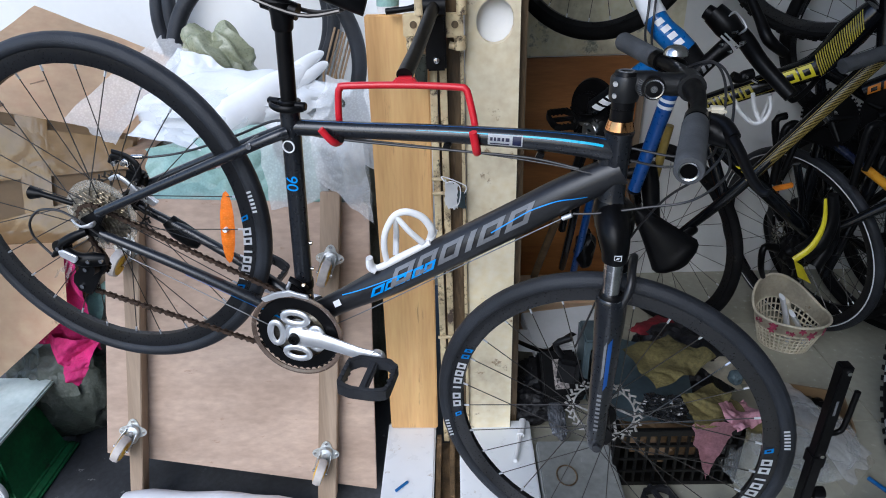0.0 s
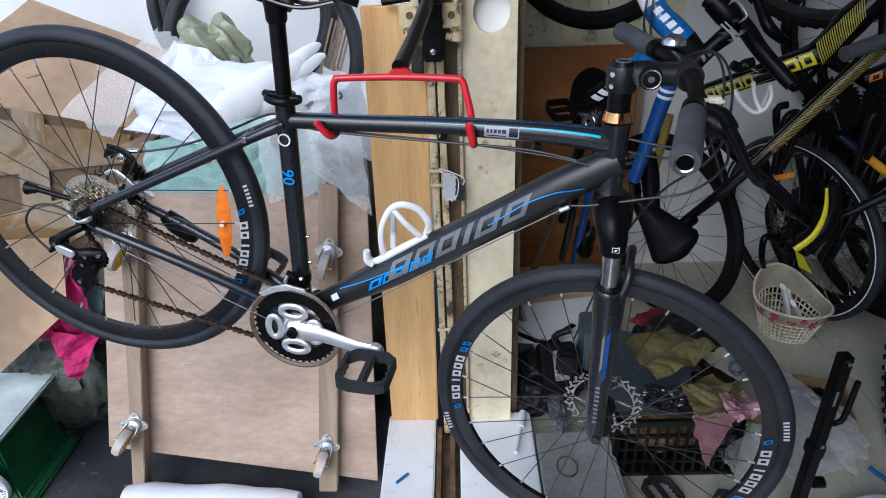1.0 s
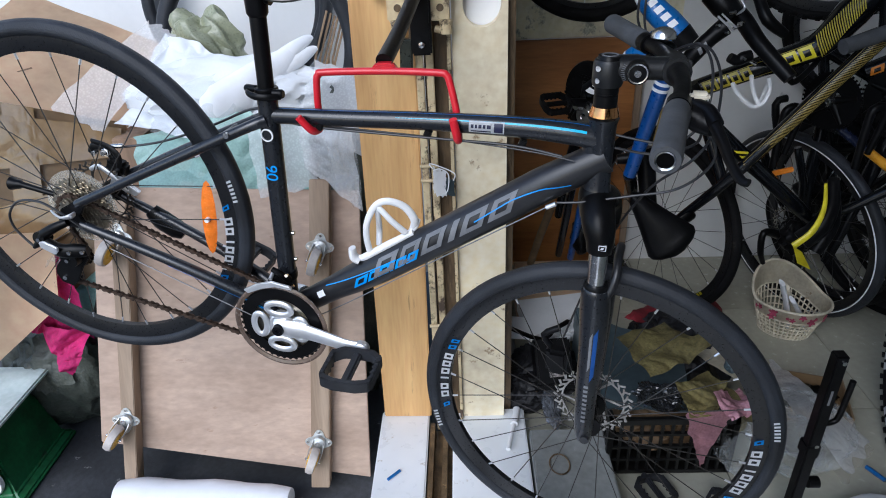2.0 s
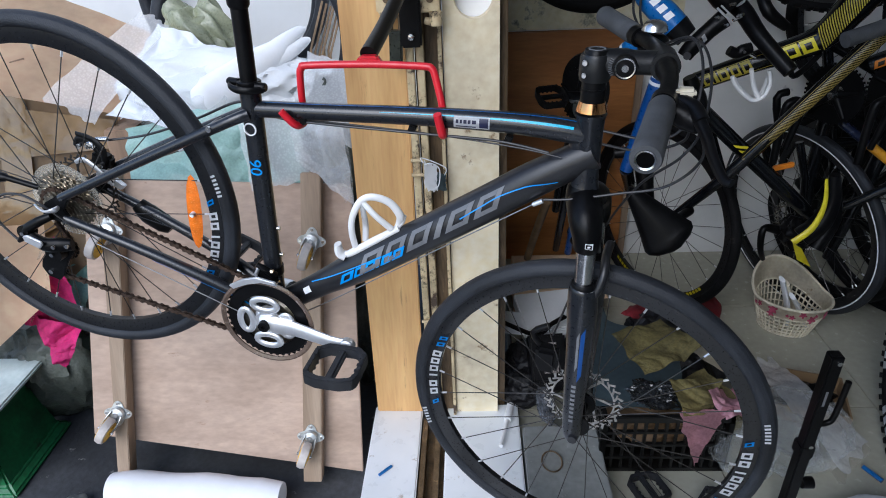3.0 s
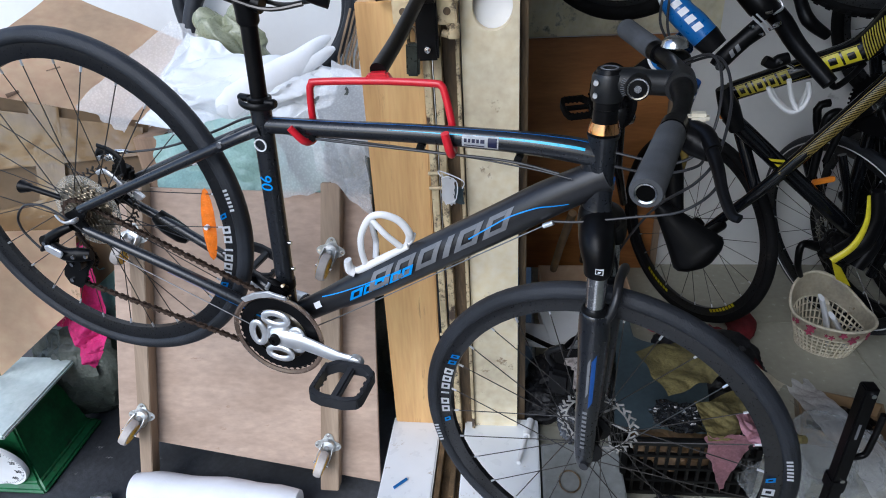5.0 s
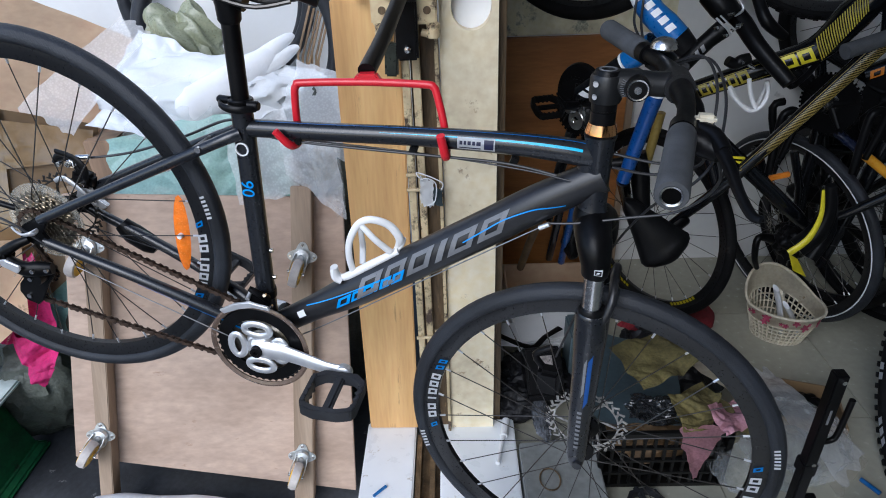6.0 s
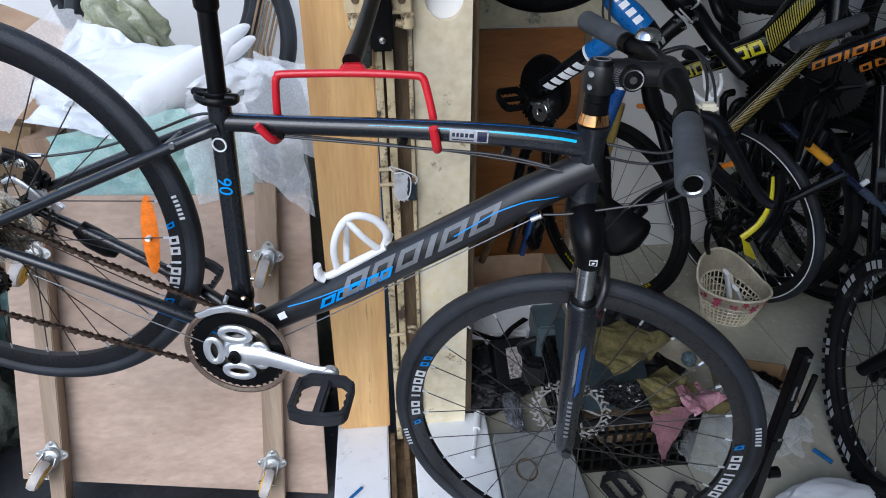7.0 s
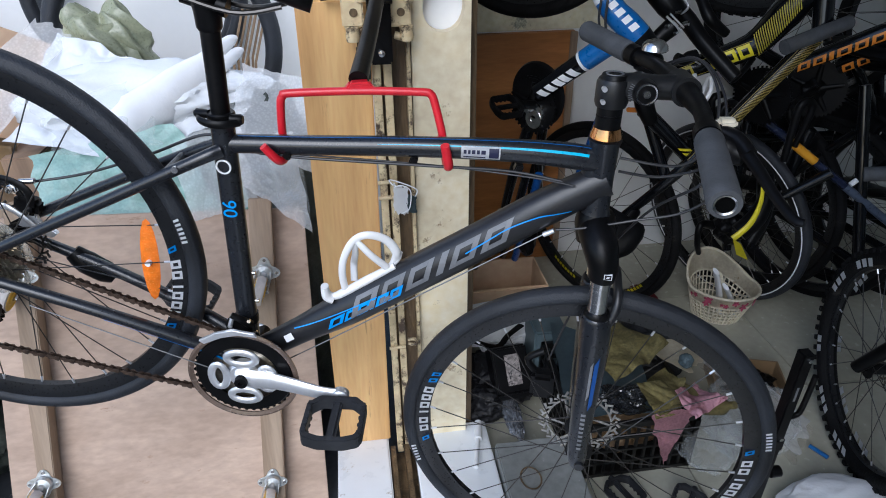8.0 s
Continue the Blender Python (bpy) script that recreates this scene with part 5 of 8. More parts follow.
def crown_mesh():
    bm = bmesh.new()
    sweep(bm, spline([(0.0, 0, -0.058), (0.0, 0, -0.075), (0.008, 0, -0.095)], 4), [0.024, 0.029, 0.034], 20)
    sweep(bm, spline([(0.02, -0.056, -0.143), (0.02, -0.056, -0.125), (0.014, -0.045, -0.10), (0.006, -0.015, -0.085), (0.006, 0.015, -0.085), (0.014, 0.045, -0.10), (0.02, 0.056, -0.125), (0.02, 0.056, -0.143)], 5), [0.0205, 0.0225, 0.027, 0.029, 0.029, 0.027, 0.0225, 0.0205], 18)
    return bm


def pedal(parent, m, s):
    """A black plastic platform pedal, its axle along Y outward on side s."""
    bm = bmesh.new()
    w, l, h = 0.095, 0.092, 0.0105
    rim = [(-0.028, 0.006), (0.028, 0.006), (l / 2, 0.022), (l / 2, 0.080), (0.041, 0.091), (0.020, w + 0.003), (-0.020, w + 0.003), (-0.041, 0.091), (-l / 2, 0.080), (-l / 2, 0.022)]
    rings = [[bm.verts.new((x * sx, 0.052 + (y - 0.052) * sy, z)) for x, y in rim] for sx, sy, z in ((1, 1, -h), (1, 1, h), (0.83, 0.78, h), (0.83, 0.78, -h))]
    for a, b in zip(rings, rings[1:] + rings[:1]):
        for k in range(len(rim)):
            j = (k + 1) % len(rim)
            bm.faces.new((a[k], a[j], b[j], b[k]))
    bmesh.ops.bevel(bm, geom=list(bm.edges), offset=0.0014, segments=2, affect='EDGES')
    box(bm, (-0.007, 0.01, -0.007), (0.007, w - 0.006, 0.007), 0.003)
    for x in (-1, 1):
        for k in range(5):
            for z in (-1, 1):
                box(bm, (x * (l / 2 - 0.0055) - 0.0035, 0.02 + k * 0.014, z * h - 0.002), (x * (l / 2 - 0.0055) + 0.0035, 0.026 + k * 0.014, z * h + 0.002), 0.0008)
    if s < 0:
        bmesh.ops.scale(bm, vec=(1, -1, 1), verts=bm.verts)
        bmesh.ops.reverse_faces(bm, faces=bm.faces)
    sweep(bm, [(0, s * -0.004, 0), (0, s * 0.02, 0)], 0.0075, 12)
    return part("pedal", bm, M_PEDAL, parent, "black plastic platform pedal", m)


main_bike = build_main_bike()


# ---- round the doorway ----
def tilted(px, pz, deg):
    """A turn about the Y direction through (px, pz)."""
    return Matrix.Translation((px, 0, pz)) @ pose(0, 0, 0, 0, deg, 0) @ Matrix.Translation((-px, 0, -pz))


solo("pine_plank", slab((-0.196, 1.42, SILL_Z), (-0.058, 1.445, 1.225), 0.003), M_PINE, "pale pine plank standing on the white threshold", "plank", tilted(-0.12, SILL_Z, 1.0))


def plank_with_hole():
    """A board with an oval opening near its top."""
    out = [(0.037, SILL_Z), (0.156, SILL_Z), (0.160, 1.75), (0.040, 1.75), (0.0395, 1.206)]
    hole = [(0.1045 + 0.041 * math.cos(a), 1.206 + 0.047 * math.sin(a)) for a in (math.pi - 2 * math.pi * k / 28 for k in range(29))]
    return plate(out + hole + [(0.0395, 1.2058)], 1.42, 1.448)


solo("cream_plank", plank_with_hole(), M_CREAM, "tall cream painted plank with an oval opening and brown stains", "plank")
# added white backing, so that the opening reads as bright
solo("bright_backing", slab((0.045, 1.452, 1.12), (0.155, 1.458, 1.32), 0.001), M_PAPER, "white card added behind the oval opening to make it look bright", "card")
solo("brown_door_frame", slab((0.16, 1.455, 0.0), (0.178, 1.50, 2.4), 0.002), M_IRONBROWN, "dark brown door frame strip beside the cream plank", "door frame", kind="structure")
gate = thing("folding_gate", "chipped cream iron gate post with pierced lugs", "gate")
part("upright", slab((-0.040, 1.395, SILL_Z - 0.03), (-0.024, 1.425, 2.3), 0.0015), M_IRON, gate)
part("upright", slab((-0.018, 1.40, SILL_Z - 0.03), (-0.002, 1.43, 2.3), 0.0015), M_IRON, gate)
part("back_channel", slab((-0.024, 1.432, SILL_Z - 0.03), (0.036, 1.47, 2.3), 0.0015), M_IRONBROWN, gate, "dark brown iron channel")
part("edge_strip", slab((0.028, 1.405, SILL_Z), (0.036, 1.43, 2.3), 0.001), M_IRON, gate)
for x, z in ((-0.07, 1.209), (0.016, 1.207)):
    bm = plate([(x - 0.02, z - 0.024), (x + 0.02, z - 0.024), (x + 0.02, z + 0.024), (x - 0.02, z + 0.024)], 1.372, 1.392, 0.003)
    lg = part("lug", bm, M_IRON, gate, "cream pierced iron lug")
    # no hole is cut; a dark disc paints the shade inside it
    part("lug_hole_shade", lathe(bmesh.new(), [(0, -0.001), (0.0075, -0.001), (0.0075, 0.004), (0, 0.004)], 20, closed=False), M_IRONBROWN, lg, m=Matrix.Translation((x + 0.002, 1.371, z + 0.002)))
    part("pipe", tube([(x + 0.016, 1.378, z + 0.02), (x + 0.018, 1.378, z + 0.3), (x + 0.018, 1.378, z + 0.9)], 0.011, 14), M_IRON, gate)
    part("pipe_collar", lathe(bmesh.new(), [(0.0, -0.03), (0.012, -0.03), (0.0135, -0.02), (0.012, -0.012), (0.0135, -0.004), (0.0, 0)], 20, axis="Z", closed=False), M_IRON, gate, m=Matrix.Translation((x + (0.012 if x > 0 else -0.002), 1.378, z - 0.02)))
part("bolt_rod", tube([(0.006, 1.385, 1.166), (0.03, 1.38, 1.163), (0.032, 1.38, 1.185)], 0.0075, 12, 3), M_IRON, gate)
part("latch_eye", tube([(0.004, 1.40, 0.425), (0.02, 1.395, 0.428), (0.026, 1.395, 0.418), (0.018, 1.395, 0.411), (0.004, 1.40, 0.414)], 0.0045, 10, 4), M_IRON, gate)
for z in (0.862, 0.826, 0.41):
    part("hinge_pin", tube([(-0.044, 1.39, z), (-0.004, 1.392, z)], 0.0045, 10), M_IRON, gate)
lock = thing("padlock", "long dark green grey padlock hanging behind the rack arm", "padlock", Matrix.Translation((-0.056, 1.378, 1.121)) @ pose(0, 0, 0, 0, 3, 0))
part("body", slab((-0.0135, -0.01, -0.036), (0.0135, 0.01, 0.03), 0.004), mat("green_grey_lock_case", (0.035, 0.04, 0.032), 0.3, 0.4, 0.2, 20, 120, 0.05), lock)
part("shackle", tube([(-0.008, 0, 0.028), (-0.008, 0, 0.05), (0, 0, 0.06), (0.008, 0, 0.05), (0.008, 0, 0.028)], 0.0035, 10, 4), M_IRONBROWN, lock)

# red bicycle rack
rack = thing("bicycle_rack", "red bicycle rack with rubber hooks on a black arm", "rack")
part("mount_plate", slab((-0.044, 1.358, 1.118), (-0.001, 1.372, 1.29), 0.004), M_BLACK, rack, "black mounting plate")
part("mount_bolt", lathe(bmesh.new(), [(0, -0.008), (0.006, -0.007), (0.008, -0.002), (0.008, 0.002), (0, 0.002)], 18, closed=False), M_STEEL, rack, m=Matrix.Translation((-0.022, 1.355, 1.141)))
part("pivot_head", tube([(-0.045, 1.335, 1.25), (0.0, 1.335, 1.25)], 0.02, 16), M_BLACK, rack)
part("arm", tube([(-0.022, 1.335, 1.252), (-0.03, 1.29, 1.237), (-0.052, 1.19, 1.195), (-0.071, 1.10, 1.166)], [0.013, 0.0125, 0.013, 0.014], 16, 4, flat=1.05, hint=(1, 0, 0)), M_BLACK, rack, "glossy black arm")
part("flange", plate([(-0.098, 1.15), (-0.044, 1.15), (-0.055, 1.1665), (-0.084, 1.1665)], 1.081, 1.10, 0.003), M_RED, rack)
part("frame_rod", tube([(-0.19, 1.10, 1.072), (-0.191, 1.096, 1.095), (-0.187, 1.092, 1.138), (-0.183, 1.0915, 1.149), (-0.172, 1.091, 1.1535), (-0.07, 1.084, 1.1535), (0.02, 1.075, 1.1495), (0.033, 1.073, 1.146), (0.038, 1.071, 1.136), (0.047, 1.064, 1.095), (0.05, 1.059, 1.068)], 0.0062, 12, 5), M_RED, rack, "bent red steel rod")
part("hook", tube([(-0.19, 1.10, 1.075), (-0.188, 1.09, 1.064), (-0.191, 1.07, 1.0605), (-0.198, 1.052, 1.067), (-0.215, 1.045, 1.092)], [0.006, 0.0062, 0.0066, 0.0066, 0.006], 12, 5), M_RED, rack, "red rubber hook")
part("hook", tube([(0.05, 1.058, 1.072), (0.0505, 1.046, 1.056), (0.0505, 1.026, 1.0515), (0.049, 1.006, 1.061), (0.043, 0.998, 1.094)], [0.0064, 0.0068, 0.0072, 0.0072, 0.0068], 12, 5), M_RED, rack, "red rubber hook")

# face mask on the gate
mk = thing("face_mask", "crumpled white and blue face mask hung on the gate", "mask", Matrix.Translation((0.004, 1.375, 0.83)))
part("pad", sheet([(-0.018, 0, -0.035), (0.012, -0.006, -0.035), (0.012, -0.006, 0.03), (-0.018, 0, 0.032)], 0.008, 30, 3, (16, 16), 0.002, 0.15), M_PAPER, mk)
part("blue_side", sheet([(0.008, -0.004, -0.032), (0.03, 0.004, -0.04), (0.03, 0.004, 0.002), (0.008, -0.004, 0.012)], 0.006, 30, 5, (14, 14), 0.002, 0.15), M_DKBLUE, mk)
part("strap", tube([(-0.016, -0.008, 0.03), (0.0, -0.014, 0.036), (0.018, -0.012, 0.02), (0.014, -0.012, -0.02), (-0.004, -0.014, -0.03)], 0.0013, 6, 8), M_PAPER, mk)
part("strap", tube([(-0.018, -0.006, 0.034), (-0.022, 0.01, 0.04), (0.03, 0.0, 0.02), (0.028, 0.002, 0.0)], 0.0013, 6, 8), M_PAPER, mk)
can = thing("spray_can", "small white and green can on the plank top", "can", Matrix.Translation((-0.125, 1.445, 1.23)))
part("body", lathe(bmesh.new(), [(0, 0), (0.022, 0), (0.024, 0.003), (0.024, 0.06), (0.02, 0.066), (0, 0.068)], 24, axis="Z", closed=False), M_WHITE, can)
part("band", lathe(bmesh.new(), [(0.0243, 0.012), (0.0246, 0.012), (0.0246, 0.036), (0.0243, 0.036)], 24, axis="Z"), M_TEAL, can)
solo("black_wrench", tube([(-0.125, 1.40, 1.235), (-0.08, 1.39, 1.24), (-0.055, 1.385, 1.245)], [0.007, 0.006, 0.009], 10, 3), M_BLACK, "short black tool lying on the plank top", "tool")

# ---- plywood dolly ----
dolly_m = Matrix.Translation((-0.92, 1.276, 0.085)) @ pose(0, 0, 0, 0, 0, 3.44) @ pose(0, 0, 0, -17.04, 0, 0)
dolly = thing("furniture_dolly", "home-made plywood dolly with four casters, leaning upright", "dolly", dolly_m)
part("board", plate([(-0.0775, 0.0096), (0.6809, -0.1527), (0.7118, 0.6892), (0.015, 0.7355)], 0.045, 0.06, 0.0015), M_PLY, dolly, "pinkish plywood board")
part("beam", plate([(-0.0064, -0.1036), (0.0279, -0.106), (0.124, 0.7522), (0.0796, 0.7543)], 0.0, 0.045, 0.002), M_BEAM, dolly)
part("beam", plate([(0.5164, -0.1479), (0.5677, -0.1514), (0.6425, 0.7273), (0.5912, 0.7297)], 0.0, 0.045, 0.002), M_BEAM, dolly)
wheel_prof = [(0.006, -0.0145), (0.012, -0.0145), (0.015, -0.0115), (0.025, -0.011), (0.0285, -0.0125), (0.0295, -0.004), (0.0295, 0.004), (0.0285, 0.0125), (0.025, 0.011), (0.015, 0.0115), (0.012, 0.0145), (0.006, 0.0145)]
tyre_prof = [(0.0287, -0.0115), (0.034, -0.010), (0.0365, 0.0), (0.034, 0.010), (0.0287, 0.0115)]


def caster(x, z, turn):
    """A swivel caster on the face of a beam; its wheel hangs down."""
    m = Matrix.Translation((x, 0, z))
    cs = part("caster", plate([((0.031 + 0.007 * math.cos(4 * q)) * math.cos(q), (0.031 + 0.007 * math.cos(4 * q)) * math.sin(q)) for q in (2 * math.pi * k / 32 for k in range(32))], -0.003, 0.0, 0.0006), M_ZINC, dolly, "zinc swivel caster with an amber wheel", m @ pose(0, 0, 0, 0, 8, 0))
    for a in range(4):
        part("screw", tube([(0.030 * math.cos(a * math.pi / 2), -0.0055, 0.030 * math.sin(a * math.pi / 2)), (0.030 * math.cos(a * math.pi / 2), -0.002, 0.030 * math.sin(a * math.pi / 2))], 0.004, 8), M_STEEL, cs)
    part("swivel", lathe(bmesh.new(), [(0.0, -0.022), (0.006, -0.022), (0.008, -0.017), (0.019, -0.015), (0.021, -0.006), (0.0, -0.003)], 24, closed=False), M_ZINC, cs)
    fork_m = pose(0, -0.014, 0, 0, turn, 0)
    for s in (-1, 1):
        part("fork_side", tube([(s * 0.015, 0.0, 0.004), (s * 0.018, -0.012, -0.014), (s * 0.0175, -0.03, -0.034)], [0.011, 0.0085, 0.005], 10, 4, flat=0.25, hint=(1, 0, 0)), M_ZINC, cs, m=fork_m)
    ax = fork_m @ Matrix.Translation((0, -0.03, -0.034))
    part("axle_bolt", tube([(-0.021, 0, 0), (0.021, 0, 0)], 0.004, 10), M_STEEL, cs, m=ax)
    part("hub", lathe(bmesh.new(), wheel_prof, 28, axis="X"), M_CASTER, cs, "amber wheel hub", ax)
    part("tread", lathe(bmesh.new(), tyre_prof, 32, axis="X"), M_CASTERTYRE, cs, "grey wheel tread", ax)


for x, z, a in ((0.0267, 0.0932, 24), (0.55, -0.0066, 14), (0.604, 0.5516, 12), (0.0828, 0.6059, 18)):
    caster(x, z, a)

# ---- yard corner ----
tyres = []
for (x, y, z), r, w, tilt, yaw in (((-0.752, 2.44, 1.105), 0.335, 0.03, 3, 4), ((-0.705, 2.375, 1.13), 0.322, 0.026, 5, -3), ((-0.62, 2.2, 0.989), 0.335, 0.03, 4, 5)):
    t = lathe(bmesh.new(), [(r - w + a, b) for a, b in tyre_profile(w, w, 16)], 72)
    tyres.append(solo("old_tyre", t, M_TYRE, "worn black bicycle tyre leaning against the white wall", "tyre", Matrix.Translation((x, y, z)) @ pose(0, 0, 0, -tilt, 0, yaw), group="tyres on the wall"))
solo("wall_peg", tube([(-0.73, 2.5, 1.392), (-0.73, 2.3, 1.397)], 0.008, 10), M_IRONBROWN, "iron peg in the white wall carrying tyres", "peg")
ct = thing("carton", "brown carton with an opened tan flap, wrapped in glossy tape", "carton")
part("upper_panel", sheet([(-0.914, 1.765, 0.852), (-1.413, 1.605, 1.015), (-1.365, 2.200, 1.190), (-0.814, 2.050, 1.007)], 0.012, 3, 4, (24, 16), 0.006), M_CARD, ct, "tan upper panel with torn spots")
side = [V(*(-0.905, 1.760, 0.877)), V(*(-0.936, 1.620, 0.560)), V(*(-1.447, 1.420, 0.173)), V(*(-1.378, 1.580, 1.050))]
part("taped_side", sheet(side, 0.008, 2.5, 7, (24, 24), 0.008), M_CARDTAPE, ct, "brown side under packing tape")
part("lower_flap", sheet([(-1.077, 1.540, 0.645), (-1.076, 1.460, 0.456), (-1.381, 1.400, 0.221), (-1.332, 1.420, 0.697)], 0.01, 3, 9, (20, 20), 0.006), M_CARD, ct, "pale lower flap")
# the carton's right side, a darker brown than its flap
part("dark_side", slab((-0.93, 1.70, 0.40), (-0.845, 2.0, 0.85), 0.004), M_CARTONDARK, ct)
face = (side[1] - side[0]).cross(side[3] - side[0]).normalized()
face = face if face.y < 0 else -face


def on_side(u, v):
    """A point just over the carton's taped side; u runs down, v along."""
    return side[0] * (1 - u) * (1 - v) + side[1] * u * (1 - v) + side[2] * u * v + side[3] * (1 - u) * v + face * 0.009


for u0, u1, v0, v1, sd in ((0.05, 0.27, 0.02, 0.98, 201), (0.42, 0.66, 0.01, 0.97, 203), (0.0, 0.9, 0.42, 0.56, 205)):
    part("packing_tape", wrap([on_side(u0, v0), on_side(u1, v0), on_side(u1, v1), on_side(u0, v1)], 0.003, 16, sd, 50, 0.004), M_TAPE, ct, "glossy wrinkled brown packing tape")
for (a, b) in (((-1.323, 1.955, 1.088), (-1.307, 2.000, 1.114)), ((-1.211, 1.840, 1.013), (-1.186, 1.870, 1.019)), ((-1.121, 1.830, 0.960), (-1.086, 1.860, 0.962)), ((-1.247, 1.700, 0.985), (-1.230, 1.730, 0.989))):
    part("torn_spot", tube([V(*a) + V(0, -0.016, 0), V(*b) + V(0, -0.016, 0)], [0.006, 0.004], 7, flat=0.3), M_CARTONDARK, ct, "torn dark spot in the card")
# sacks and wrapping on the pile behind the dolly
ts = thing("teal_sack", "pale teal woven plastic sack, full and creased", "sack")
part("body", crumple((-0.60, 1.80, 0.42), (0.34, 0.17, 0.50), 3, 0.2, 4.0, 6, FL_OUT, crisp=0.0006), M_TEAL, ts)
part("draped_flap", wrap([(-0.861, 1.680, 0.865), (-0.504, 1.680, 0.915), (-0.396, 1.575, 0.693), (-0.818, 1.575, 0.701)], 0.07, 5, 5, 110, 0.06, 0.0008, 0.7), M_TEAL, ts, "creased teal flap draped over the front")
part("side_flap", wrap([(-0.526, 1.660, 0.749), (-0.376, 1.660, 0.796), (-0.357, 1.600, 0.663), (-0.508, 1.600, 0.667)], 0.04, 8, 7, 50, 0.08), M_TEAL, ts)
solo("dark_green_sack", crumple((-0.28, 1.72, 0.45), (0.13, 0.12, 0.53), 9, 0.14, 5.0, 5, FL_OUT), M_DARKSACK, "dark green sack standing behind the plank", "sack")
ol = thing("olive_sack", "shiny olive woven sack with a gathered top", "sack")
part("body", crumple((-0.74, 2.06, 0.42), (0.15, 0.11, 0.56), 12, 0.3, 3.0, 6, FL_OUT, fold=(1.8, 1.2, 0.35), crisp=0.0008), M_OLIVE, ol)
part("folded_mouth", draped((-0.728, 2.03, 1.03), (0.108, 0.08, 0.11), 15, 35, 0.4), M_OLIVE, ol, "gathered mouth folded over")
part("loose_flap", wrap([(-0.80, 1.965, 1.06), (-0.69, 1.985, 1.10), (-0.585, 1.95, 0.955), (-0.72, 1.92, 0.935)], 0.06, 5, 17, 80, 0.1, 0.0008, 0.7), M_OLIVE, ol)
fw = thing("foam_wrapping", "heap of crumpled white foam wrapping with rolled ends", "wrapping")
part("crumpled_core", crumple((-0.60, 1.80, 0.945), (0.30, 0.12, 0.095), 21, 0.3, 2.2, 5, crisp=0.004), M_SHEET, fw)
part("puffed_fold", tube([(-0.634, 1.658, 0.947), (-0.596, 1.663, 0.947), (-0.543, 1.686, 0.965), (-0.482, 1.720, 1.001), (-0.433, 1.758, 1.028), (-0.405, 1.785, 1.043)], [0.02, 0.05, 0.055, 0.046, 0.034, 0.024], 18, 5, flat=0.6), M_FOAM, fw, "puffed white foam fold")
part("split_end", tube([(-0.433, 1.768, 1.035), (-0.399, 1.792, 1.058), (-0.373, 1.844, 1.071), (-0.360, 1.863, 1.075)], [0.026, 0.02, 0.014, 0.004], 14, 5, flat=0.6), M_FOAM, fw, "pointed white foam end")
part("split_end", tube([(-0.428, 1.758, 1.016), (-0.385, 1.792, 1.032), (-0.360, 1.834, 1.044), (-0.346, 1.844, 1.048)], [0.026, 0.019, 0.013, 0.004], 14, 5, flat=0.6), M_FOAM, fw, "pointed white foam end")
part("sheet", wrap([(-0.90, 1.76, 0.955), (-0.80, 1.93, 1.075), (-0.56, 1.86, 1.0), (-0.66, 1.66, 0.885)], 0.07, 5, 45, 100, 0.06, 0.001, 0.9), M_SHEET, fw, "creased white foam sheet")
part("sheet", wrap([(-0.916, 1.700, 0.904), (-0.753, 1.840, 1.048), (-0.370, 1.720, 0.931), (-0.576, 1.620, 0.848)], 0.075, 5, 33, 100, 0.05, 0.001, 0.9), M_SHEET, fw, "creased white foam sheet")
part("sheet", wrap([(-0.58, 1.80, 0.92), (-0.49, 1.90, 0.99), (-0.27, 1.86, 0.965), (-0.34, 1.74, 0.85)], 0.045, 4, 43, 70, 0.14, 0.004, 0.5), M_FOAM, fw, "creased white foam sheet")
bubble_sheets = (([(-1.08, 1.72, 0.94), (-0.85, 1.94, 1.125), (-0.77, 1.92, 1.08), (-0.93, 1.68, 0.87)], 0.03, 5, 31),
                 ([(-0.345, 1.800, 1.021), (-0.187, 1.660, 1.025), (-0.189, 1.540, 0.835), (-0.376, 1.580, 0.903)], 0.035, 5, 35),
                 ([(-0.508, 1.600, 0.900), (-0.349, 1.620, 0.951), (-0.320, 1.540, 0.760), (-0.483, 1.540, 0.728)], 0.035, 5, 37),
                 ([(-0.362, 1.560, 0.924), (-0.223, 1.550, 0.931), (-0.200, 1.470, 0.715), (-0.344, 1.510, 0.823)], 0.045, 7, 39))
bubble = thing("bubble_wrap", "crinkled translucent bubble wrap draped on the pile", "wrapping")
for c, amp, fq, sd in bubble_sheets:
    part("wrap_sheet", wrap(c, amp, fq, sd, 110, 0.06, 0.0012, 0.6), M_BUBBLE, bubble)
film_sheets = (([(-0.290, 1.530, 0.939), (-0.208, 1.530, 0.915), (-0.198, 1.450, 0.717), (-0.262, 1.470, 0.788)], 0.03, 15, 47),
               ([(-0.803, 1.660, 0.998), (-0.598, 1.700, 1.028), (-0.516, 1.600, 0.901), (-0.744, 1.600, 0.888)], 0.07, 8, 41))
for c, amp, fq, sd in film_sheets:
    solo("plastic_film", wrap(c, amp, fq, sd, 100, 0.12), M_CLEAR, "crinkled clear plastic film hanging from the pile", "wrapping")
for k in range(7):
    a = V(*(-0.432, 2.180, 0.950)) + V(0.0105 * k, 0.012 * (k % 3), -0.01 * (k % 4))
    solo("cane_strip", tube([V(a.x - 0.09, a.y, FL_OUT), a, a + V(0.045, 0.06, 0.14)], 0.0042, 6, flat=0.5), M_BAMBOO, "thin brown cane strip in a leaning bundle", "cane", group="bundle of cane strips")
ds = thing("dark_sack", "grey green sack slumped on the yard floor", "sack")
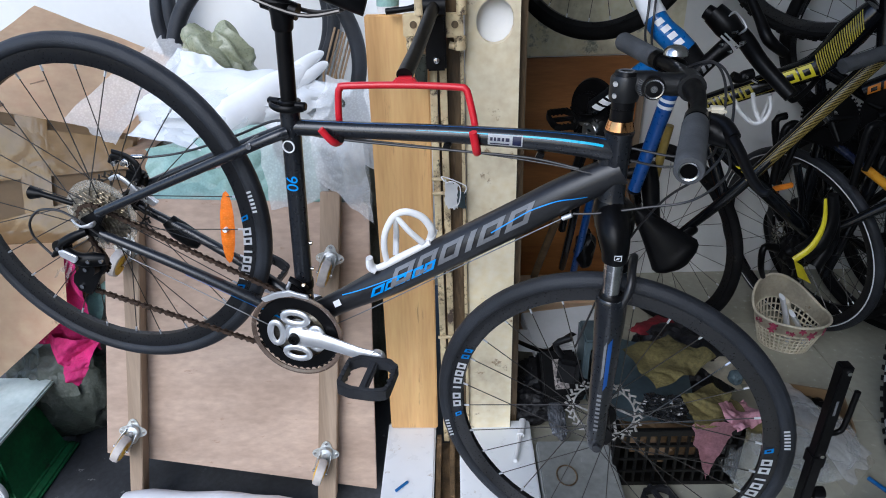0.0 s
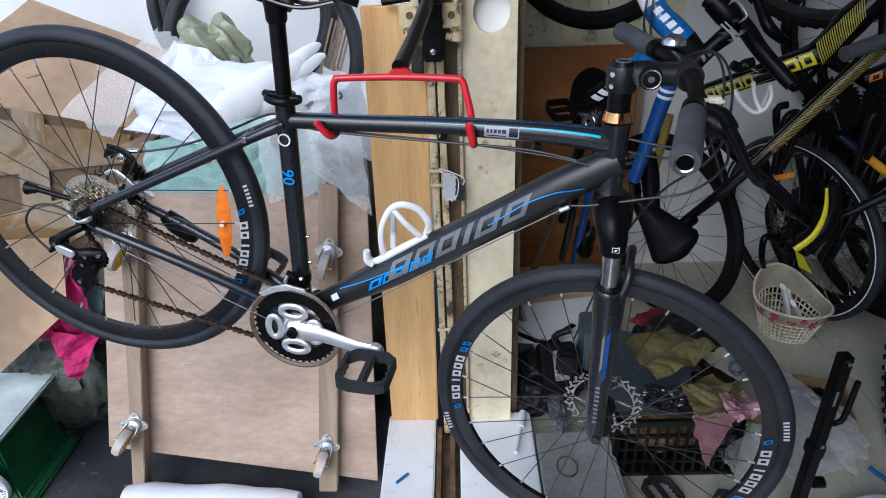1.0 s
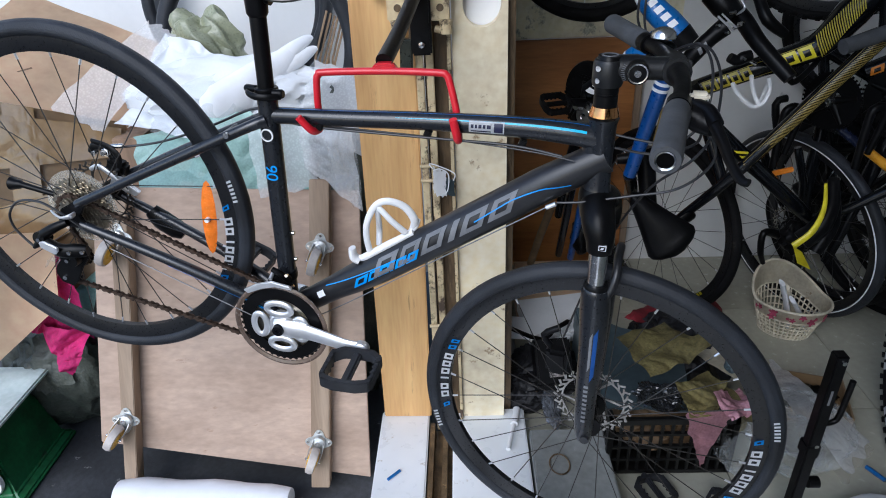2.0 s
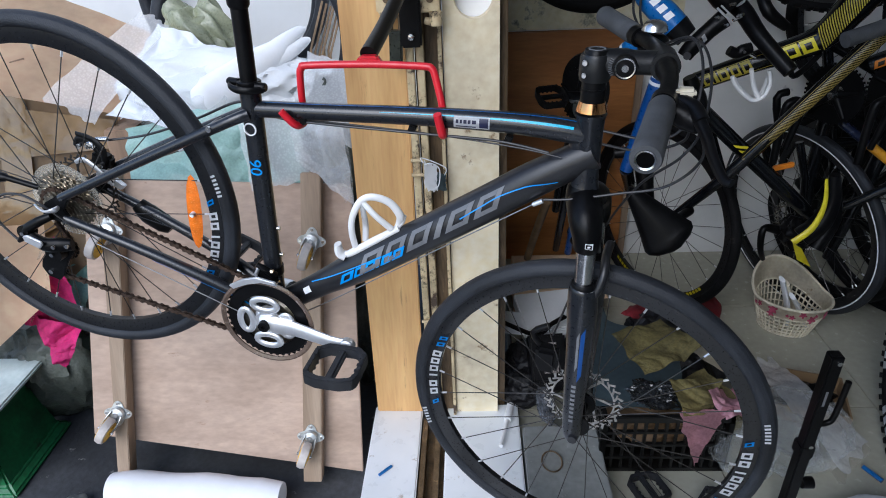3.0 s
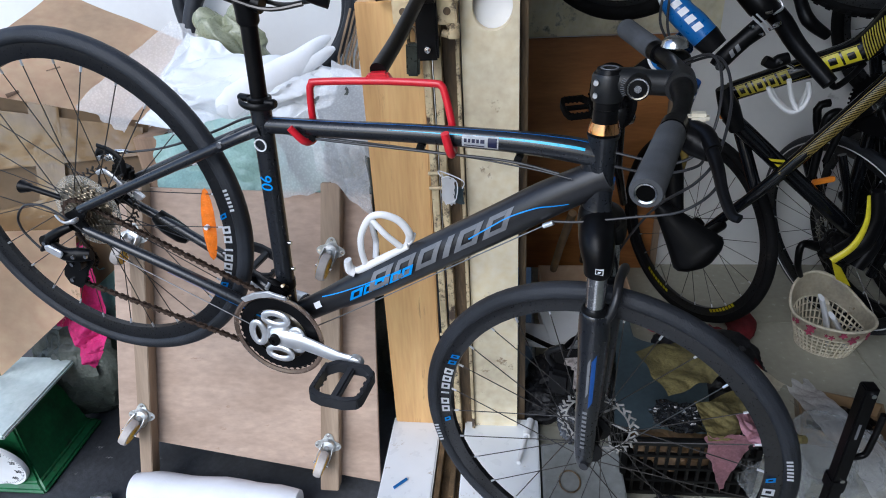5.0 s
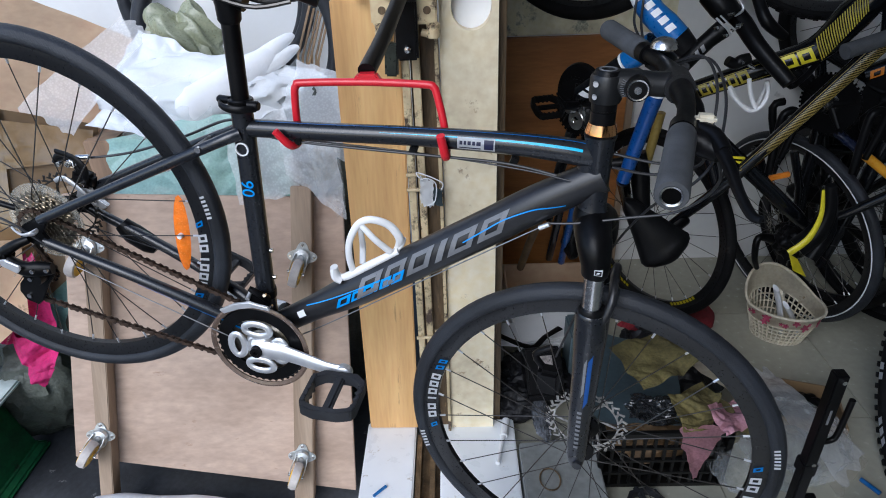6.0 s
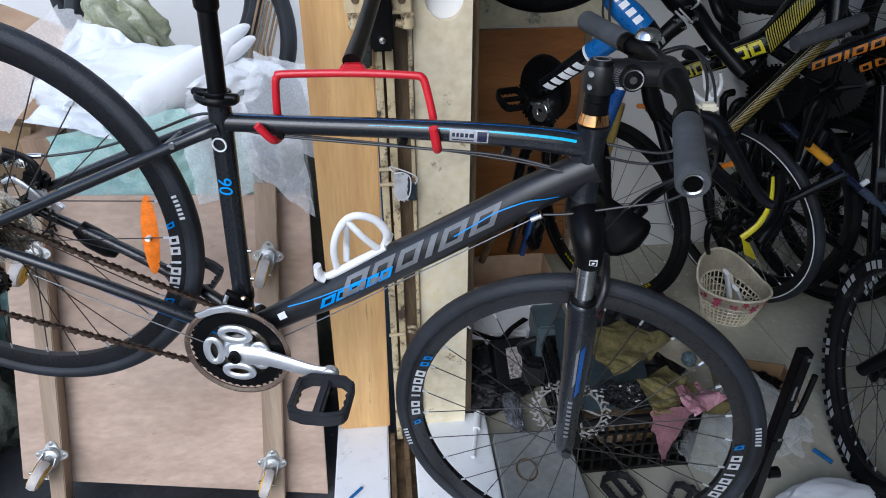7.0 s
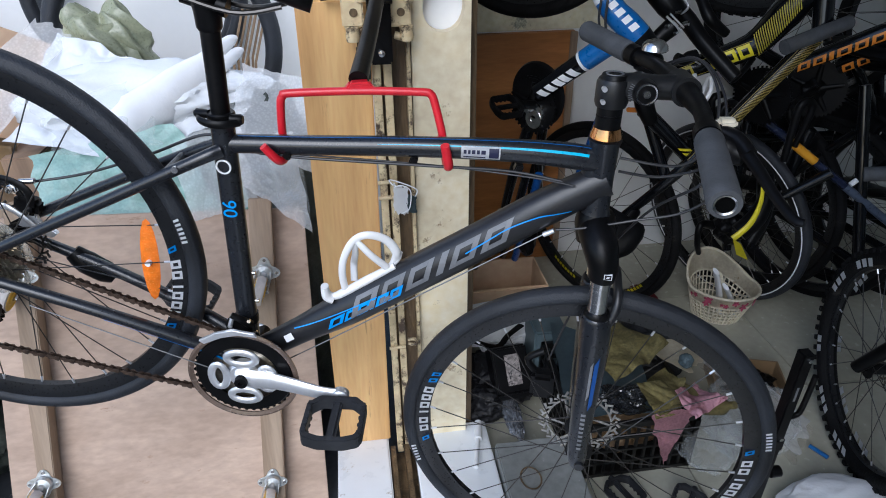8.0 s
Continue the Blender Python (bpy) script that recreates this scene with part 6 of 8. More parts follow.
part("body", crumple((-1.25, 1.63, 0.10), (0.19, 0.13, 0.20), 51, 0.28, 3.0, 5, FL_OUT, fold=(1.3, 1.3, 0.6), crisp=0.001), M_DARKSACK, ds)
part("folded_corner", wrap([(-1.32, 1.55, 0.26), (-1.18, 1.54, 0.27), (-1.16, 1.50, 0.14), (-1.30, 1.50, 0.12)], 0.03, 9, 59, 40, 0.05), M_DARKSACK, ds, "creased corner folded over")
# added sack: fills a patch of black shadow and backs the magenta cloth
ds = thing("dark_sack", "grey green sack added behind the magenta cloth in place of black shadow", "sack")
part("body", crumple((-1.13, 1.78, 0.20), (0.20, 0.14, 0.33), 53, 0.28, 3.0, 5, FL_OUT, fold=(1.3, 1.3, 0.5), crisp=0.001), M_DARKSACK, ds)
part("folded_mouth", wrap([(-1.22, 1.68, 0.50), (-1.05, 1.68, 0.50), (-1.06, 1.64, 0.40), (-1.20, 1.64, 0.40)], 0.03, 9, 57, 40, 0.05), M_DARKSACK, ds, "mouth of the sack folded over")
solo("magenta_cloth", wrap([(-1.102, 1.560, 0.591), (-1.054, 1.560, 0.589), (-1.051, 1.490, 0.307), (-1.210, 1.480, 0.348)], 0.06, 9, 61, 60, 0.06), M_MAGENTA, "creased magenta cloth hanging over the sack", "cloth")
solo("magenta_cloth", wrap([(-1.200, 1.475, 0.372), (-1.036, 1.480, 0.354), (-1.080, 1.460, 0.259), (-1.121, 1.455, 0.204)], 0.06, 10, 63, 50, 0.06), M_MAGENTA, "folded end of the magenta cloth", "cloth")
solo("teal_cloth", sheet([(-1.096, 1.580, 0.495), (-1.021, 1.580, 0.493), (-1.062, 1.550, 0.315), (-1.111, 1.550, 0.336)], 0.02, 14, 65, (20, 24), 0.002, 0.2), M_TEAL, "strip of pale teal cloth under the wheel", "cloth")
solo("plastic_film", sheet([(-1.091, 1.500, 0.579), (-1.049, 1.510, 0.590), (-1.164, 1.480, 0.367), (-1.204, 1.480, 0.388)], 0.03, 16, 67, (24, 30), 0.001, 0.3), M_CLEAR, "clear plastic film beside the magenta cloth", "wrapping")

# green scale
sc = thing("shop_scale", "old green enamel scale with a pale worn pan", "scale", Matrix.Translation((-1.41, 1.38, FL_OUT)))
bm = bmesh.new()
ring = []
for z, hx, hy in ((0.0, 0.17, 0.15), (0.015, 0.17, 0.15), (0.03, 0.145, 0.13), (0.20, 0.125, 0.105), (0.255, 0.10, 0.085)):
    ring.append([bm.verts.new((sx * hx, sy * hy, z)) for sx, sy in ((-1, -1), (1, -1), (1, 1), (-1, 1))])
for a, b in zip(ring, ring[1:]):
    for k in range(4):
        bm.faces.new((a[k], a[(k + 1) % 4], b[(k + 1) % 4], b[k]))
bm.faces.new(ring[0][::-1])
bm.faces.new(ring[-1])
bmesh.ops.bevel(bm, geom=list(bm.edges), offset=0.006, segments=2, affect="EDGES")
part("body", bm, M_GREEN, sc, "green enamel housing")
part("pan", slab((-0.19, -0.19, 0.268), (0.18, 0.145, 0.284), 0.005), M_PAN, sc, "pale scuffed metal pan with green edges")
part("pan_stem", slab((-0.05, -0.05, 0.25), (0.05, 0.05, 0.27), 0.004), M_GREEN, sc)
dial_m = Matrix.Translation((0.045, -0.141, 0.115)) @ pose(0, 0, 0, 8, 0, 0)
dl = part("dial", lathe(bmesh.new(), [(0, -0.006), (0.088, -0.006), (0.094, -0.009), (0.097, -0.004), (0.097, 0.004), (0, 0.004)], 48, closed=False), M_WHITE, sc, "round white dial with black numbers", dial_m)
for k, txt in enumerate(("10", "20", "30", "40")):
    a = radians(52 - 36 * k)
    text_mesh(txt, 0.02, M_BLACK, "dial_number", dl, Matrix.Translation((0.07 * math.cos(a), -0.0068, 0.07 * math.sin(a))) @ pose(0, 0, 0, 90, 0, 0))
bm = bmesh.new()
for k in range(60):
    a = 2 * math.pi * k / 60
    r0 = 0.078 if k % 5 == 0 else 0.083
    box(bm, (r0, -0.0068, -0.0005), (0.0875, -0.006, 0.0005), 0, Matrix.Rotation(a, 4, "Y"))
tagged(part("dial_ticks", bm, M_BLACK, dl), kind="stuff")
# foam roll and bits on the yard floor
roll = [V(-0.935, 1.222, -0.038), V(-0.85, 1.222, -0.036), V(-0.73, 1.215, -0.038), V(-0.61, 1.21, -0.036), V(-0.52, 1.203, -0.04), V(-0.445, 1.20, -0.042)]
solo("foam_roll", sweep(bmesh.new(), spline(roll, 6), [0.047, 0.053, 0.049, 0.053, 0.046, 0.049, 0.040], 20), M_FOAM, "roll of white foam sheet lying on the yard floor", "foam roll")
solo("scrap_bracket", crumple((-1.045, 1.20, -0.07), (0.035, 0.03, 0.02), 71, 0.4, 4, 3), M_ZINC, "small crumpled zinc bracket on the yard floor", "bracket")
solo("blue_clip", tube([(-0.165, 1.185, 0.064), (-0.135, 1.215, 0.064)], 0.004, 8), M_FBLUE, "short blue and white clip on the threshold", "clip")

# ---- workshop floor ----
crate = thing("plastic_crate", "black plastic crate with slatted sides, heaped with rags", "crate", Matrix.Translation((0.425, 1.25, 0)))
part("bottom", slab((0, 0, 0.0), (0.32, 0.34, 0.012), 0.002), M_CRATE, crate)
slat_mesh = {}


def crate_piece(name, lo, hi, parent):
    """One bar of the crate; bars of one size share their mesh."""
    size = tuple(round(h - q, 4) for q, h in zip(lo, hi))
    if size not in slat_mesh:
        b = slab((0, 0, 0), size, 0.001)
        me = bpy.data.meshes.new(name)
        b.to_mesh(me)
        b.free()
        me.materials.append(M_CRATE)
        slat_mesh[size] = me
    ob = new(name, slat_mesh[size])
    ob.parent = parent
    ob.location = lo


for a, b in (((0, 0), (0.32, 0)), ((0, 0.34), (0.32, 0.34)), ((0, 0), (0, 0.34)), ((0.32, 0), (0.32, 0.34))):
    n = 12
    side = part("top_rail", slab((a[0] - 0.007, a[1] - 0.007, 0.185), (b[0] + 0.007, b[1] + 0.007, 0.206), 0.002), M_CRATE, crate)
    for k in range(n + 1):
        x, y = a[0] + (b[0] - a[0]) * k / n, a[1] + (b[1] - a[1]) * k / n
        w = 0.004 if k not in (0, n) else 0.008
        crate_piece("slat", (x - w, y - w, 0.01), (x + w, y + w, 0.186), side)
    for z in (0.012, 0.055, 0.10, 0.145):
        crate_piece("cross_rail", (a[0] - 0.0055, a[1] - 0.0055, z), (b[0] + 0.0055, b[1] + 0.0055, z + 0.009), side)
solo("brown_scrap", crumple((0.585, 1.42, 0.08), (0.14, 0.14, 0.07), 81, 0.3, 5, 4, 0.014), M_BAMBOO, "brown scrap filling the black crate", "scrap")
solo("slate_box", slab((0.40, 1.60, 0.0), (0.50, 1.72, 0.235), 0.006), M_DKBLUE, "slate blue plastic box standing behind the crate", "box")
solo("slate_sheet", sheet([(0.448, 1.622, 0.260), (0.673, 1.495, 0.250), (0.627, 1.263, 0.215), (0.400, 1.280, 0.215)], 0.006, 3, 181, (20, 20), 0.004, 0.02), M_DKBLUE, "slate blue plastic sheet leaning over the crate", "sheet")
solo("black_film", wrap([(0.516, 1.365, 0.240), (0.643, 1.356, 0.245), (0.615, 1.250, 0.226), (0.500, 1.250, 0.240)], 0.04, 14, 183, 60, 0.15), M_BLACKFILM, "shiny crinkled black plastic on the crate", "film")
solo("paint_tin", lathe(bmesh.new(), [(0, 0), (0.03, 0), (0.031, 0.002), (0.031, 0.05), (0.029, 0.053), (0.028, 0.049), (0, 0.049)], 24, axis="Z", closed=False), M_MUSTARD, "small ochre tin among the rags", "tin", Matrix.Translation((0.80, 1.36, 0.07)))
solo("mustard_rag", wrap([(0.472, 1.458, 0.250), (0.627, 1.537, 0.260), (0.712, 1.396, 0.260), (0.533, 1.319, 0.250)], 0.08, 7, 83, 60, 0.035, 0.004, 0.6), M_MUSTARD, "crumpled mustard brown rag on the crate", "rag")
solo("mustard_rag", wrap([(0.572, 1.345, 0.260), (0.719, 1.407, 0.270), (0.770, 1.301, 0.260), (0.617, 1.220, 0.260)], 0.08, 8, 85, 60, 0.035, 0.004, 0.6), M_MUSTARD, "greasy mustard rag on the crate rim", "rag")
solo("mustard_rag", wrap([(0.599, 1.323, 0.270), (0.740, 1.324, 0.270), (0.687, 1.235, 0.231), (0.612, 1.235, 0.214)], 0.06, 9, 87, 50, 0.035, 0.003, 0.7), M_MUSTARD, "mustard rag hanging over the crate", "rag")
solo("pink_rag", wrap([(0.688, 1.293, 0.250), (0.798, 1.346, 0.250), (0.814, 1.259, 0.220), (0.705, 1.210, 0.220)], 0.10, 10, 89, 60, 0.035, 0.002, 0.8), M_PINK, "crumpled pink rag on the crate corner", "rag")
solo("pink_rag", sheet([(0.605, 1.235, 0.227), (0.734, 1.230, 0.243), (0.683, 1.228, 0.120), (0.670, 1.230, 0.035)], 0.012, 16, 91, (24, 30), 0.003, 0.15), M_PINK, "pink rag hanging down to a point", "rag")
solo("red_cloth", wrap([(0.546, 1.657, 0.200), (0.664, 1.769, 0.220), (0.780, 1.699, 0.220), (0.720, 1.564, 0.200)], 0.10, 6, 93, 60, 0.035, 0.003, 0.6), M_REDRAG, "crumpled dark red cloth behind the crate", "cloth")
solo("red_cloth", sheet([(0.700, 1.701, 0.220), (0.789, 1.698, 0.220), (0.830, 1.467, 0.220), (0.795, 1.481, 0.220)], 0.02, 12, 95, (16, 30), 0.003, 0.2), M_REDRAG, "strip of dark red cloth", "cloth")
solo("grey_plastic_sheet", sheet([(0.643, 1.555, 0.240), (0.737, 1.587, 0.250), (0.867, 1.441, 0.220), (0.780, 1.382, 0.220)], 0.012, 8, 97, (16, 36), 0.002, 0.1), M_BASKET, "pale grey plastic sheet lying over the cloth", "sheet")
solo("blue_bag", crumple((0.783, 1.411, 0.240), (0.02, 0.02, 0.022), 99, 0.25, 3, 4), M_DKBLUE, "small crumpled slate blue plastic bag", "bag")
solo("oily_cloth", crumple((0.692, 1.586, 0.140), (0.17, 0.14, 0.13), 101, 0.25, 5, 5, 0.0), M_BLACKCLOTH, "dark heap of oily cloth behind the crate", "cloth")
solo("crinkled_foil", crumple((0.565, 1.314, 0.220), (0.065, 0.035, 0.028), 103, 0.55, 6, 5, crisp=0.0006), M_BLACKFILM, "crinkled shiny dark foil on the crate", "foil")
solo("black_bag", crumple((0.30, 1.62, 0.06), (0.12, 0.11, 0.07), 105, 0.3, 4, 5, 0.0), M_BLACKCLOTH, "black bag with pale printed patches", "bag")
solo("black_bag", crumple((0.235, 1.53, 0.05), (0.09, 0.07, 0.06), 107, 0.3, 4, 5, 0.0), M_BLACKCLOTH, "slack black bag beside the threshold", "bag")
bx = thing("black_box", "black box with a worn pale picture on its front", "box", Matrix.Translation((0.314, 1.532, 0.165)) @ pose(0, 0, 0, -38, 0, 6))
part("body", slab((-0.055, 0.0, -0.07), (0.055, 0.07, 0.07), 0.006), M_BLACK, bx)
part("picture", slab((-0.018, -0.0025, -0.045), (0.026, 0.001, 0.045), 0.001), mat("worn_grey_print", (0.34, 0.3, 0.28), 0.5, 0, 0.4, 40, 120, 0.1, spots=((0.02, 0.02, 0.02), 40, 0.7)), bx, "worn pale picture")
part("lip", slab((-0.058, -0.012, -0.082), (0.058, 0.02, -0.066), 0.004), M_BLACK, bx)
solo("crinkled_foil", crumple((0.296, 1.439, 0.080), (0.026, 0.085, 0.026), 109, 0.35, 4, 5, crisp=0.0006), mat("silver_foil", (0.2, 0.21, 0.23), 0.12, 0.5, 0.2, 30, 90, 0.6), "crinkled clear plastic on the black bags", "foil")
solo("white_carton", slab((-0.13, -0.09, 0), (0.13, 0.09, 0.05), 0.004), M_PAPER, "white paper packet lying on the bags", "packet", Matrix.Translation((0.37, 1.79, 0.12)) @ pose(0, 0, 0, 8, 0, 10))
solo("white_carton", slab((-0.12, -0.04, 0), (0.12, 0.04, 0.03), 0.003), M_PAPER, "flat white packet under the black strap", "packet", Matrix.Translation((0.27, 1.73, 0.13)) @ pose(0, 0, 0, 8, 4, -4))
solo("black_strap", tube([(0.180, 1.683, 0.190), (0.280, 1.613, 0.190), (0.329, 1.649, 0.200), (0.382, 1.693, 0.200)], [0.010, 0.011, 0.010, 0.012], 8, 4, flat=0.25, hint=(0, 0, 1)), M_BLACK, "black strap with a buckle on the packets", "strap")
cb = thing("carton", "open low brown cardboard box on the floor", "box", Matrix.Translation((0.40, 2.08, 0)))
for lo, hi in (((-0.16, -0.1, 0), (0.16, -0.094, 0.14)), ((-0.16, 0.094, 0), (0.16, 0.1, 0.14)), ((-0.16, -0.094, 0), (-0.154, 0.094, 0.14)), ((0.154, -0.094, 0), (0.16, 0.094, 0.14))):
    part("side", slab(lo, hi, 0.001), M_CARD, cb)
part("flap", slab((-0.16, -0.19, 0.13), (0.16, -0.1, 0.135), 0.001), M_CARD, cb)
part("base", slab((-0.154, -0.094, 0), (0.154, 0.094, 0.006), 0.001), M_CARD, cb)
gs = solo("grey_slab", slab((0.222, 0.95, 0.0), (0.425, 1.335, 0.088), 0.004), M_GREYSTONE, "grey stone slab lying beside the threshold", "slab")
solo("wire_ring", sweep(bmesh.new(), [V(*(0.288, 1.205, 0.090)) + V(0.026 * math.cos(a), 0.034 * math.sin(a), 0.002) for a in (2 * math.pi * k / 28 for k in range(28))], 0.0022, 8, closed=True), M_IRONBROWN, "rusty wire ring on the grey slab", "ring")
br = thing("white_brush", "white plastic tube with a wider cap, lying", "tube")
part("handle", tube([(0.159, 1.276, 0.072), (0.182, 1.372, 0.075)], 0.0065, 12), M_WHITE, br)
part("head", tube([(0.182, 1.368, 0.076), (0.194, 1.426, 0.078)], 0.011, 12), M_WHITE, br)
bar = thing("stand_post", "black square steel post with a short side lever", "stand", Matrix.Translation((0.822, 1.072, 0)))
part("post", slab((-0.0135, -0.0135, 0.0), (0.0135, 0.0135, 0.55), 0.003), M_BLACK, bar)
part("foot_plate", slab((-0.03, -0.03, 0.0), (0.03, 0.03, 0.008), 0.002), M_BLACK, bar)
part("lever", tube([(0.012, 0, 0.355), (0.032, 0, 0.36), (0.041, 0, 0.38), (0.045, 0, 0.475)], 0.0065, 12, 3), M_BLACK, bar)
part("collar", slab((-0.0165, -0.0165, 0.262), (0.0165, 0.02, 0.30), 0.004), M_BLACK, bar)
for z in (0.535, 0.30):
    part("bolt", tube([(0.004, -0.0165, z), (0.004, -0.0125, z)], 0.005, 10), M_STEEL, bar)
part("knob", tube([(0.02, 0, 0.17), (0.045, 0, 0.17)], 0.014, 14), M_BLACK, bar)
part("mark", slab((-0.003, -0.0142, 0.42), (0.002, -0.0134, 0.46), 0), M_DECALGREY, bar)
cb2 = thing("carton", "low brown carton tray full of black parts", "box", Matrix.Translation((1.075, 1.505, 0)) @ pose(0, 0, 0, 0, 0, -18))
for lo, hi in (((-0.11, -0.09, 0), (0.11, -0.084, 0.055)), ((-0.11, 0.084, 0), (0.11, 0.09, 0.055)), ((-0.11, -0.084, 0), (-0.104, 0.084, 0.055)), ((0.104, -0.084, 0), (0.11, 0.084, 0.055)), ((-0.104, -0.084, 0), (0.104, 0.084, 0.006))):
    part("side", slab(lo, hi, 0.001), M_CARDTAPE, cb2)
# one lump made up for the unidentified black parts in the tray
solo("black_parts_lump", crumple((1.075, 1.505, 0.03), (0.085, 0.062, 0.022), 111, 0.4, 5, 4), M_BLACK, "black parts lying in the carton", "brake unit")
for c, s, sd in (((1.0, 1.37, 0.055), (0.12, 0.13, 0.055), 113), ((0.93, 1.32, 0.05), (0.09, 0.12, 0.055), 115), ((0.80, 1.27, 0.08), (0.08, 0.09, 0.09), 117)):
    solo("plastic_bag", crumple(c, s, sd, 0.4, 3, 5, 0.0, crisp=0.0006), M_CLEAR, "crumpled clear plastic bag on the tiles", "bag")
solo("plastic_sleeve", wrap([(0.955, 1.606, 0.070), (1.030, 1.640, 0.070), (1.153, 1.308, 0.050), (1.040, 1.204, 0.050)], 0.03, 7, 141, 80, 0.06, 0.001, 0.8), M_BUBBLE, "long crinkled clear plastic sleeve across the tiles", "sleeve")
solo("plastic_sleeve", wrap([(0.965, 1.595, 0.030), (1.043, 1.634, 0.030), (1.166, 1.304, 0.012), (1.036, 1.204, 0.012)], 0.02, 7, 143, 60, 0.06, 0.001, 0.8), M_SHIELD, "milky underside of the clear plastic sleeve", "sleeve")
solo("white_foam_bag", crumple((1.06, 1.03, 0.04), (0.19, 0.10, 0.047), 119, 0.25, 2.0, 5, 0.0, crisp=0.01), M_FOAM, "white foam packing lying on the tiles", "foam")
solo("bottle", lathe(bmesh.new(), [(0, 0), (0.022, 0), (0.024, 0.01), (0.024, 0.06), (0.01, 0.08), (0.01, 0.1), (0, 0.1)], 20, axis="Z", closed=False), M_MUSTARD, "small amber bottle among plastic bags", "bottle", Matrix.Translation((0.80, 1.31, 0.16)) @ pose(0, 0, 0, 50, 0, 30))
solo("blue_clip", tube([(1.116, 1.248, 0.020), (1.140, 1.201, 0.020)], 0.006, 8), M_FBLUE, "short blue clip on the tiles", "clip")
for (x, y), rz, ry in (((0.535, 1.19), 20, 8), ((0.70, 1.13), -40, 12)):
    pl = thing("pedal", "black plastic platform pedal lying on the tiles", "pedal", Matrix.Translation((x, y, 0.02)) @ pose(0, 0, 0, 0, ry, rz))
    pedal(pl, Matrix.Translation((0, 0.04, 0)), -1)
solo("dark_shoe", crumple((0.94, 1.98, 0.03), (0.05, 0.09, 0.035), 125, 0.15, 3, 4, 0.0), M_REDRAG, "dark brown shoe on the tiles", "shoe")


# ivory basket
bk = thing("basket", "ivory plastic basket with a flower print band", "basket", Matrix.Translation((1.185, 1.895, 0)) @ pose(0, 0, 0, 0, 0, -28))


def rim_point(a, t):
    """On the basket's wall: a is the angle, t runs from the floor (0) to the rim (1); the back is higher."""
    back = max(0.0, math.sin(a - radians(38)))
    h = 0.135 + 0.09 * back ** 1.5
    rx, ry = 0.082 + 0.045 * t, 0.065 + 0.04 * t
    return V(rx * math.cos(a), ry * math.sin(a), h * t)


bm = bmesh.new()
N = 40
for k in range(N):
    a = 2 * math.pi * k / N
    sweep(bm, [rim_point(a, t) for t in (0, 0.35, 0.62)], 0.0028, 6)
for t in (0.02, 0.14, 0.26, 0.38, 0.5, 0.62):
    sweep(bm, [rim_point(2 * math.pi * k / 48, t) for k in range(48)], 0.0028, 6, closed=True)
part("lattice", bm, M_BASKET, bk, "ivory lattice wall")
bm = bmesh.new()
rows = [[bm.verts.new(rim_point(2 * math.pi * k / 48, t)) for k in range(48)] for t in (0.6, 0.75, 0.9, 1.0)]
for a, b in zip(rows, rows[1:]):
    for k in range(48):
        bm.faces.new((a[k], a[(k + 1) % 48], b[(k + 1) % 48], b[k]))
bmesh.ops.solidify(bm, geom=list(bm.faces), thickness=0.003)
part("rim_band", bm, M_BASKET, bk, "solid ivory rim band")
part("rim_lip", sweep(bmesh.new(), [rim_point(2 * math.pi * k / 48, 1.0) for k in range(48)], 0.005, 8, closed=True), M_BASKET, bk)
part("base", lathe(bmesh.new(), [(0, 0.002), (0.08, 0.002), (0.08, 0.006), (0, 0.006)], 32, axis="Z", closed=False), M_BASKET, bk, m=Matrix.Diagonal((1, 0.78, 1, 1)))
for k in range(11):
    a = radians(215 + k * 13 + 5 * math.sin(k * 3.7))
    p = rim_point(a, 0.80 + 0.09 * math.sin(k * 2.4))
    size = 0.007 + 0.0035 * (k * 5 % 4)
    bm = plate([(size * (0.72 + 0.28 * math.cos(5 * q)) * math.cos(q + k), size * (0.72 + 0.28 * math.cos(5 * q)) * math.sin(q + k)) for q in (2 * math.pi * j / 25 for j in range(25))], -0.001, 0.001)
    part("flower", bm, M_FLOWER, bk, "wine red flower print", m=Matrix.Translation(p + V(math.cos(a), math.sin(a), 0) * 0.003) @ pose(0, 0, 0, 0, 0, math.degrees(a) + 90))
for k, (x, y, z, l, ang) in enumerate(((0.0, 0.005, 0.06, 0.235, 20), (0.03, 0.015, 0.07, 0.225, 24), (0.05, -0.01, 0.06, 0.20, 30))):
    solo("plastic_sleeve", tube([(0, 0, 0), (0.004, 0, l * 0.5), (-0.004, 0, l)], [0.016, 0.02, 0.018], 12, 3, flat=0.4, hint=(1, 0, 0)), M_PAPER if k != 1 else M_BASKET, "flattened white plastic sleeve leaning in the basket", "sleeve", Matrix.Translation((1.195 + x, 1.88 + y, 0.012)) @ pose(0, 0, 0, ang * 0.5, -ang, 0))
panel = thing("wood_board", "brown wooden panel leaning on the back wall", "board")
part("sheet", slab((0.155, WALL_Y - 0.03, 0), (0.72, WALL_Y - 0.005, 0.937), 0.002), M_PANEL, panel)
part("edge_batten", slab((0.70, WALL_Y - 0.045, 0), (0.725, WALL_Y - 0.031, 0.937), 0.002), M_BEAM, panel)
solo("stained_wall_patch", slab((0.13, WALL_Y - 0.004, 0.94), (0.85, WALL_Y + 0.001, 1.6), 0), M_STAINED, "mouldy stained strip of wall above the panel", "wall", kind="structure")


# ---- bicycles parked and hung in the workshop ----
def wheel_pose(c, yaw, lean=0.0):
    return Matrix.Translation(c) @ pose(0, 0, 0, lean, 0, -yaw)


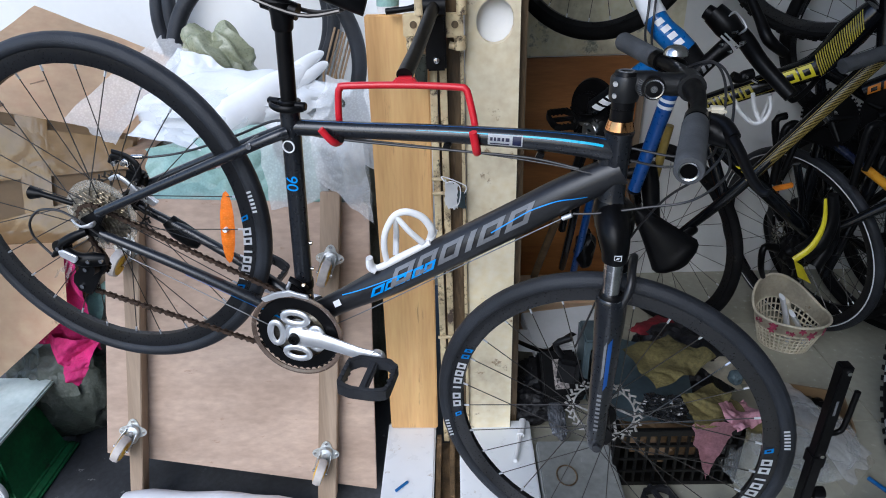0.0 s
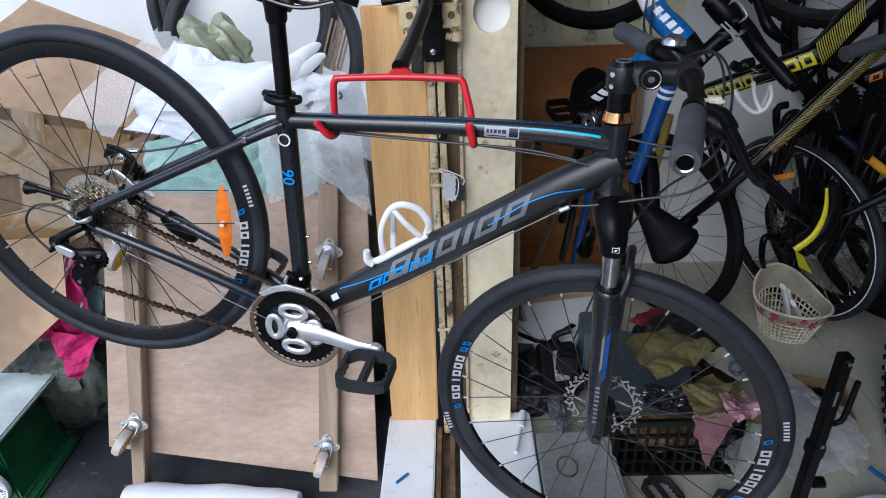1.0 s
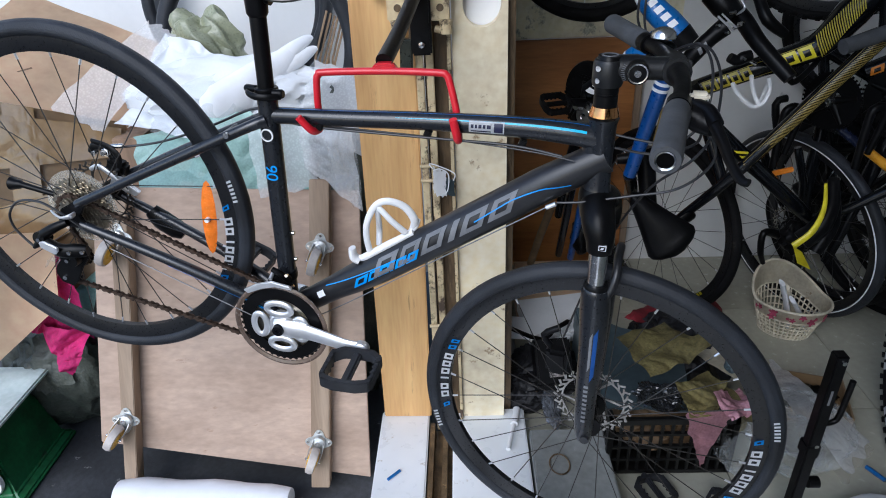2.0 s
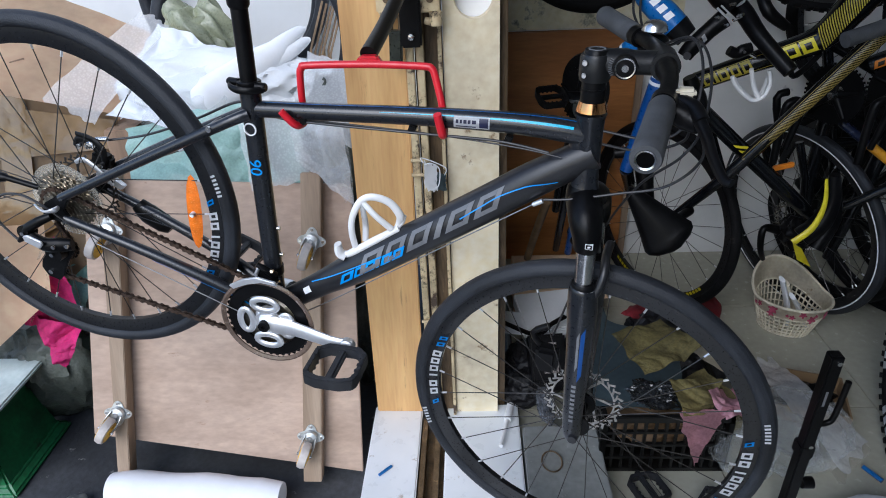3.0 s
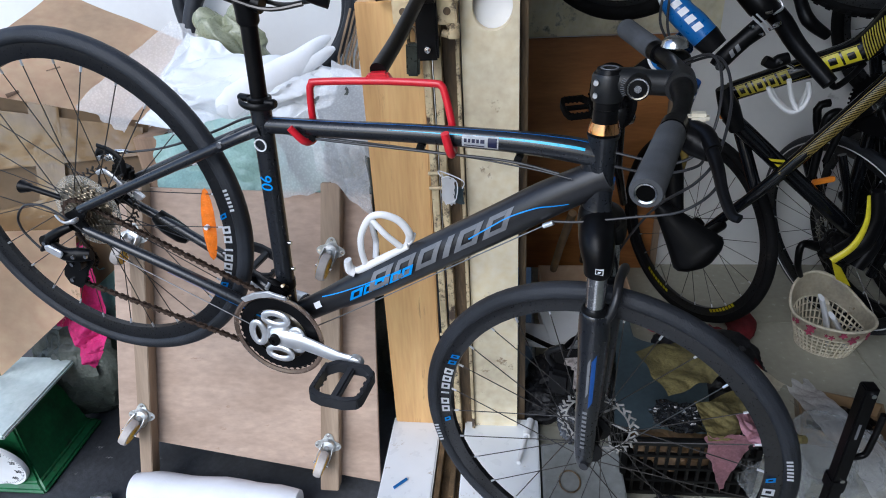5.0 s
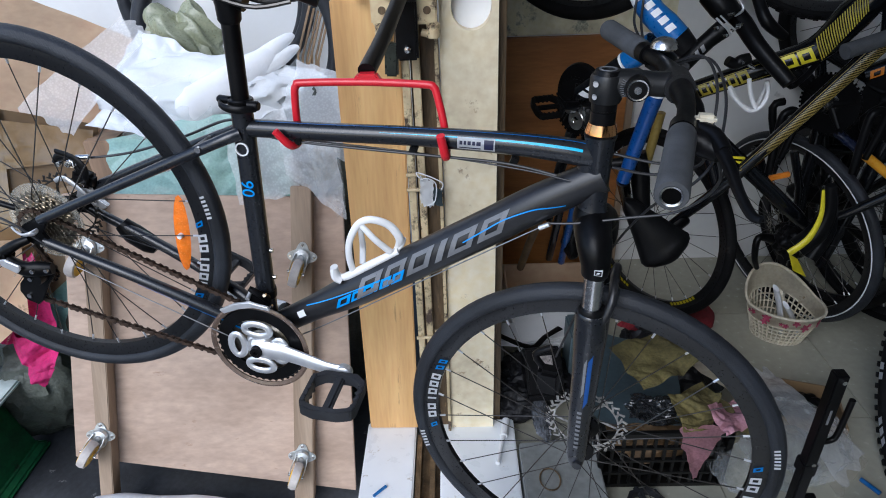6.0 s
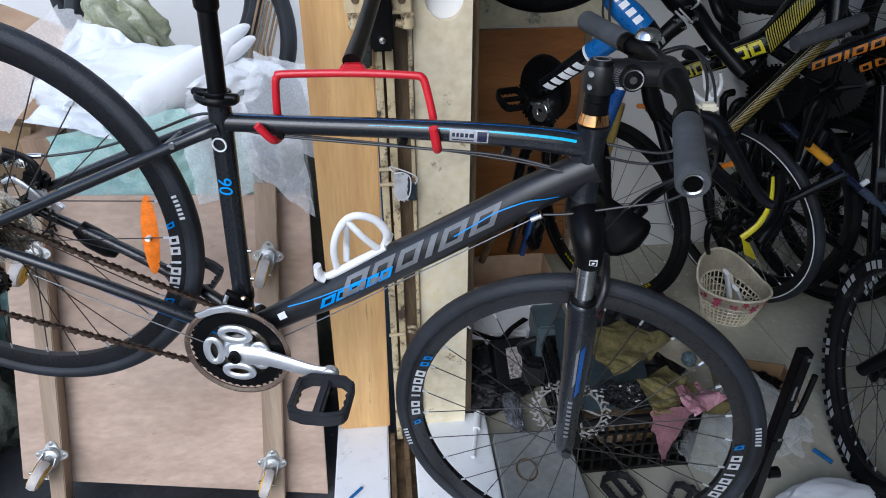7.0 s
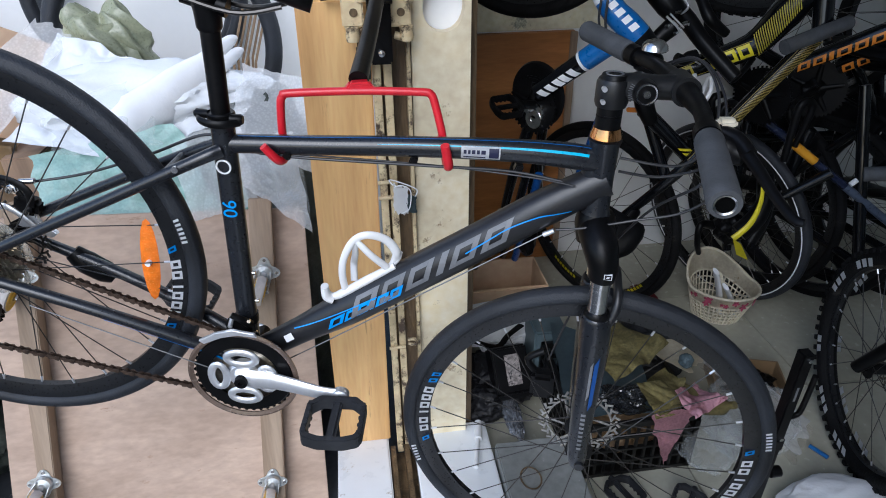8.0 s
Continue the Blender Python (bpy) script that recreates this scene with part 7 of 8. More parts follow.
def letter_bars(parent, a, b, r, s, w, g0, g1, material, label, skew=0.06, name="lettering"):
    """Plain bars on a tube from a to b, starting at each s with the width w."""
    bm = bmesh.new()
    for q in s:
        tube_patch(bm, a, b, r[0], r[1], q, q + w, g0, g1, skew, 0.0015)
    return part(name, bm, material, parent, label)


def chainring(parent, m, r, label="", name="crankset"):
    """A toothed ring on five arms."""
    bm = bmesh.new()
    n = int(r * 2 * math.pi / 0.0127)
    lathe(bm, [(r * 0.35, -0.0015), (r - 0.002, -0.0015), (r - 0.002, 0.0015), (r * 0.35, 0.0015)], 48)
    for k in range(n):
        box(bm, (r - 0.003, -0.001, -0.0032), (r + 0.004, 0.001, 0.0032), 0, Matrix.Rotation(2 * math.pi * k / n, 4, "Y"))
    ring = part(name, bm, M_BLACK, parent, label, m)
    for k in range(5):
        a = 2 * math.pi * k / 5 + 0.3
        part("spider_arm", tube([(0.01 * math.cos(a), -0.004, 0.01 * math.sin(a)), ((r - 0.012) * math.cos(a), -0.003, (r - 0.012) * math.sin(a))], [0.011, 0.006], 8, flat=0.5), M_BLACK, ring)
    part("bracket_shell", lathe(bmesh.new(), [(0.0, -0.03), (0.012, -0.03), (0.016, -0.02), (0.018, 0.05), (0.0, 0.05)], 16, closed=False), M_STEEL, ring)
    return ring


M_GOLD = mat("dull_yellow_decal", (0.4, 0.33, 0.03), 0.4, 0, 0.1, 20, 100, 0.0)
# black and yellow bicycle, upside down
yb = thing("bicycle", "black and yellow bicycle hung upside down in the workshop", "bicycle")
A, B, C = V(*(0.725, 1.840, 0.895)), V(*(0.996, 1.770, 1.015)), V(*(1.081, 1.700, 1.170))
part("down_tube", tube([A, A.lerp(B, 0.5), B, B.lerp(C, 0.6), C], [0.026, 0.028, 0.034, 0.042, 0.03], 16, 4), M_FRAME, yb, "black down tube with yellow bars and stripes")
for q, wide, paint in ((0.077, 0.076, M_GOLD), (0.172, 0.028, M_GOLD), (0.214, 0.079, M_GOLD), (0.312, 0.073, M_GOLD), (0.403, 0.081, M_GOLD), (0.634, 0.086, M_YELLOW), (0.738, 0.118, M_YELLOW), (0.873, 0.112, M_YELLOW)):
    bm = bmesh.new()
    tube_box(bm, A, B, (0.027, 0.034), q, wide, -24, 38, -0.02, 0.0015, HOLLOW if wide > 0.045 else ((0, 1, 0, 1),))
    part("lettering", bm, paint, yb, "hollow yellow box" if paint is M_YELLOW else "dull yellow box")
bm = bmesh.new()
for q in (-26, 41):
    tube_patch(bm, A, B, 0.027, 0.034, 0.05, 1.0, q, q + 3, 0, 0.0015, 10)
part("edge_lines", bm, M_GOLD, yb, "thin yellow edge lines")
bm = bmesh.new()
for k in range(22):
    tube_patch(bm, B, C, 0.036, 0.042, 0.0 + k * 0.036, 0.017 + k * 0.036, -22 + k * 1.5, 62, 0.16, 0.003)
part("stripe_fan", bm, M_GOLD, yb, "fan of thin yellow stripes")
D, E1, E2 = V(*(1.102, 1.660, 1.066)), V(*(0.823, 1.720, 0.674)), V(*(0.718, 1.800, 0.502))
part("top_tube", tube([D, D.lerp(E1, 0.5), E1, E2], [0.022, 0.019, 0.0165, 0.013], 14, 4), M_FRAME, yb, "black top tube with yellow pinstripes")
bm = bmesh.new()
for g in (-22, 52):
    tube_patch(bm, D, E1, 0.022, 0.0165, 0.02, 0.9, g, g + 5, 0, 0.0025, 10)
for k in range(96):
    tube_patch(bm, D, E1, 0.022, 0.0165, 0.03 + k * 0.009, 0.0345 + k * 0.009, -14, 44, 0.02, 0.003, 1)
part("pinstripe_pattern", bm, mat("dull_gold_decal", (0.26, 0.19, 0.045), 0.4, 0, 0.1, 20, 100, 0.0), yb, "fine dull gold pinstripes")
part("seat_tube", tube([A, V(*(0.816, 1.760, 0.636))], 0.017, 12), M_FRAME, yb)
part("head_tube", tube([C + V(0.02, 0, 0.06), D + V(0.01, 0, -0.02)], 0.024, 14), M_FRAME, yb)
sd = part("saddle", saddle_mesh(), M_BLACK, yb, "black saddle, upside down", Matrix.Translation((0.612, 1.69, 0.552)) @ Matrix(((-0.62, 0.74, -0.25), (0.3, -0.07, -0.95), (0.72, 0.67, 0.18))).to_4x4() @ Matrix.Diagonal((0.82, 0.98, 1.3, 1)))
part("seat_post", tube([E2 + V(0.03, -0.02, 0.02), V(0.67, 1.68, 0.54)], 0.014, 12), M_BLACK, yb)
cgp = [(0.784, 1.740, 0.935), (0.802, 1.740, 0.906), (0.846, 1.740, 0.870), (0.876, 1.740, 0.879), (0.887, 1.740, 0.913), (0.877, 1.740, 0.948)]
cgm = part("bottle_cage", tube(cgp, 0.006, 10, 6), M_WHITE, yb, "white plastic bottle cage")
part("brace", tube([(0.830, 1.740, 0.953), (0.850, 1.750, 0.904), (0.866, 1.740, 0.873)], 0.006, 8, 4), M_WHITE, cgm)
part("loop", tube([(0.811, 1.800, 0.919), (0.845, 1.800, 0.874), (0.890, 1.800, 0.854), (0.908, 1.800, 0.926)], 0.006, 8, 4), M_WHITE, cgm)
wheel(yb, "wheel", wheel_pose((1.16, 2.05, 1.375), 20, 6), spokes=24, knobs=60, label="black wheel with knobbly tyre", tyre=M_TYRE_OLD)
crk = chainring(yb, wheel_pose(V(*(1.128, 1.860, 0.841)), 58), 0.085, "black toothed chainring")
part("crank_arm", tube([(0, -0.02, 0), (-0.08, -0.03, -0.06), (-0.125, -0.035, -0.10)], [0.014, 0.011, 0.012], 10), M_BLACK, crk)
part("stem", tube([(0.638, 1.700, 1.001), (0.653, 1.700, 1.023), (0.691, 1.700, 1.063), (0.722, 1.700, 1.090)], [0.019, 0.0215, 0.0205, 0.024], 18, 4), M_BLACK, yb, "glossy black stem")
sa, sb = V(*(0.645, 1.700, 1.009)), V(*(0.712, 1.700, 1.081))
letter_bars(yb, sa, sb, (0.0215, 0.0215), (0.25, 0.42), 0.1, -5, 35, M_DECALGREY, "two pale bars on the stem", 0.05)
part("stem_cap", tube([V(*(0.641, 1.684, 1.006)), V(*(0.636, 1.672, 1.008))], [0.010, 0.009], 16), M_PEDAL, yb)
part("clamp_edge", tube([(0.695, 1.685, 1.118), (0.713, 1.678, 1.102), (0.738, 1.682, 1.082)], 0.0028, 8, 4), M_ALLOY, yb, "bright clamp edge")
part("clamp_edge", tube([(0.705, 1.688, 1.123), (0.726, 1.680, 1.104), (0.745, 1.684, 1.089)], 0.0022, 8, 4), M_ALLOY, yb, "bright clamp edge")
for q in ((0.692, 1.676, 1.097), (0.717, 1.676, 1.079), (0.744, 1.676, 1.098)):
    part("stem_bolt", tube([V(*q), V(*q) + V(0.004, -0.008, 0.002)], 0.0036, 10), M_STEEL, yb)
part("shift_clamp", tube([(0.747, 1.700, 1.013), (0.768, 1.700, 1.004), (0.783, 1.700, 1.011), (0.802, 1.700, 1.017)], [0.012, 0.014, 0.016, 0.014], 12, 4), M_BLACK, yb)
part("shift_clamp_bolt", tube([(0.777, 1.682, 1.014), (0.778, 1.676, 1.012)], 0.0038, 10), M_STEEL, yb)
part("stem_head", tube([(0.711, 1.800, 1.159), (0.743, 1.780, 1.128), (0.766, 1.770, 1.104)], [0.03, 0.034, 0.028], 16, 3), M_BLACK, yb, "black stem head with steel bolts")
for q in ((0.744, 1.735, 1.116), (0.769, 1.735, 1.090), (0.704, 1.700, 1.092)):
    part("stem_bolt", tube([V(*q), V(*q) + V(0.008, -0.012, 0.004)], 0.0042, 10), M_STEEL, yb)
part("clamp_band", tube([(0.736, 1.760, 1.152), (0.758, 1.770, 1.161), (0.788, 1.760, 1.125), (0.766, 1.750, 1.110)], 0.0035, 8, 4), M_ALLOY, yb, "bright clamp edge")
part("handlebar", tube([(0.711, 1.850, 1.156), (0.785, 1.780, 1.102), (0.815, 1.700, 1.046), (0.873, 1.620, 0.975)], [0.02, 0.024, 0.021, 0.018], 14, 4), M_BLACK, yb, "black handlebar")
part("stem_bolt", tube([(0.759, 1.740, 1.076), (0.784, 1.740, 1.085)], 0.004, 8), M_STEEL, yb)
part("stem_bolt", tube([(0.801, 1.700, 1.002), (0.818, 1.700, 0.993)], 0.004, 8), M_STEEL, yb)
part("brake_hood", tube([(0.896, 1.740, 1.057), (0.844, 1.740, 1.095), (0.830, 1.780, 1.140), (0.816, 1.820, 1.185)], [0.012, 0.016, 0.014, 0.012], 12, 4), M_BLACK, yb)
part("brake_lever", tube([(1.017, 1.780, 0.978), (0.983, 1.760, 0.950), (0.942, 1.740, 0.931), (0.925, 1.740, 0.959)], 0.008, 10, 4), M_BLACK, yb)
part("post_clamp", tube([(0.572, 1.76, 0.752), (0.585, 1.75, 0.69), (0.592, 1.735, 0.63), (0.60, 1.72, 0.58)], [0.024, 0.027, 0.024, 0.02], 14, 4), M_BLACK, yb, "black seat clamp")
part("post_clamp", tube([(0.50, 1.76, 0.72), (0.545, 1.755, 0.725), (0.585, 1.75, 0.735)], [0.014, 0.018, 0.016], 12, 3), M_BLACK, yb)
part("handlebar_grip", tube([(0.971, 1.600, 1.050), (1.081, 1.620, 1.078), (1.160, 1.640, 1.095)], [0.0185, 0.018, 0.017], 16), M_GRIP, yb, "dark rubber grip")

# blue and white bicycle
bb = thing("bicycle", "blue, white and black bicycle hung behind the handlebar", "bicycle")
H0, H1, H2 = V(*(0.442, 1.580, 1.258)), V(*(0.485, 1.530, 1.175)), V(*(0.545, 1.500, 1.116))
part("head_tube", tube([H0, H1, H1.lerp(H2, 0.6), H2], [0.022, 0.027, 0.029, 0.028], 18, 4), M_FBLUE, bb, "thick blue head tube with white bars")
part("white_collar", tube([H0, H0.lerp(H1, 0.85)], [0.0235, 0.0275], 18), M_DECALWHITE, bb, "white painted collar")
letter_bars(bb, H1, H2, (0.0285, 0.029), (-0.1, 0.14, 0.38, 0.62), 0.16, -16, 20, M_DECALWHITE, "row of white bars", 0.03)
part("black_boot", tube([H2, H2 + (H2 - H1).normalized() * 0.035], [0.029, 0.024], 16), M_BLACK, bb)
for o in (0.0, 0.014):
    part("cable", tube([H0 + V(0.02 + o, -0.04, 0.0), H1 + V(-0.035 + o, -0.03, 0.03), V(*(0.451, 1.500, 1.146)) + V(o, 0, 0), V(*(0.480, 1.500, 1.095))], 0.0028, 8, 6), M_CABLE, bb)
G0, G1 = V(*(0.536, 1.620, 1.079)), V(*(0.400, 1.740, 0.928))
part("down_tube", tube([G0, G0.lerp(G1, 0.5), G1], [0.027, 0.025, 0.024], 16), M_FRAME, bb, "black down tube with pale bars")
part("blue_sleeve", tube([G0, G0.lerp(G1, 0.34)], [0.0275, 0.0268], 16), M_FBLUE, bb, "blue painted sleeve")
part("white_band", tube([G0.lerp(G1, 0.345), G0.lerp(G1, 0.375)], 0.0268, 16), M_DECALWHITE, bb)
letter_bars(bb, G0, G1, (0.027, 0.024), (0.42, 0.53, 0.62, 0.73, 0.84), 0.075, -22, 34, M_DECALWHITE, "row of pale bars", 0.05)
F0, F1 = V(*(0.564, 1.620, 0.991)), V(*(0.519, 1.680, 0.704))
# same paint as the head tube, with its weaker light put into the colour
part("seat_tube", tube([F0, F1], [0.021, 0.018], 14), M_DEEPBLUE_SHADED, bb, "blue tube with white bands")
for q in (0.04, 0.10):
    part("white_band", tube([F0.lerp(F1, q), F0.lerp(F1, q + 0.028)], 0.0216, 14), M_DECALWHITE, bb)
part("gold_tube", tube([(0.629, 1.780, 0.858), (0.605, 1.800, 0.634)], 0.013, 12), mat("dull_ochre_paint", (0.3, 0.21, 0.05), 0.35, 0, 0.1, 12, 100, 0.05), bb, "ochre tube behind the blue one")
cr = chainring(bb, wheel_pose(V(*(0.393, 1.760, 0.887)), 55), 0.075, "black toothed chainring")
part("chain_guard", lathe(bmesh.new(), [(0.0, -0.004), (0.07, -0.006), (0.084, -0.012), (0.088, -0.004), (0.08, 0.004), (0.0, 0.006)], 40, closed=False), M_BLACK, bb, "black chain guard disc", wheel_pose(V(0.41, 1.765, 0.915), 55))
part("silver_cup", lathe(bmesh.new(), [(0.014, -0.03), (0.027, -0.03), (0.03, -0.022), (0.03, -0.008), (0.014, -0.008)], 24), M_STEEL, bb, "bright bearing cup", wheel_pose(V(0.415, 1.755, 0.872), 55))
part("lower_stay", tube([(0.40, 1.77, 0.86), (0.375, 1.85, 0.66), (0.37, 1.95, 0.45)], [0.018, 0.016, 0.013], 12), M_FRAME, bb)
part("lower_stay", tube([(0.43, 1.77, 0.86), (0.45, 1.86, 0.68), (0.5, 1.98, 0.5)], [0.016, 0.014, 0.012], 12), M_FRAME, bb)
part("arm", tube([(0.393, 1.745, 0.893), (0.35, 1.715, 0.906)], [0.013, 0.01], 10), M_BLACK, bb)
part("bracket_shell", lathe(bmesh.new(), [(0.01, -0.04), (0.026, -0.04), (0.026, 0.04), (0.01, 0.04)], 20), M_STEEL, bb, m=wheel_pose(V(*(0.422, 1.760, 0.857)), 55))
pm = pedal(bb, Matrix.Translation((0.352, 1.72, 0.905)) @ pose(0, 0, 0, 0, 20, -75) @ Matrix.Scale(0.86, 4), -1)
pm.data.materials.clear()
pm.data.materials.append(M_BLACK)
bw = wheel(bb, "wheel", wheel_pose((0.76, 2.10, 0.345), 60, 0), spokes=24, label="black wheel with yellow bars on the rim", tyre=M_TYRE_OLD, r_out=0.345)
for a0 in (236, 300):
    for i in range(8):
        rim_bars(bw, [(a0 + 3.0 * i, 2.2)], 0.292, 0.303, -0.0122, M_YELLOW, "yellow bar on the rim", 0.5)
part("fork", tube([F1, V(*(0.623, 1.900, 0.481)), (0.74, 2.06, 0.35)], [0.018, 0.015, 0.012], 12, 3), M_FRAME, bb)
part("stay", tube([(0.412, 1.720, 0.700), (0.412, 1.820, 0.484), (0.420, 1.950, 0.285)], 0.012, 10), M_DEEPBLUE_SHADED, bb)
part("stay", tube([(0.375, 1.720, 0.70), (0.372, 1.820, 0.49), (0.378, 1.950, 0.30)], 0.012, 10), M_FRAME, bb)
part("gear_unit", crumple(V(*(0.442, 1.900, 0.401)), (0.035, 0.05, 0.07), 131, 0.4, 4, 3), M_BLACK, bb, "black derailleur")
part("frame_stay", tube([(0.316, 1.750, 0.579), (0.293, 1.850, 0.410), (0.281, 1.950, 0.265)], 0.0125, 10), M_BAMBOO, bb)

# bicycle with the white-banded wheel
wb = thing("bicycle", "black bicycle with a white-banded wheel and yellow mudguard", "bicycle")
wc = wheel(wb, "wheel", wheel_pose((1.222, 2.051, 0.338), 68.7, 9.6), spokes=28, label="wheel with a thin white band", stripe=M_DECALWHITE)
part("rear_brake_disc", rotor_mesh(0.075), M_STEEL, wb, "steel brake disc", wheel_pose((1.20, 2.04, 0.34), 68.7, 9.6))
a, b = V(0.705, 1.750, 0.859), V(1.104, 1.780, 0.498)
part("fork_leg", tube([a, a.lerp(b, 0.5), b, V(1.222, 2.02, 0.338)], [0.021, 0.022, 0.021, 0.013], 14, 3), M_FRAME, wb, "black tube with yellow slashes")
for q in ((0.30, 0.345), (0.70, 0.735, 0.77)):
    letter_bars(wb, a, b, (0.021, 0.021), q, 0.024, -20, 45, M_YELLOW, "yellow slashes", 0.07)
part("fork_crown", tube([(0.673, 1.740, 0.937), (0.699, 1.740, 0.882), (0.727, 1.740, 0.827)], [0.017, 0.026, 0.02], 14, 4), M_BLACK, wb, "black fork crown")
part("fork_leg", tube([V(1.10, 2.16, 0.60), V(1.16, 2.14, 0.46), V(1.235, 2.09, 0.338)], [0.016, 0.017, 0.013], 12, 3), M_FRAME, wb)
part("derailleur", tube([(1.065, 1.860, 0.406), (1.011, 1.840, 0.422), (1.014, 1.840, 0.354), (1.041, 1.860, 0.299)], [0.016, 0.011, 0.01, 0.008], 10, 4), M_BLACK, wb)
part("hub_unit", crumple(V(*(1.118, 1.840, 0.415)), (0.05, 0.06, 0.06), 133, 0.4, 4, 4), M_BLACK, wb, "black hub gear")
part("orange_reflector", slab((-0.022, -0.005, -0.007), (0.022, 0.005, 0.007), 0.003), M_FORANGE, wb, "orange pedal reflector", Matrix.Translation((0.753, 1.909, 0.804)) @ pose(0, 0, 0, 0, -4, -30))
part("orange_reflector", slab((-0.03, -0.006, -0.008), (0.03, 0.006, 0.008), 0.003), M_FORANGE, wb, "orange pedal reflector", Matrix.Translation(V(*(1.004, 1.800, 0.650))) @ pose(0, 0, 0, 0, -12, 0))
fp = [V(*(1.055, 1.660, 0.669)), V(*(1.069, 1.660, 0.592)), V(*(1.054, 1.660, 0.520)), V(*(1.010, 1.660, 0.473))]
md = part("mudguard", tube([p + V(0.036, 0.03, 0.0) for p in fp], [0.014, 0.022, 0.03, 0.03], 12, 5), M_BLACK, wb, "black mudguard with yellow edge")
part("yellow_edge", tube(fp, [0.004, 0.007, 0.010, 0.011], 10, 6, flat=0.7), M_YELLOW, md, "bright yellow edge")
part("yellow_tip", sheet([fp[3], V(*(1.034, 1.650, 0.459)), V(*(1.080, 1.660, 0.390)), V(*(1.035, 1.660, 0.415))], 0.002, 8, 3, (6, 6), 0.004), M_YELLOW, md)
part("guard_body", tube([(1.112, 1.720, 0.418), (1.149, 1.740, 0.505), (1.145, 1.780, 0.619)], [0.022, 0.026, 0.02], 12, 4), M_BLACK, md)
part("chain_stay", tube([(1.133, 1.800, 0.495), (1.204, 1.760, 0.542), (1.304, 1.700, 0.649)], [0.013, 0.014, 0.016], 10), M_FRAME, wb)
part("seat_stay", tube([(1.097, 1.920, 0.678), (1.130, 1.900, 0.569), (1.225, 2.02, 0.35)], 0.012, 10), M_FRAME, wb)
part("crank_arm", tube([(0.997, 1.860, 0.739), (0.970, 1.860, 0.836), (0.999, 1.860, 0.853)], 0.011, 10, 3), M_BLACK, wb)

# knobbly-tyred bicycle with orange and blue frame
kb = thing("bicycle", "dark bicycle with a knobbly tyre, orange and navy frame", "bicycle")
kw = wheel(kb, "wheel", wheel_pose((1.199, 1.217, 0.322), 105, 1.4), spokes=28, knobs=62, r_out=0.312, label="wheel with knobbly tyre and white bars", rim=M_RIM, w=0.027, tyre=M_TYRE_OLD)
for a0 in (150, 120, 200, 232, 262, 20):
    for side in (-1, 1):
        for i in range(3 if a0 != 200 else 2):
            rim_bars(kw, [(a0 + 6 * i, 4.2)], 0.262, 0.284, side * 0.0282, M_DECALWHITE, "white bar on the rim", 0.8)
part("disc", rotor_mesh(0.08), M_STEEL, kb, "steel brake disc", wheel_pose((1.199, 1.217, 0.322), 105) @ Matrix.Translation((0, 0.04, 0)))
for s in (-1, 1):
    n = V(math.sin(radians(105)), math.cos(radians(105)), 0) * 0.06 * s
    part("fork_leg", tube([V(1.199, 1.217, 0.322) + n, V(1.234, 1.13, 0.50) + n, V(1.284, 1.0, 0.76) + n], [0.016, 0.02, 0.018], 12), M_BLACK, kb)
part("fork_crown", tube([(1.234, 0.99, 0.77), (1.334, 1.02, 0.77)], 0.022, 12), M_BLACK, kb)
a, b = V(*(1.187, 1.920, 0.751)), V(*(1.620, 1.700, 0.419))
part("down_tube", tube([a, b], [0.0135, 0.012], 14), mat("navy_frame_paint", (0.012, 0.018, 0.05), 0.25, 0.1, 0.1, 8, 100, 0.02, coat=0.4), kb, "navy tube with an orange band")
part("orange_band", tube([a.lerp(b, 0.205), a.lerp(b, 0.385)], 0.0137, 14), mat("amber_band_paint", (0.72, 0.33, 0.02), 0.3, 0, 0.06, 8, 100, 0.02), kb, "amber painted band")
part("silver_band", tube([a.lerp(b, 0.60), a.lerp(b, 0.93)], [0.0131, 0.0125], 14), mat("steel_blue_paint", (0.12, 0.15, 0.22), 0.3, 0.5, 0.1, 8, 100, 0.02), kb, "steel blue glossy stretch")
a, b = V(*(1.198, 1.850, 0.928)), V(*(1.407, 1.700, 1.080))
part("top_tube", tube([a, b], [0.021, 0.026], 14), M_FRAME, kb, "black tube with orange bars")
for q, wide in ((0.02, 0.11), (0.155, 0.11), (0.29, 0.04), (0.355, 0.12), (0.50, 0.11), (0.635, 0.12), (0.78, 0.11)):
    bm = bmesh.new()
    tube_box(bm, a, b, (0.021, 0.026), q, wide, -25, 35, 0.03, 0.0015, HOLLOW if wide > 0.05 else ((0, 1, 0, 1),))
    part("lettering", bm, M_FORANGE, kb, "slanted orange box")
a, b = V(*(1.428, 1.950, 0.891)), V(*(1.550, 1.800, 1.026))
part("side_tube", tube([a, b], [0.024, 0.028], 14), M_FRAME, kb)
for q in (0.04, 0.22, 0.42, 0.62):
    bm = bmesh.new()
    tube_box(bm, a, b, (0.024, 0.028), q, 0.14, -25, 35, 0.03, 0.0015, HOLLOW)
    part("lettering", bm, M_FORANGE, kb, "slanted orange box")
ck = chainring(kb, wheel_pose(V(*(1.395, 1.980, 0.813)), 40), 0.092, "large black toothed chainring")
part("chain_plate", crumple(V(*(1.406, 1.990, 0.800)), (0.05, 0.03, 0.05), 137, 0.3, 4, 3), M_BLACK, kb)
part("crank_arm", tube([(1.365, 1.940, 0.821), (1.263, 1.900, 0.780), (1.290, 1.880, 0.721)], 0.012, 10, 3), M_BLACK, kb)
part("handlebar_grip", tube([(1.268, 1.550, 0.713), (1.342, 1.500, 0.732)], 0.02, 14), M_GRIP, kb, "dark grip with a white mark")
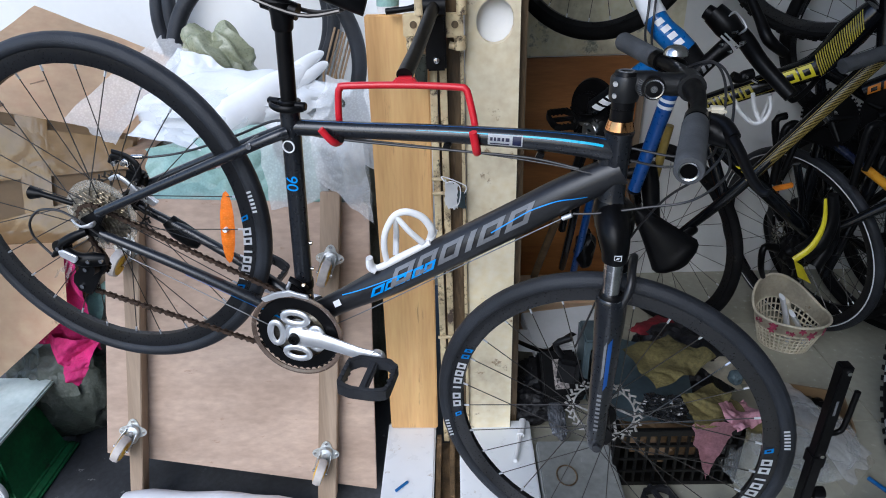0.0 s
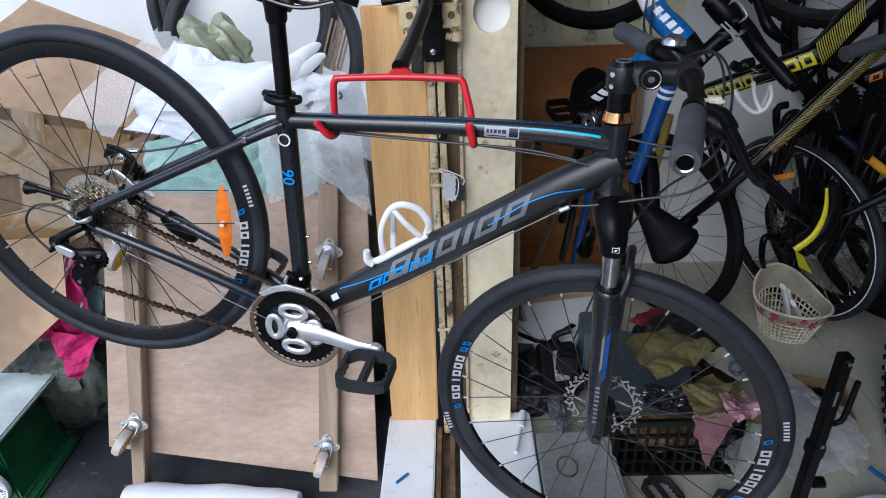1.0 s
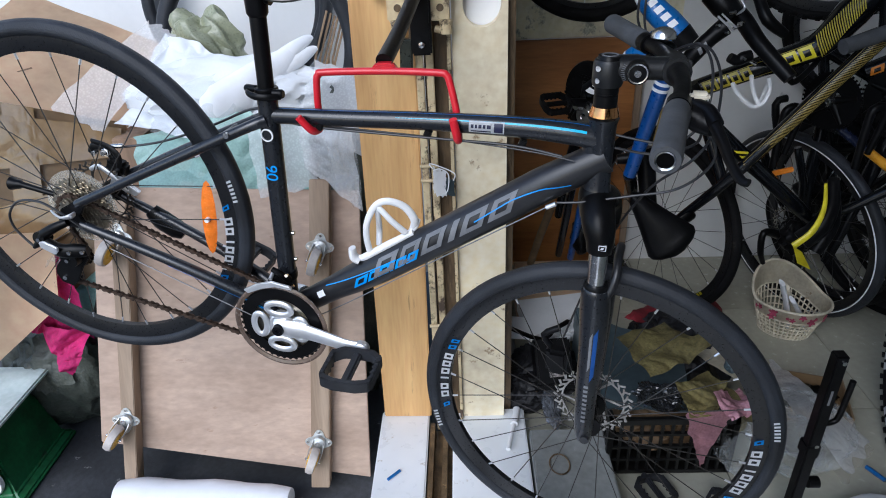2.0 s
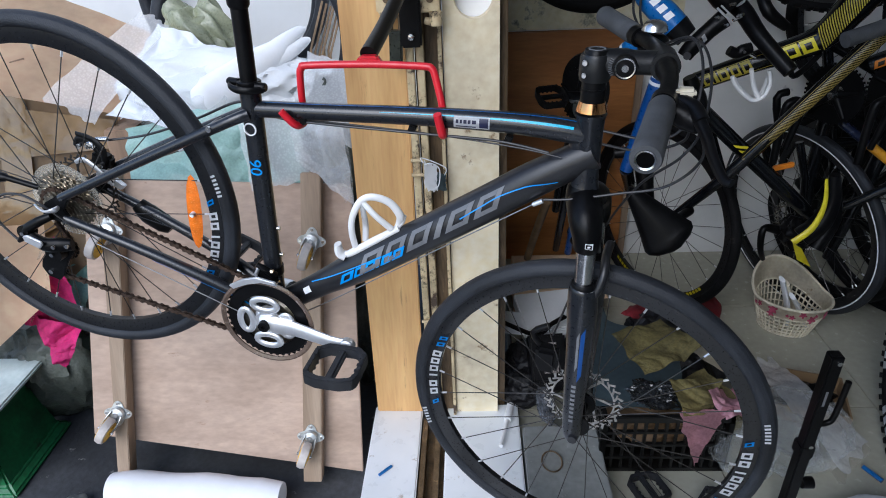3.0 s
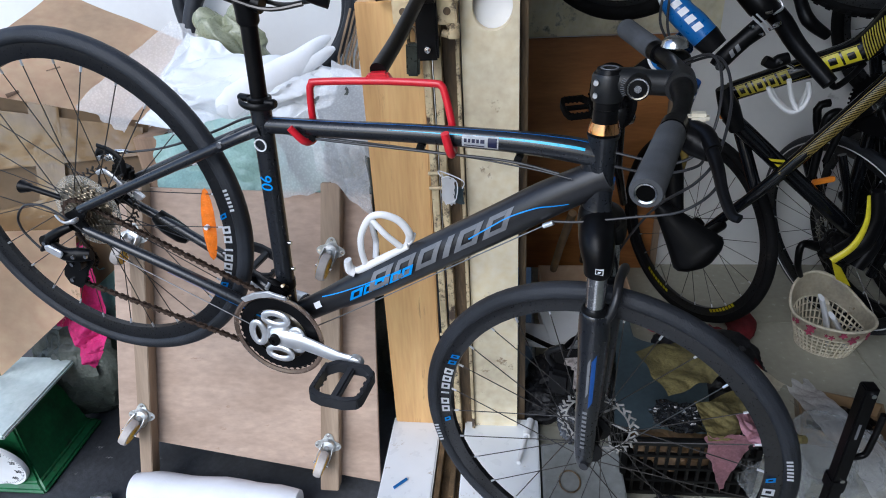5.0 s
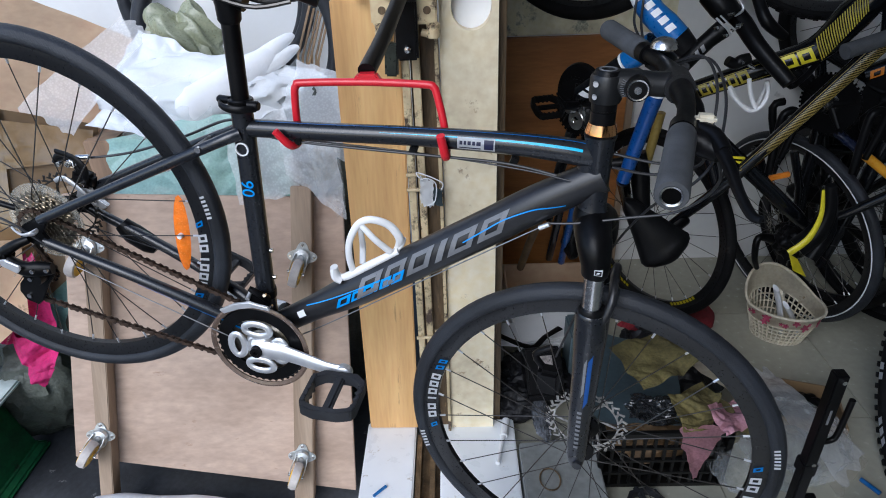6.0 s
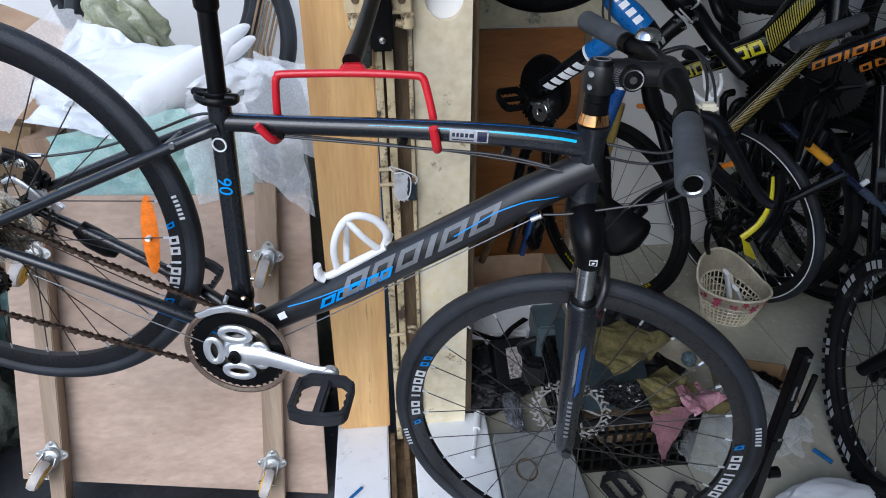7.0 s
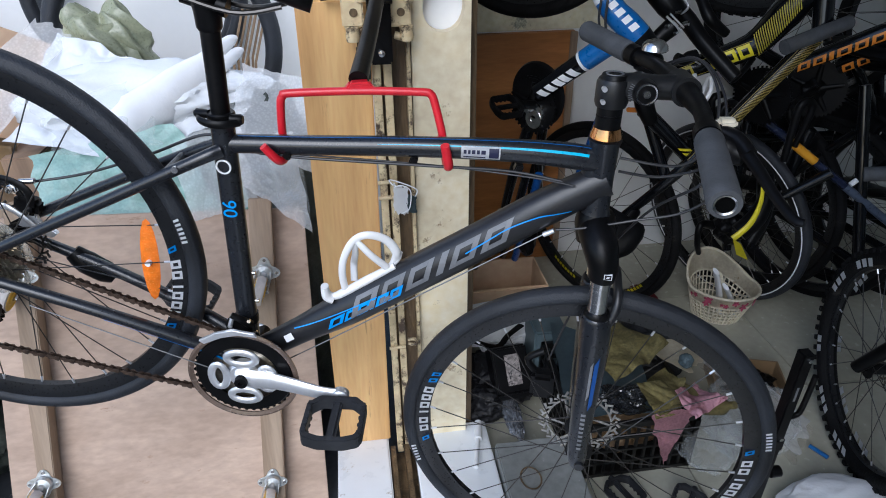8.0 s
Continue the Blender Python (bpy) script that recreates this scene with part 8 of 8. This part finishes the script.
part("grip_mark", tube([(1.191, 1.500, 0.711), (1.206, 1.500, 0.723)], 0.007, 8), M_DECALWHITE, kb)

for c in ((0.971, 1.800, 0.832), (1.199, 1.780, 0.831)):
    c = V(*c)
    part("crank_loop", tube([c + V(0.0, 0, -0.17), c + V(0.0, 0, -0.02), c + V(0.012, 0, 0.01), c + V(0.034, 0, 0.01), c + V(0.044, 0, -0.02), c + V(0.03, 0.01, -0.13)], [0.011, 0.012, 0.012, 0.012, 0.011, 0.009], 10, 4), M_BLACK, kb, "black crank arm")
part("side_stay", tube([(1.202, 2.000, 0.821), (1.189, 1.980, 0.530), (1.213, 1.960, 0.241)], [0.022, 0.02, 0.016], 10), M_FRAME, kb)
part("side_stay", tube([(1.352, 1.900, 0.709), (1.309, 1.900, 0.465), (1.283, 1.920, 0.263)], [0.024, 0.02, 0.016], 10), M_FRAME, kb)
part("chain_case", tube([(1.140, 2.000, 0.761), (1.282, 1.980, 0.709), (1.468, 1.950, 0.613)], [0.03, 0.028, 0.024], 12, 3, flat=0.5), M_BLACK, kb, "black chain case")

# further bicycles filling the far corner
for i, (c, yaw, z, st) in enumerate((((1.55, 2.02), 70, 0.353, None), ((1.86, 1.95), 68, 0.353, None), ((1.40, 2.12), 74, 0.353, None), ((1.70, 2.08), 72, 0.353, None))):
    fb = thing("bicycle", "dark bicycle parked against the back wall", "bicycle")
    wheel(fb, "wheel", wheel_pose((*c, z), yaw), spokes=24, tyre=M_TYRE_OLD, label="black spoked wheel")
    u = V(math.cos(radians(yaw)), -math.sin(radians(yaw)), 0)
    h = V(*c, z)
    part("seat_stay", tube([h, h + u * 0.28 + V(0, 0, 0.36)], 0.014, 10), M_FRAME, fb)
    part("chain_stay", tube([h, h + u * 0.43 + V(0, 0, -0.05)], 0.015, 10), M_FRAME, fb)
    part("seat_tube", tube([h + u * 0.43 + V(0, 0, -0.05), h + u * 0.26 + V(0, 0, 0.5)], 0.018, 12), M_FRAME, fb)
    part("down_tube", tube([h + u * 0.43 + V(0, 0, -0.05), h + u * 0.86 + V(0, 0, 0.44)], 0.024, 12), M_FRAMEGREY, fb)
    part("saddle", saddle_mesh(), M_BLACK, fb, "", Matrix.Translation(h + u * 0.24 + V(0, 0, 0.58)) @ pose(0, 0, 0, 0, 0, -yaw))
    part("mudguard", tube([h + V(r * math.cos(a) * u.x, r * math.cos(a) * u.y, r * math.sin(a)) for r, a in ((0.37, radians(200 - 22 * k)) for k in range(7))], 0.016, 10, 3, flat=1.6), M_BLACK, fb)
for c, yaw, r in (((1.48, 2.2, 1.02), 24, 0.345), ((1.95, 2.12, 0.98), 32, 0.345), ((1.72, 2.0, 1.5), 20, 0.345)):
    fb = thing("bicycle", "dark bicycle hung on the back wall", "bicycle")
    wheel(fb, "wheel", wheel_pose(c, yaw), spokes=24, tyre=M_TYRE_OLD, label="hanging black wheel", r_out=r, w=0.022)
    u = V(math.cos(radians(yaw)), -math.sin(radians(yaw)), 0)
    h = V(*c)
    part("fork", tube([h + V(0, -0.05, 0), h + u * 0.16 + V(0, -0.06, -0.2), h + u * 0.30 + V(0, -0.06, -0.42)], [0.013, 0.017, 0.02], 12), M_FRAME, fb)
    part("down_tube", tube([h + u * 0.26 + V(0, -0.06, -0.36), h + u * -0.25 + V(0, -0.10, -0.10)], [0.026, 0.022], 12), M_FRAME, fb)
    part("seat_tube", tube([h + u * -0.25 + V(0, -0.10, -0.10), h + u * -0.12 + V(0, -0.10, -0.56)], 0.017, 12), M_FRAME, fb)
    part("top_tube", tube([h + u * -0.16 + V(0, -0.10, -0.44), h + u * 0.29 + V(0, -0.06, -0.40)], 0.018, 12), M_FRAME, fb)
    part("saddle", saddle_mesh(), M_BLACK, fb, "", Matrix.Translation(h + u * -0.10 + V(0, -0.1, -0.6)) @ pose(0, 0, 0, 180, 10, -yaw))
    part("hanger", tube([h, (c[0], 2.43, c[2] + 0.1)], 0.012, 10), M_BLACK, fb, "black wall hanger")
hb = thing("bicycle", "dark bicycle hung high on the back wall", "bicycle")
wheel(hb, "wheel", wheel_pose((0.435, 2.08, 1.395), 38, 0), spokes=24, tyre=M_TYRE_OLD, label="hanging black wheel", r_out=0.345, w=0.024)
part("hanger", tube([(0.435, 2.08, 1.395), (0.435, 2.42, 1.60)], 0.012, 10), M_BLACK, hb, "black wall hanger")
part("fork", tube([(0.42, 2.03, 1.395), (0.66, 1.9, 1.62), (0.8, 1.8, 1.8)], [0.014, 0.018, 0.02], 12), M_FRAME, hb)


# ---- floor tiles of the workshop ----
TILE = 0.532
tile_mesh = bpy.data.meshes.new("tile")
tb = slab((0.0015, 0.0015, -0.012), (TILE - 0.0015, TILE - 0.0015, 0.0), 0.0012)
tb.to_mesh(tile_mesh)
tb.free()
tile_mesh.materials.append(M_TILE)
for i in range(6):
    for j in range(-8, 3):
        y0 = 1.488 + (j - 1) * TILE
        t = new("tile", tile_mesh)
        t.parent = floor
        t.location = (0.222 + i * TILE, y0, random.uniform(-0.0008, 0.0))
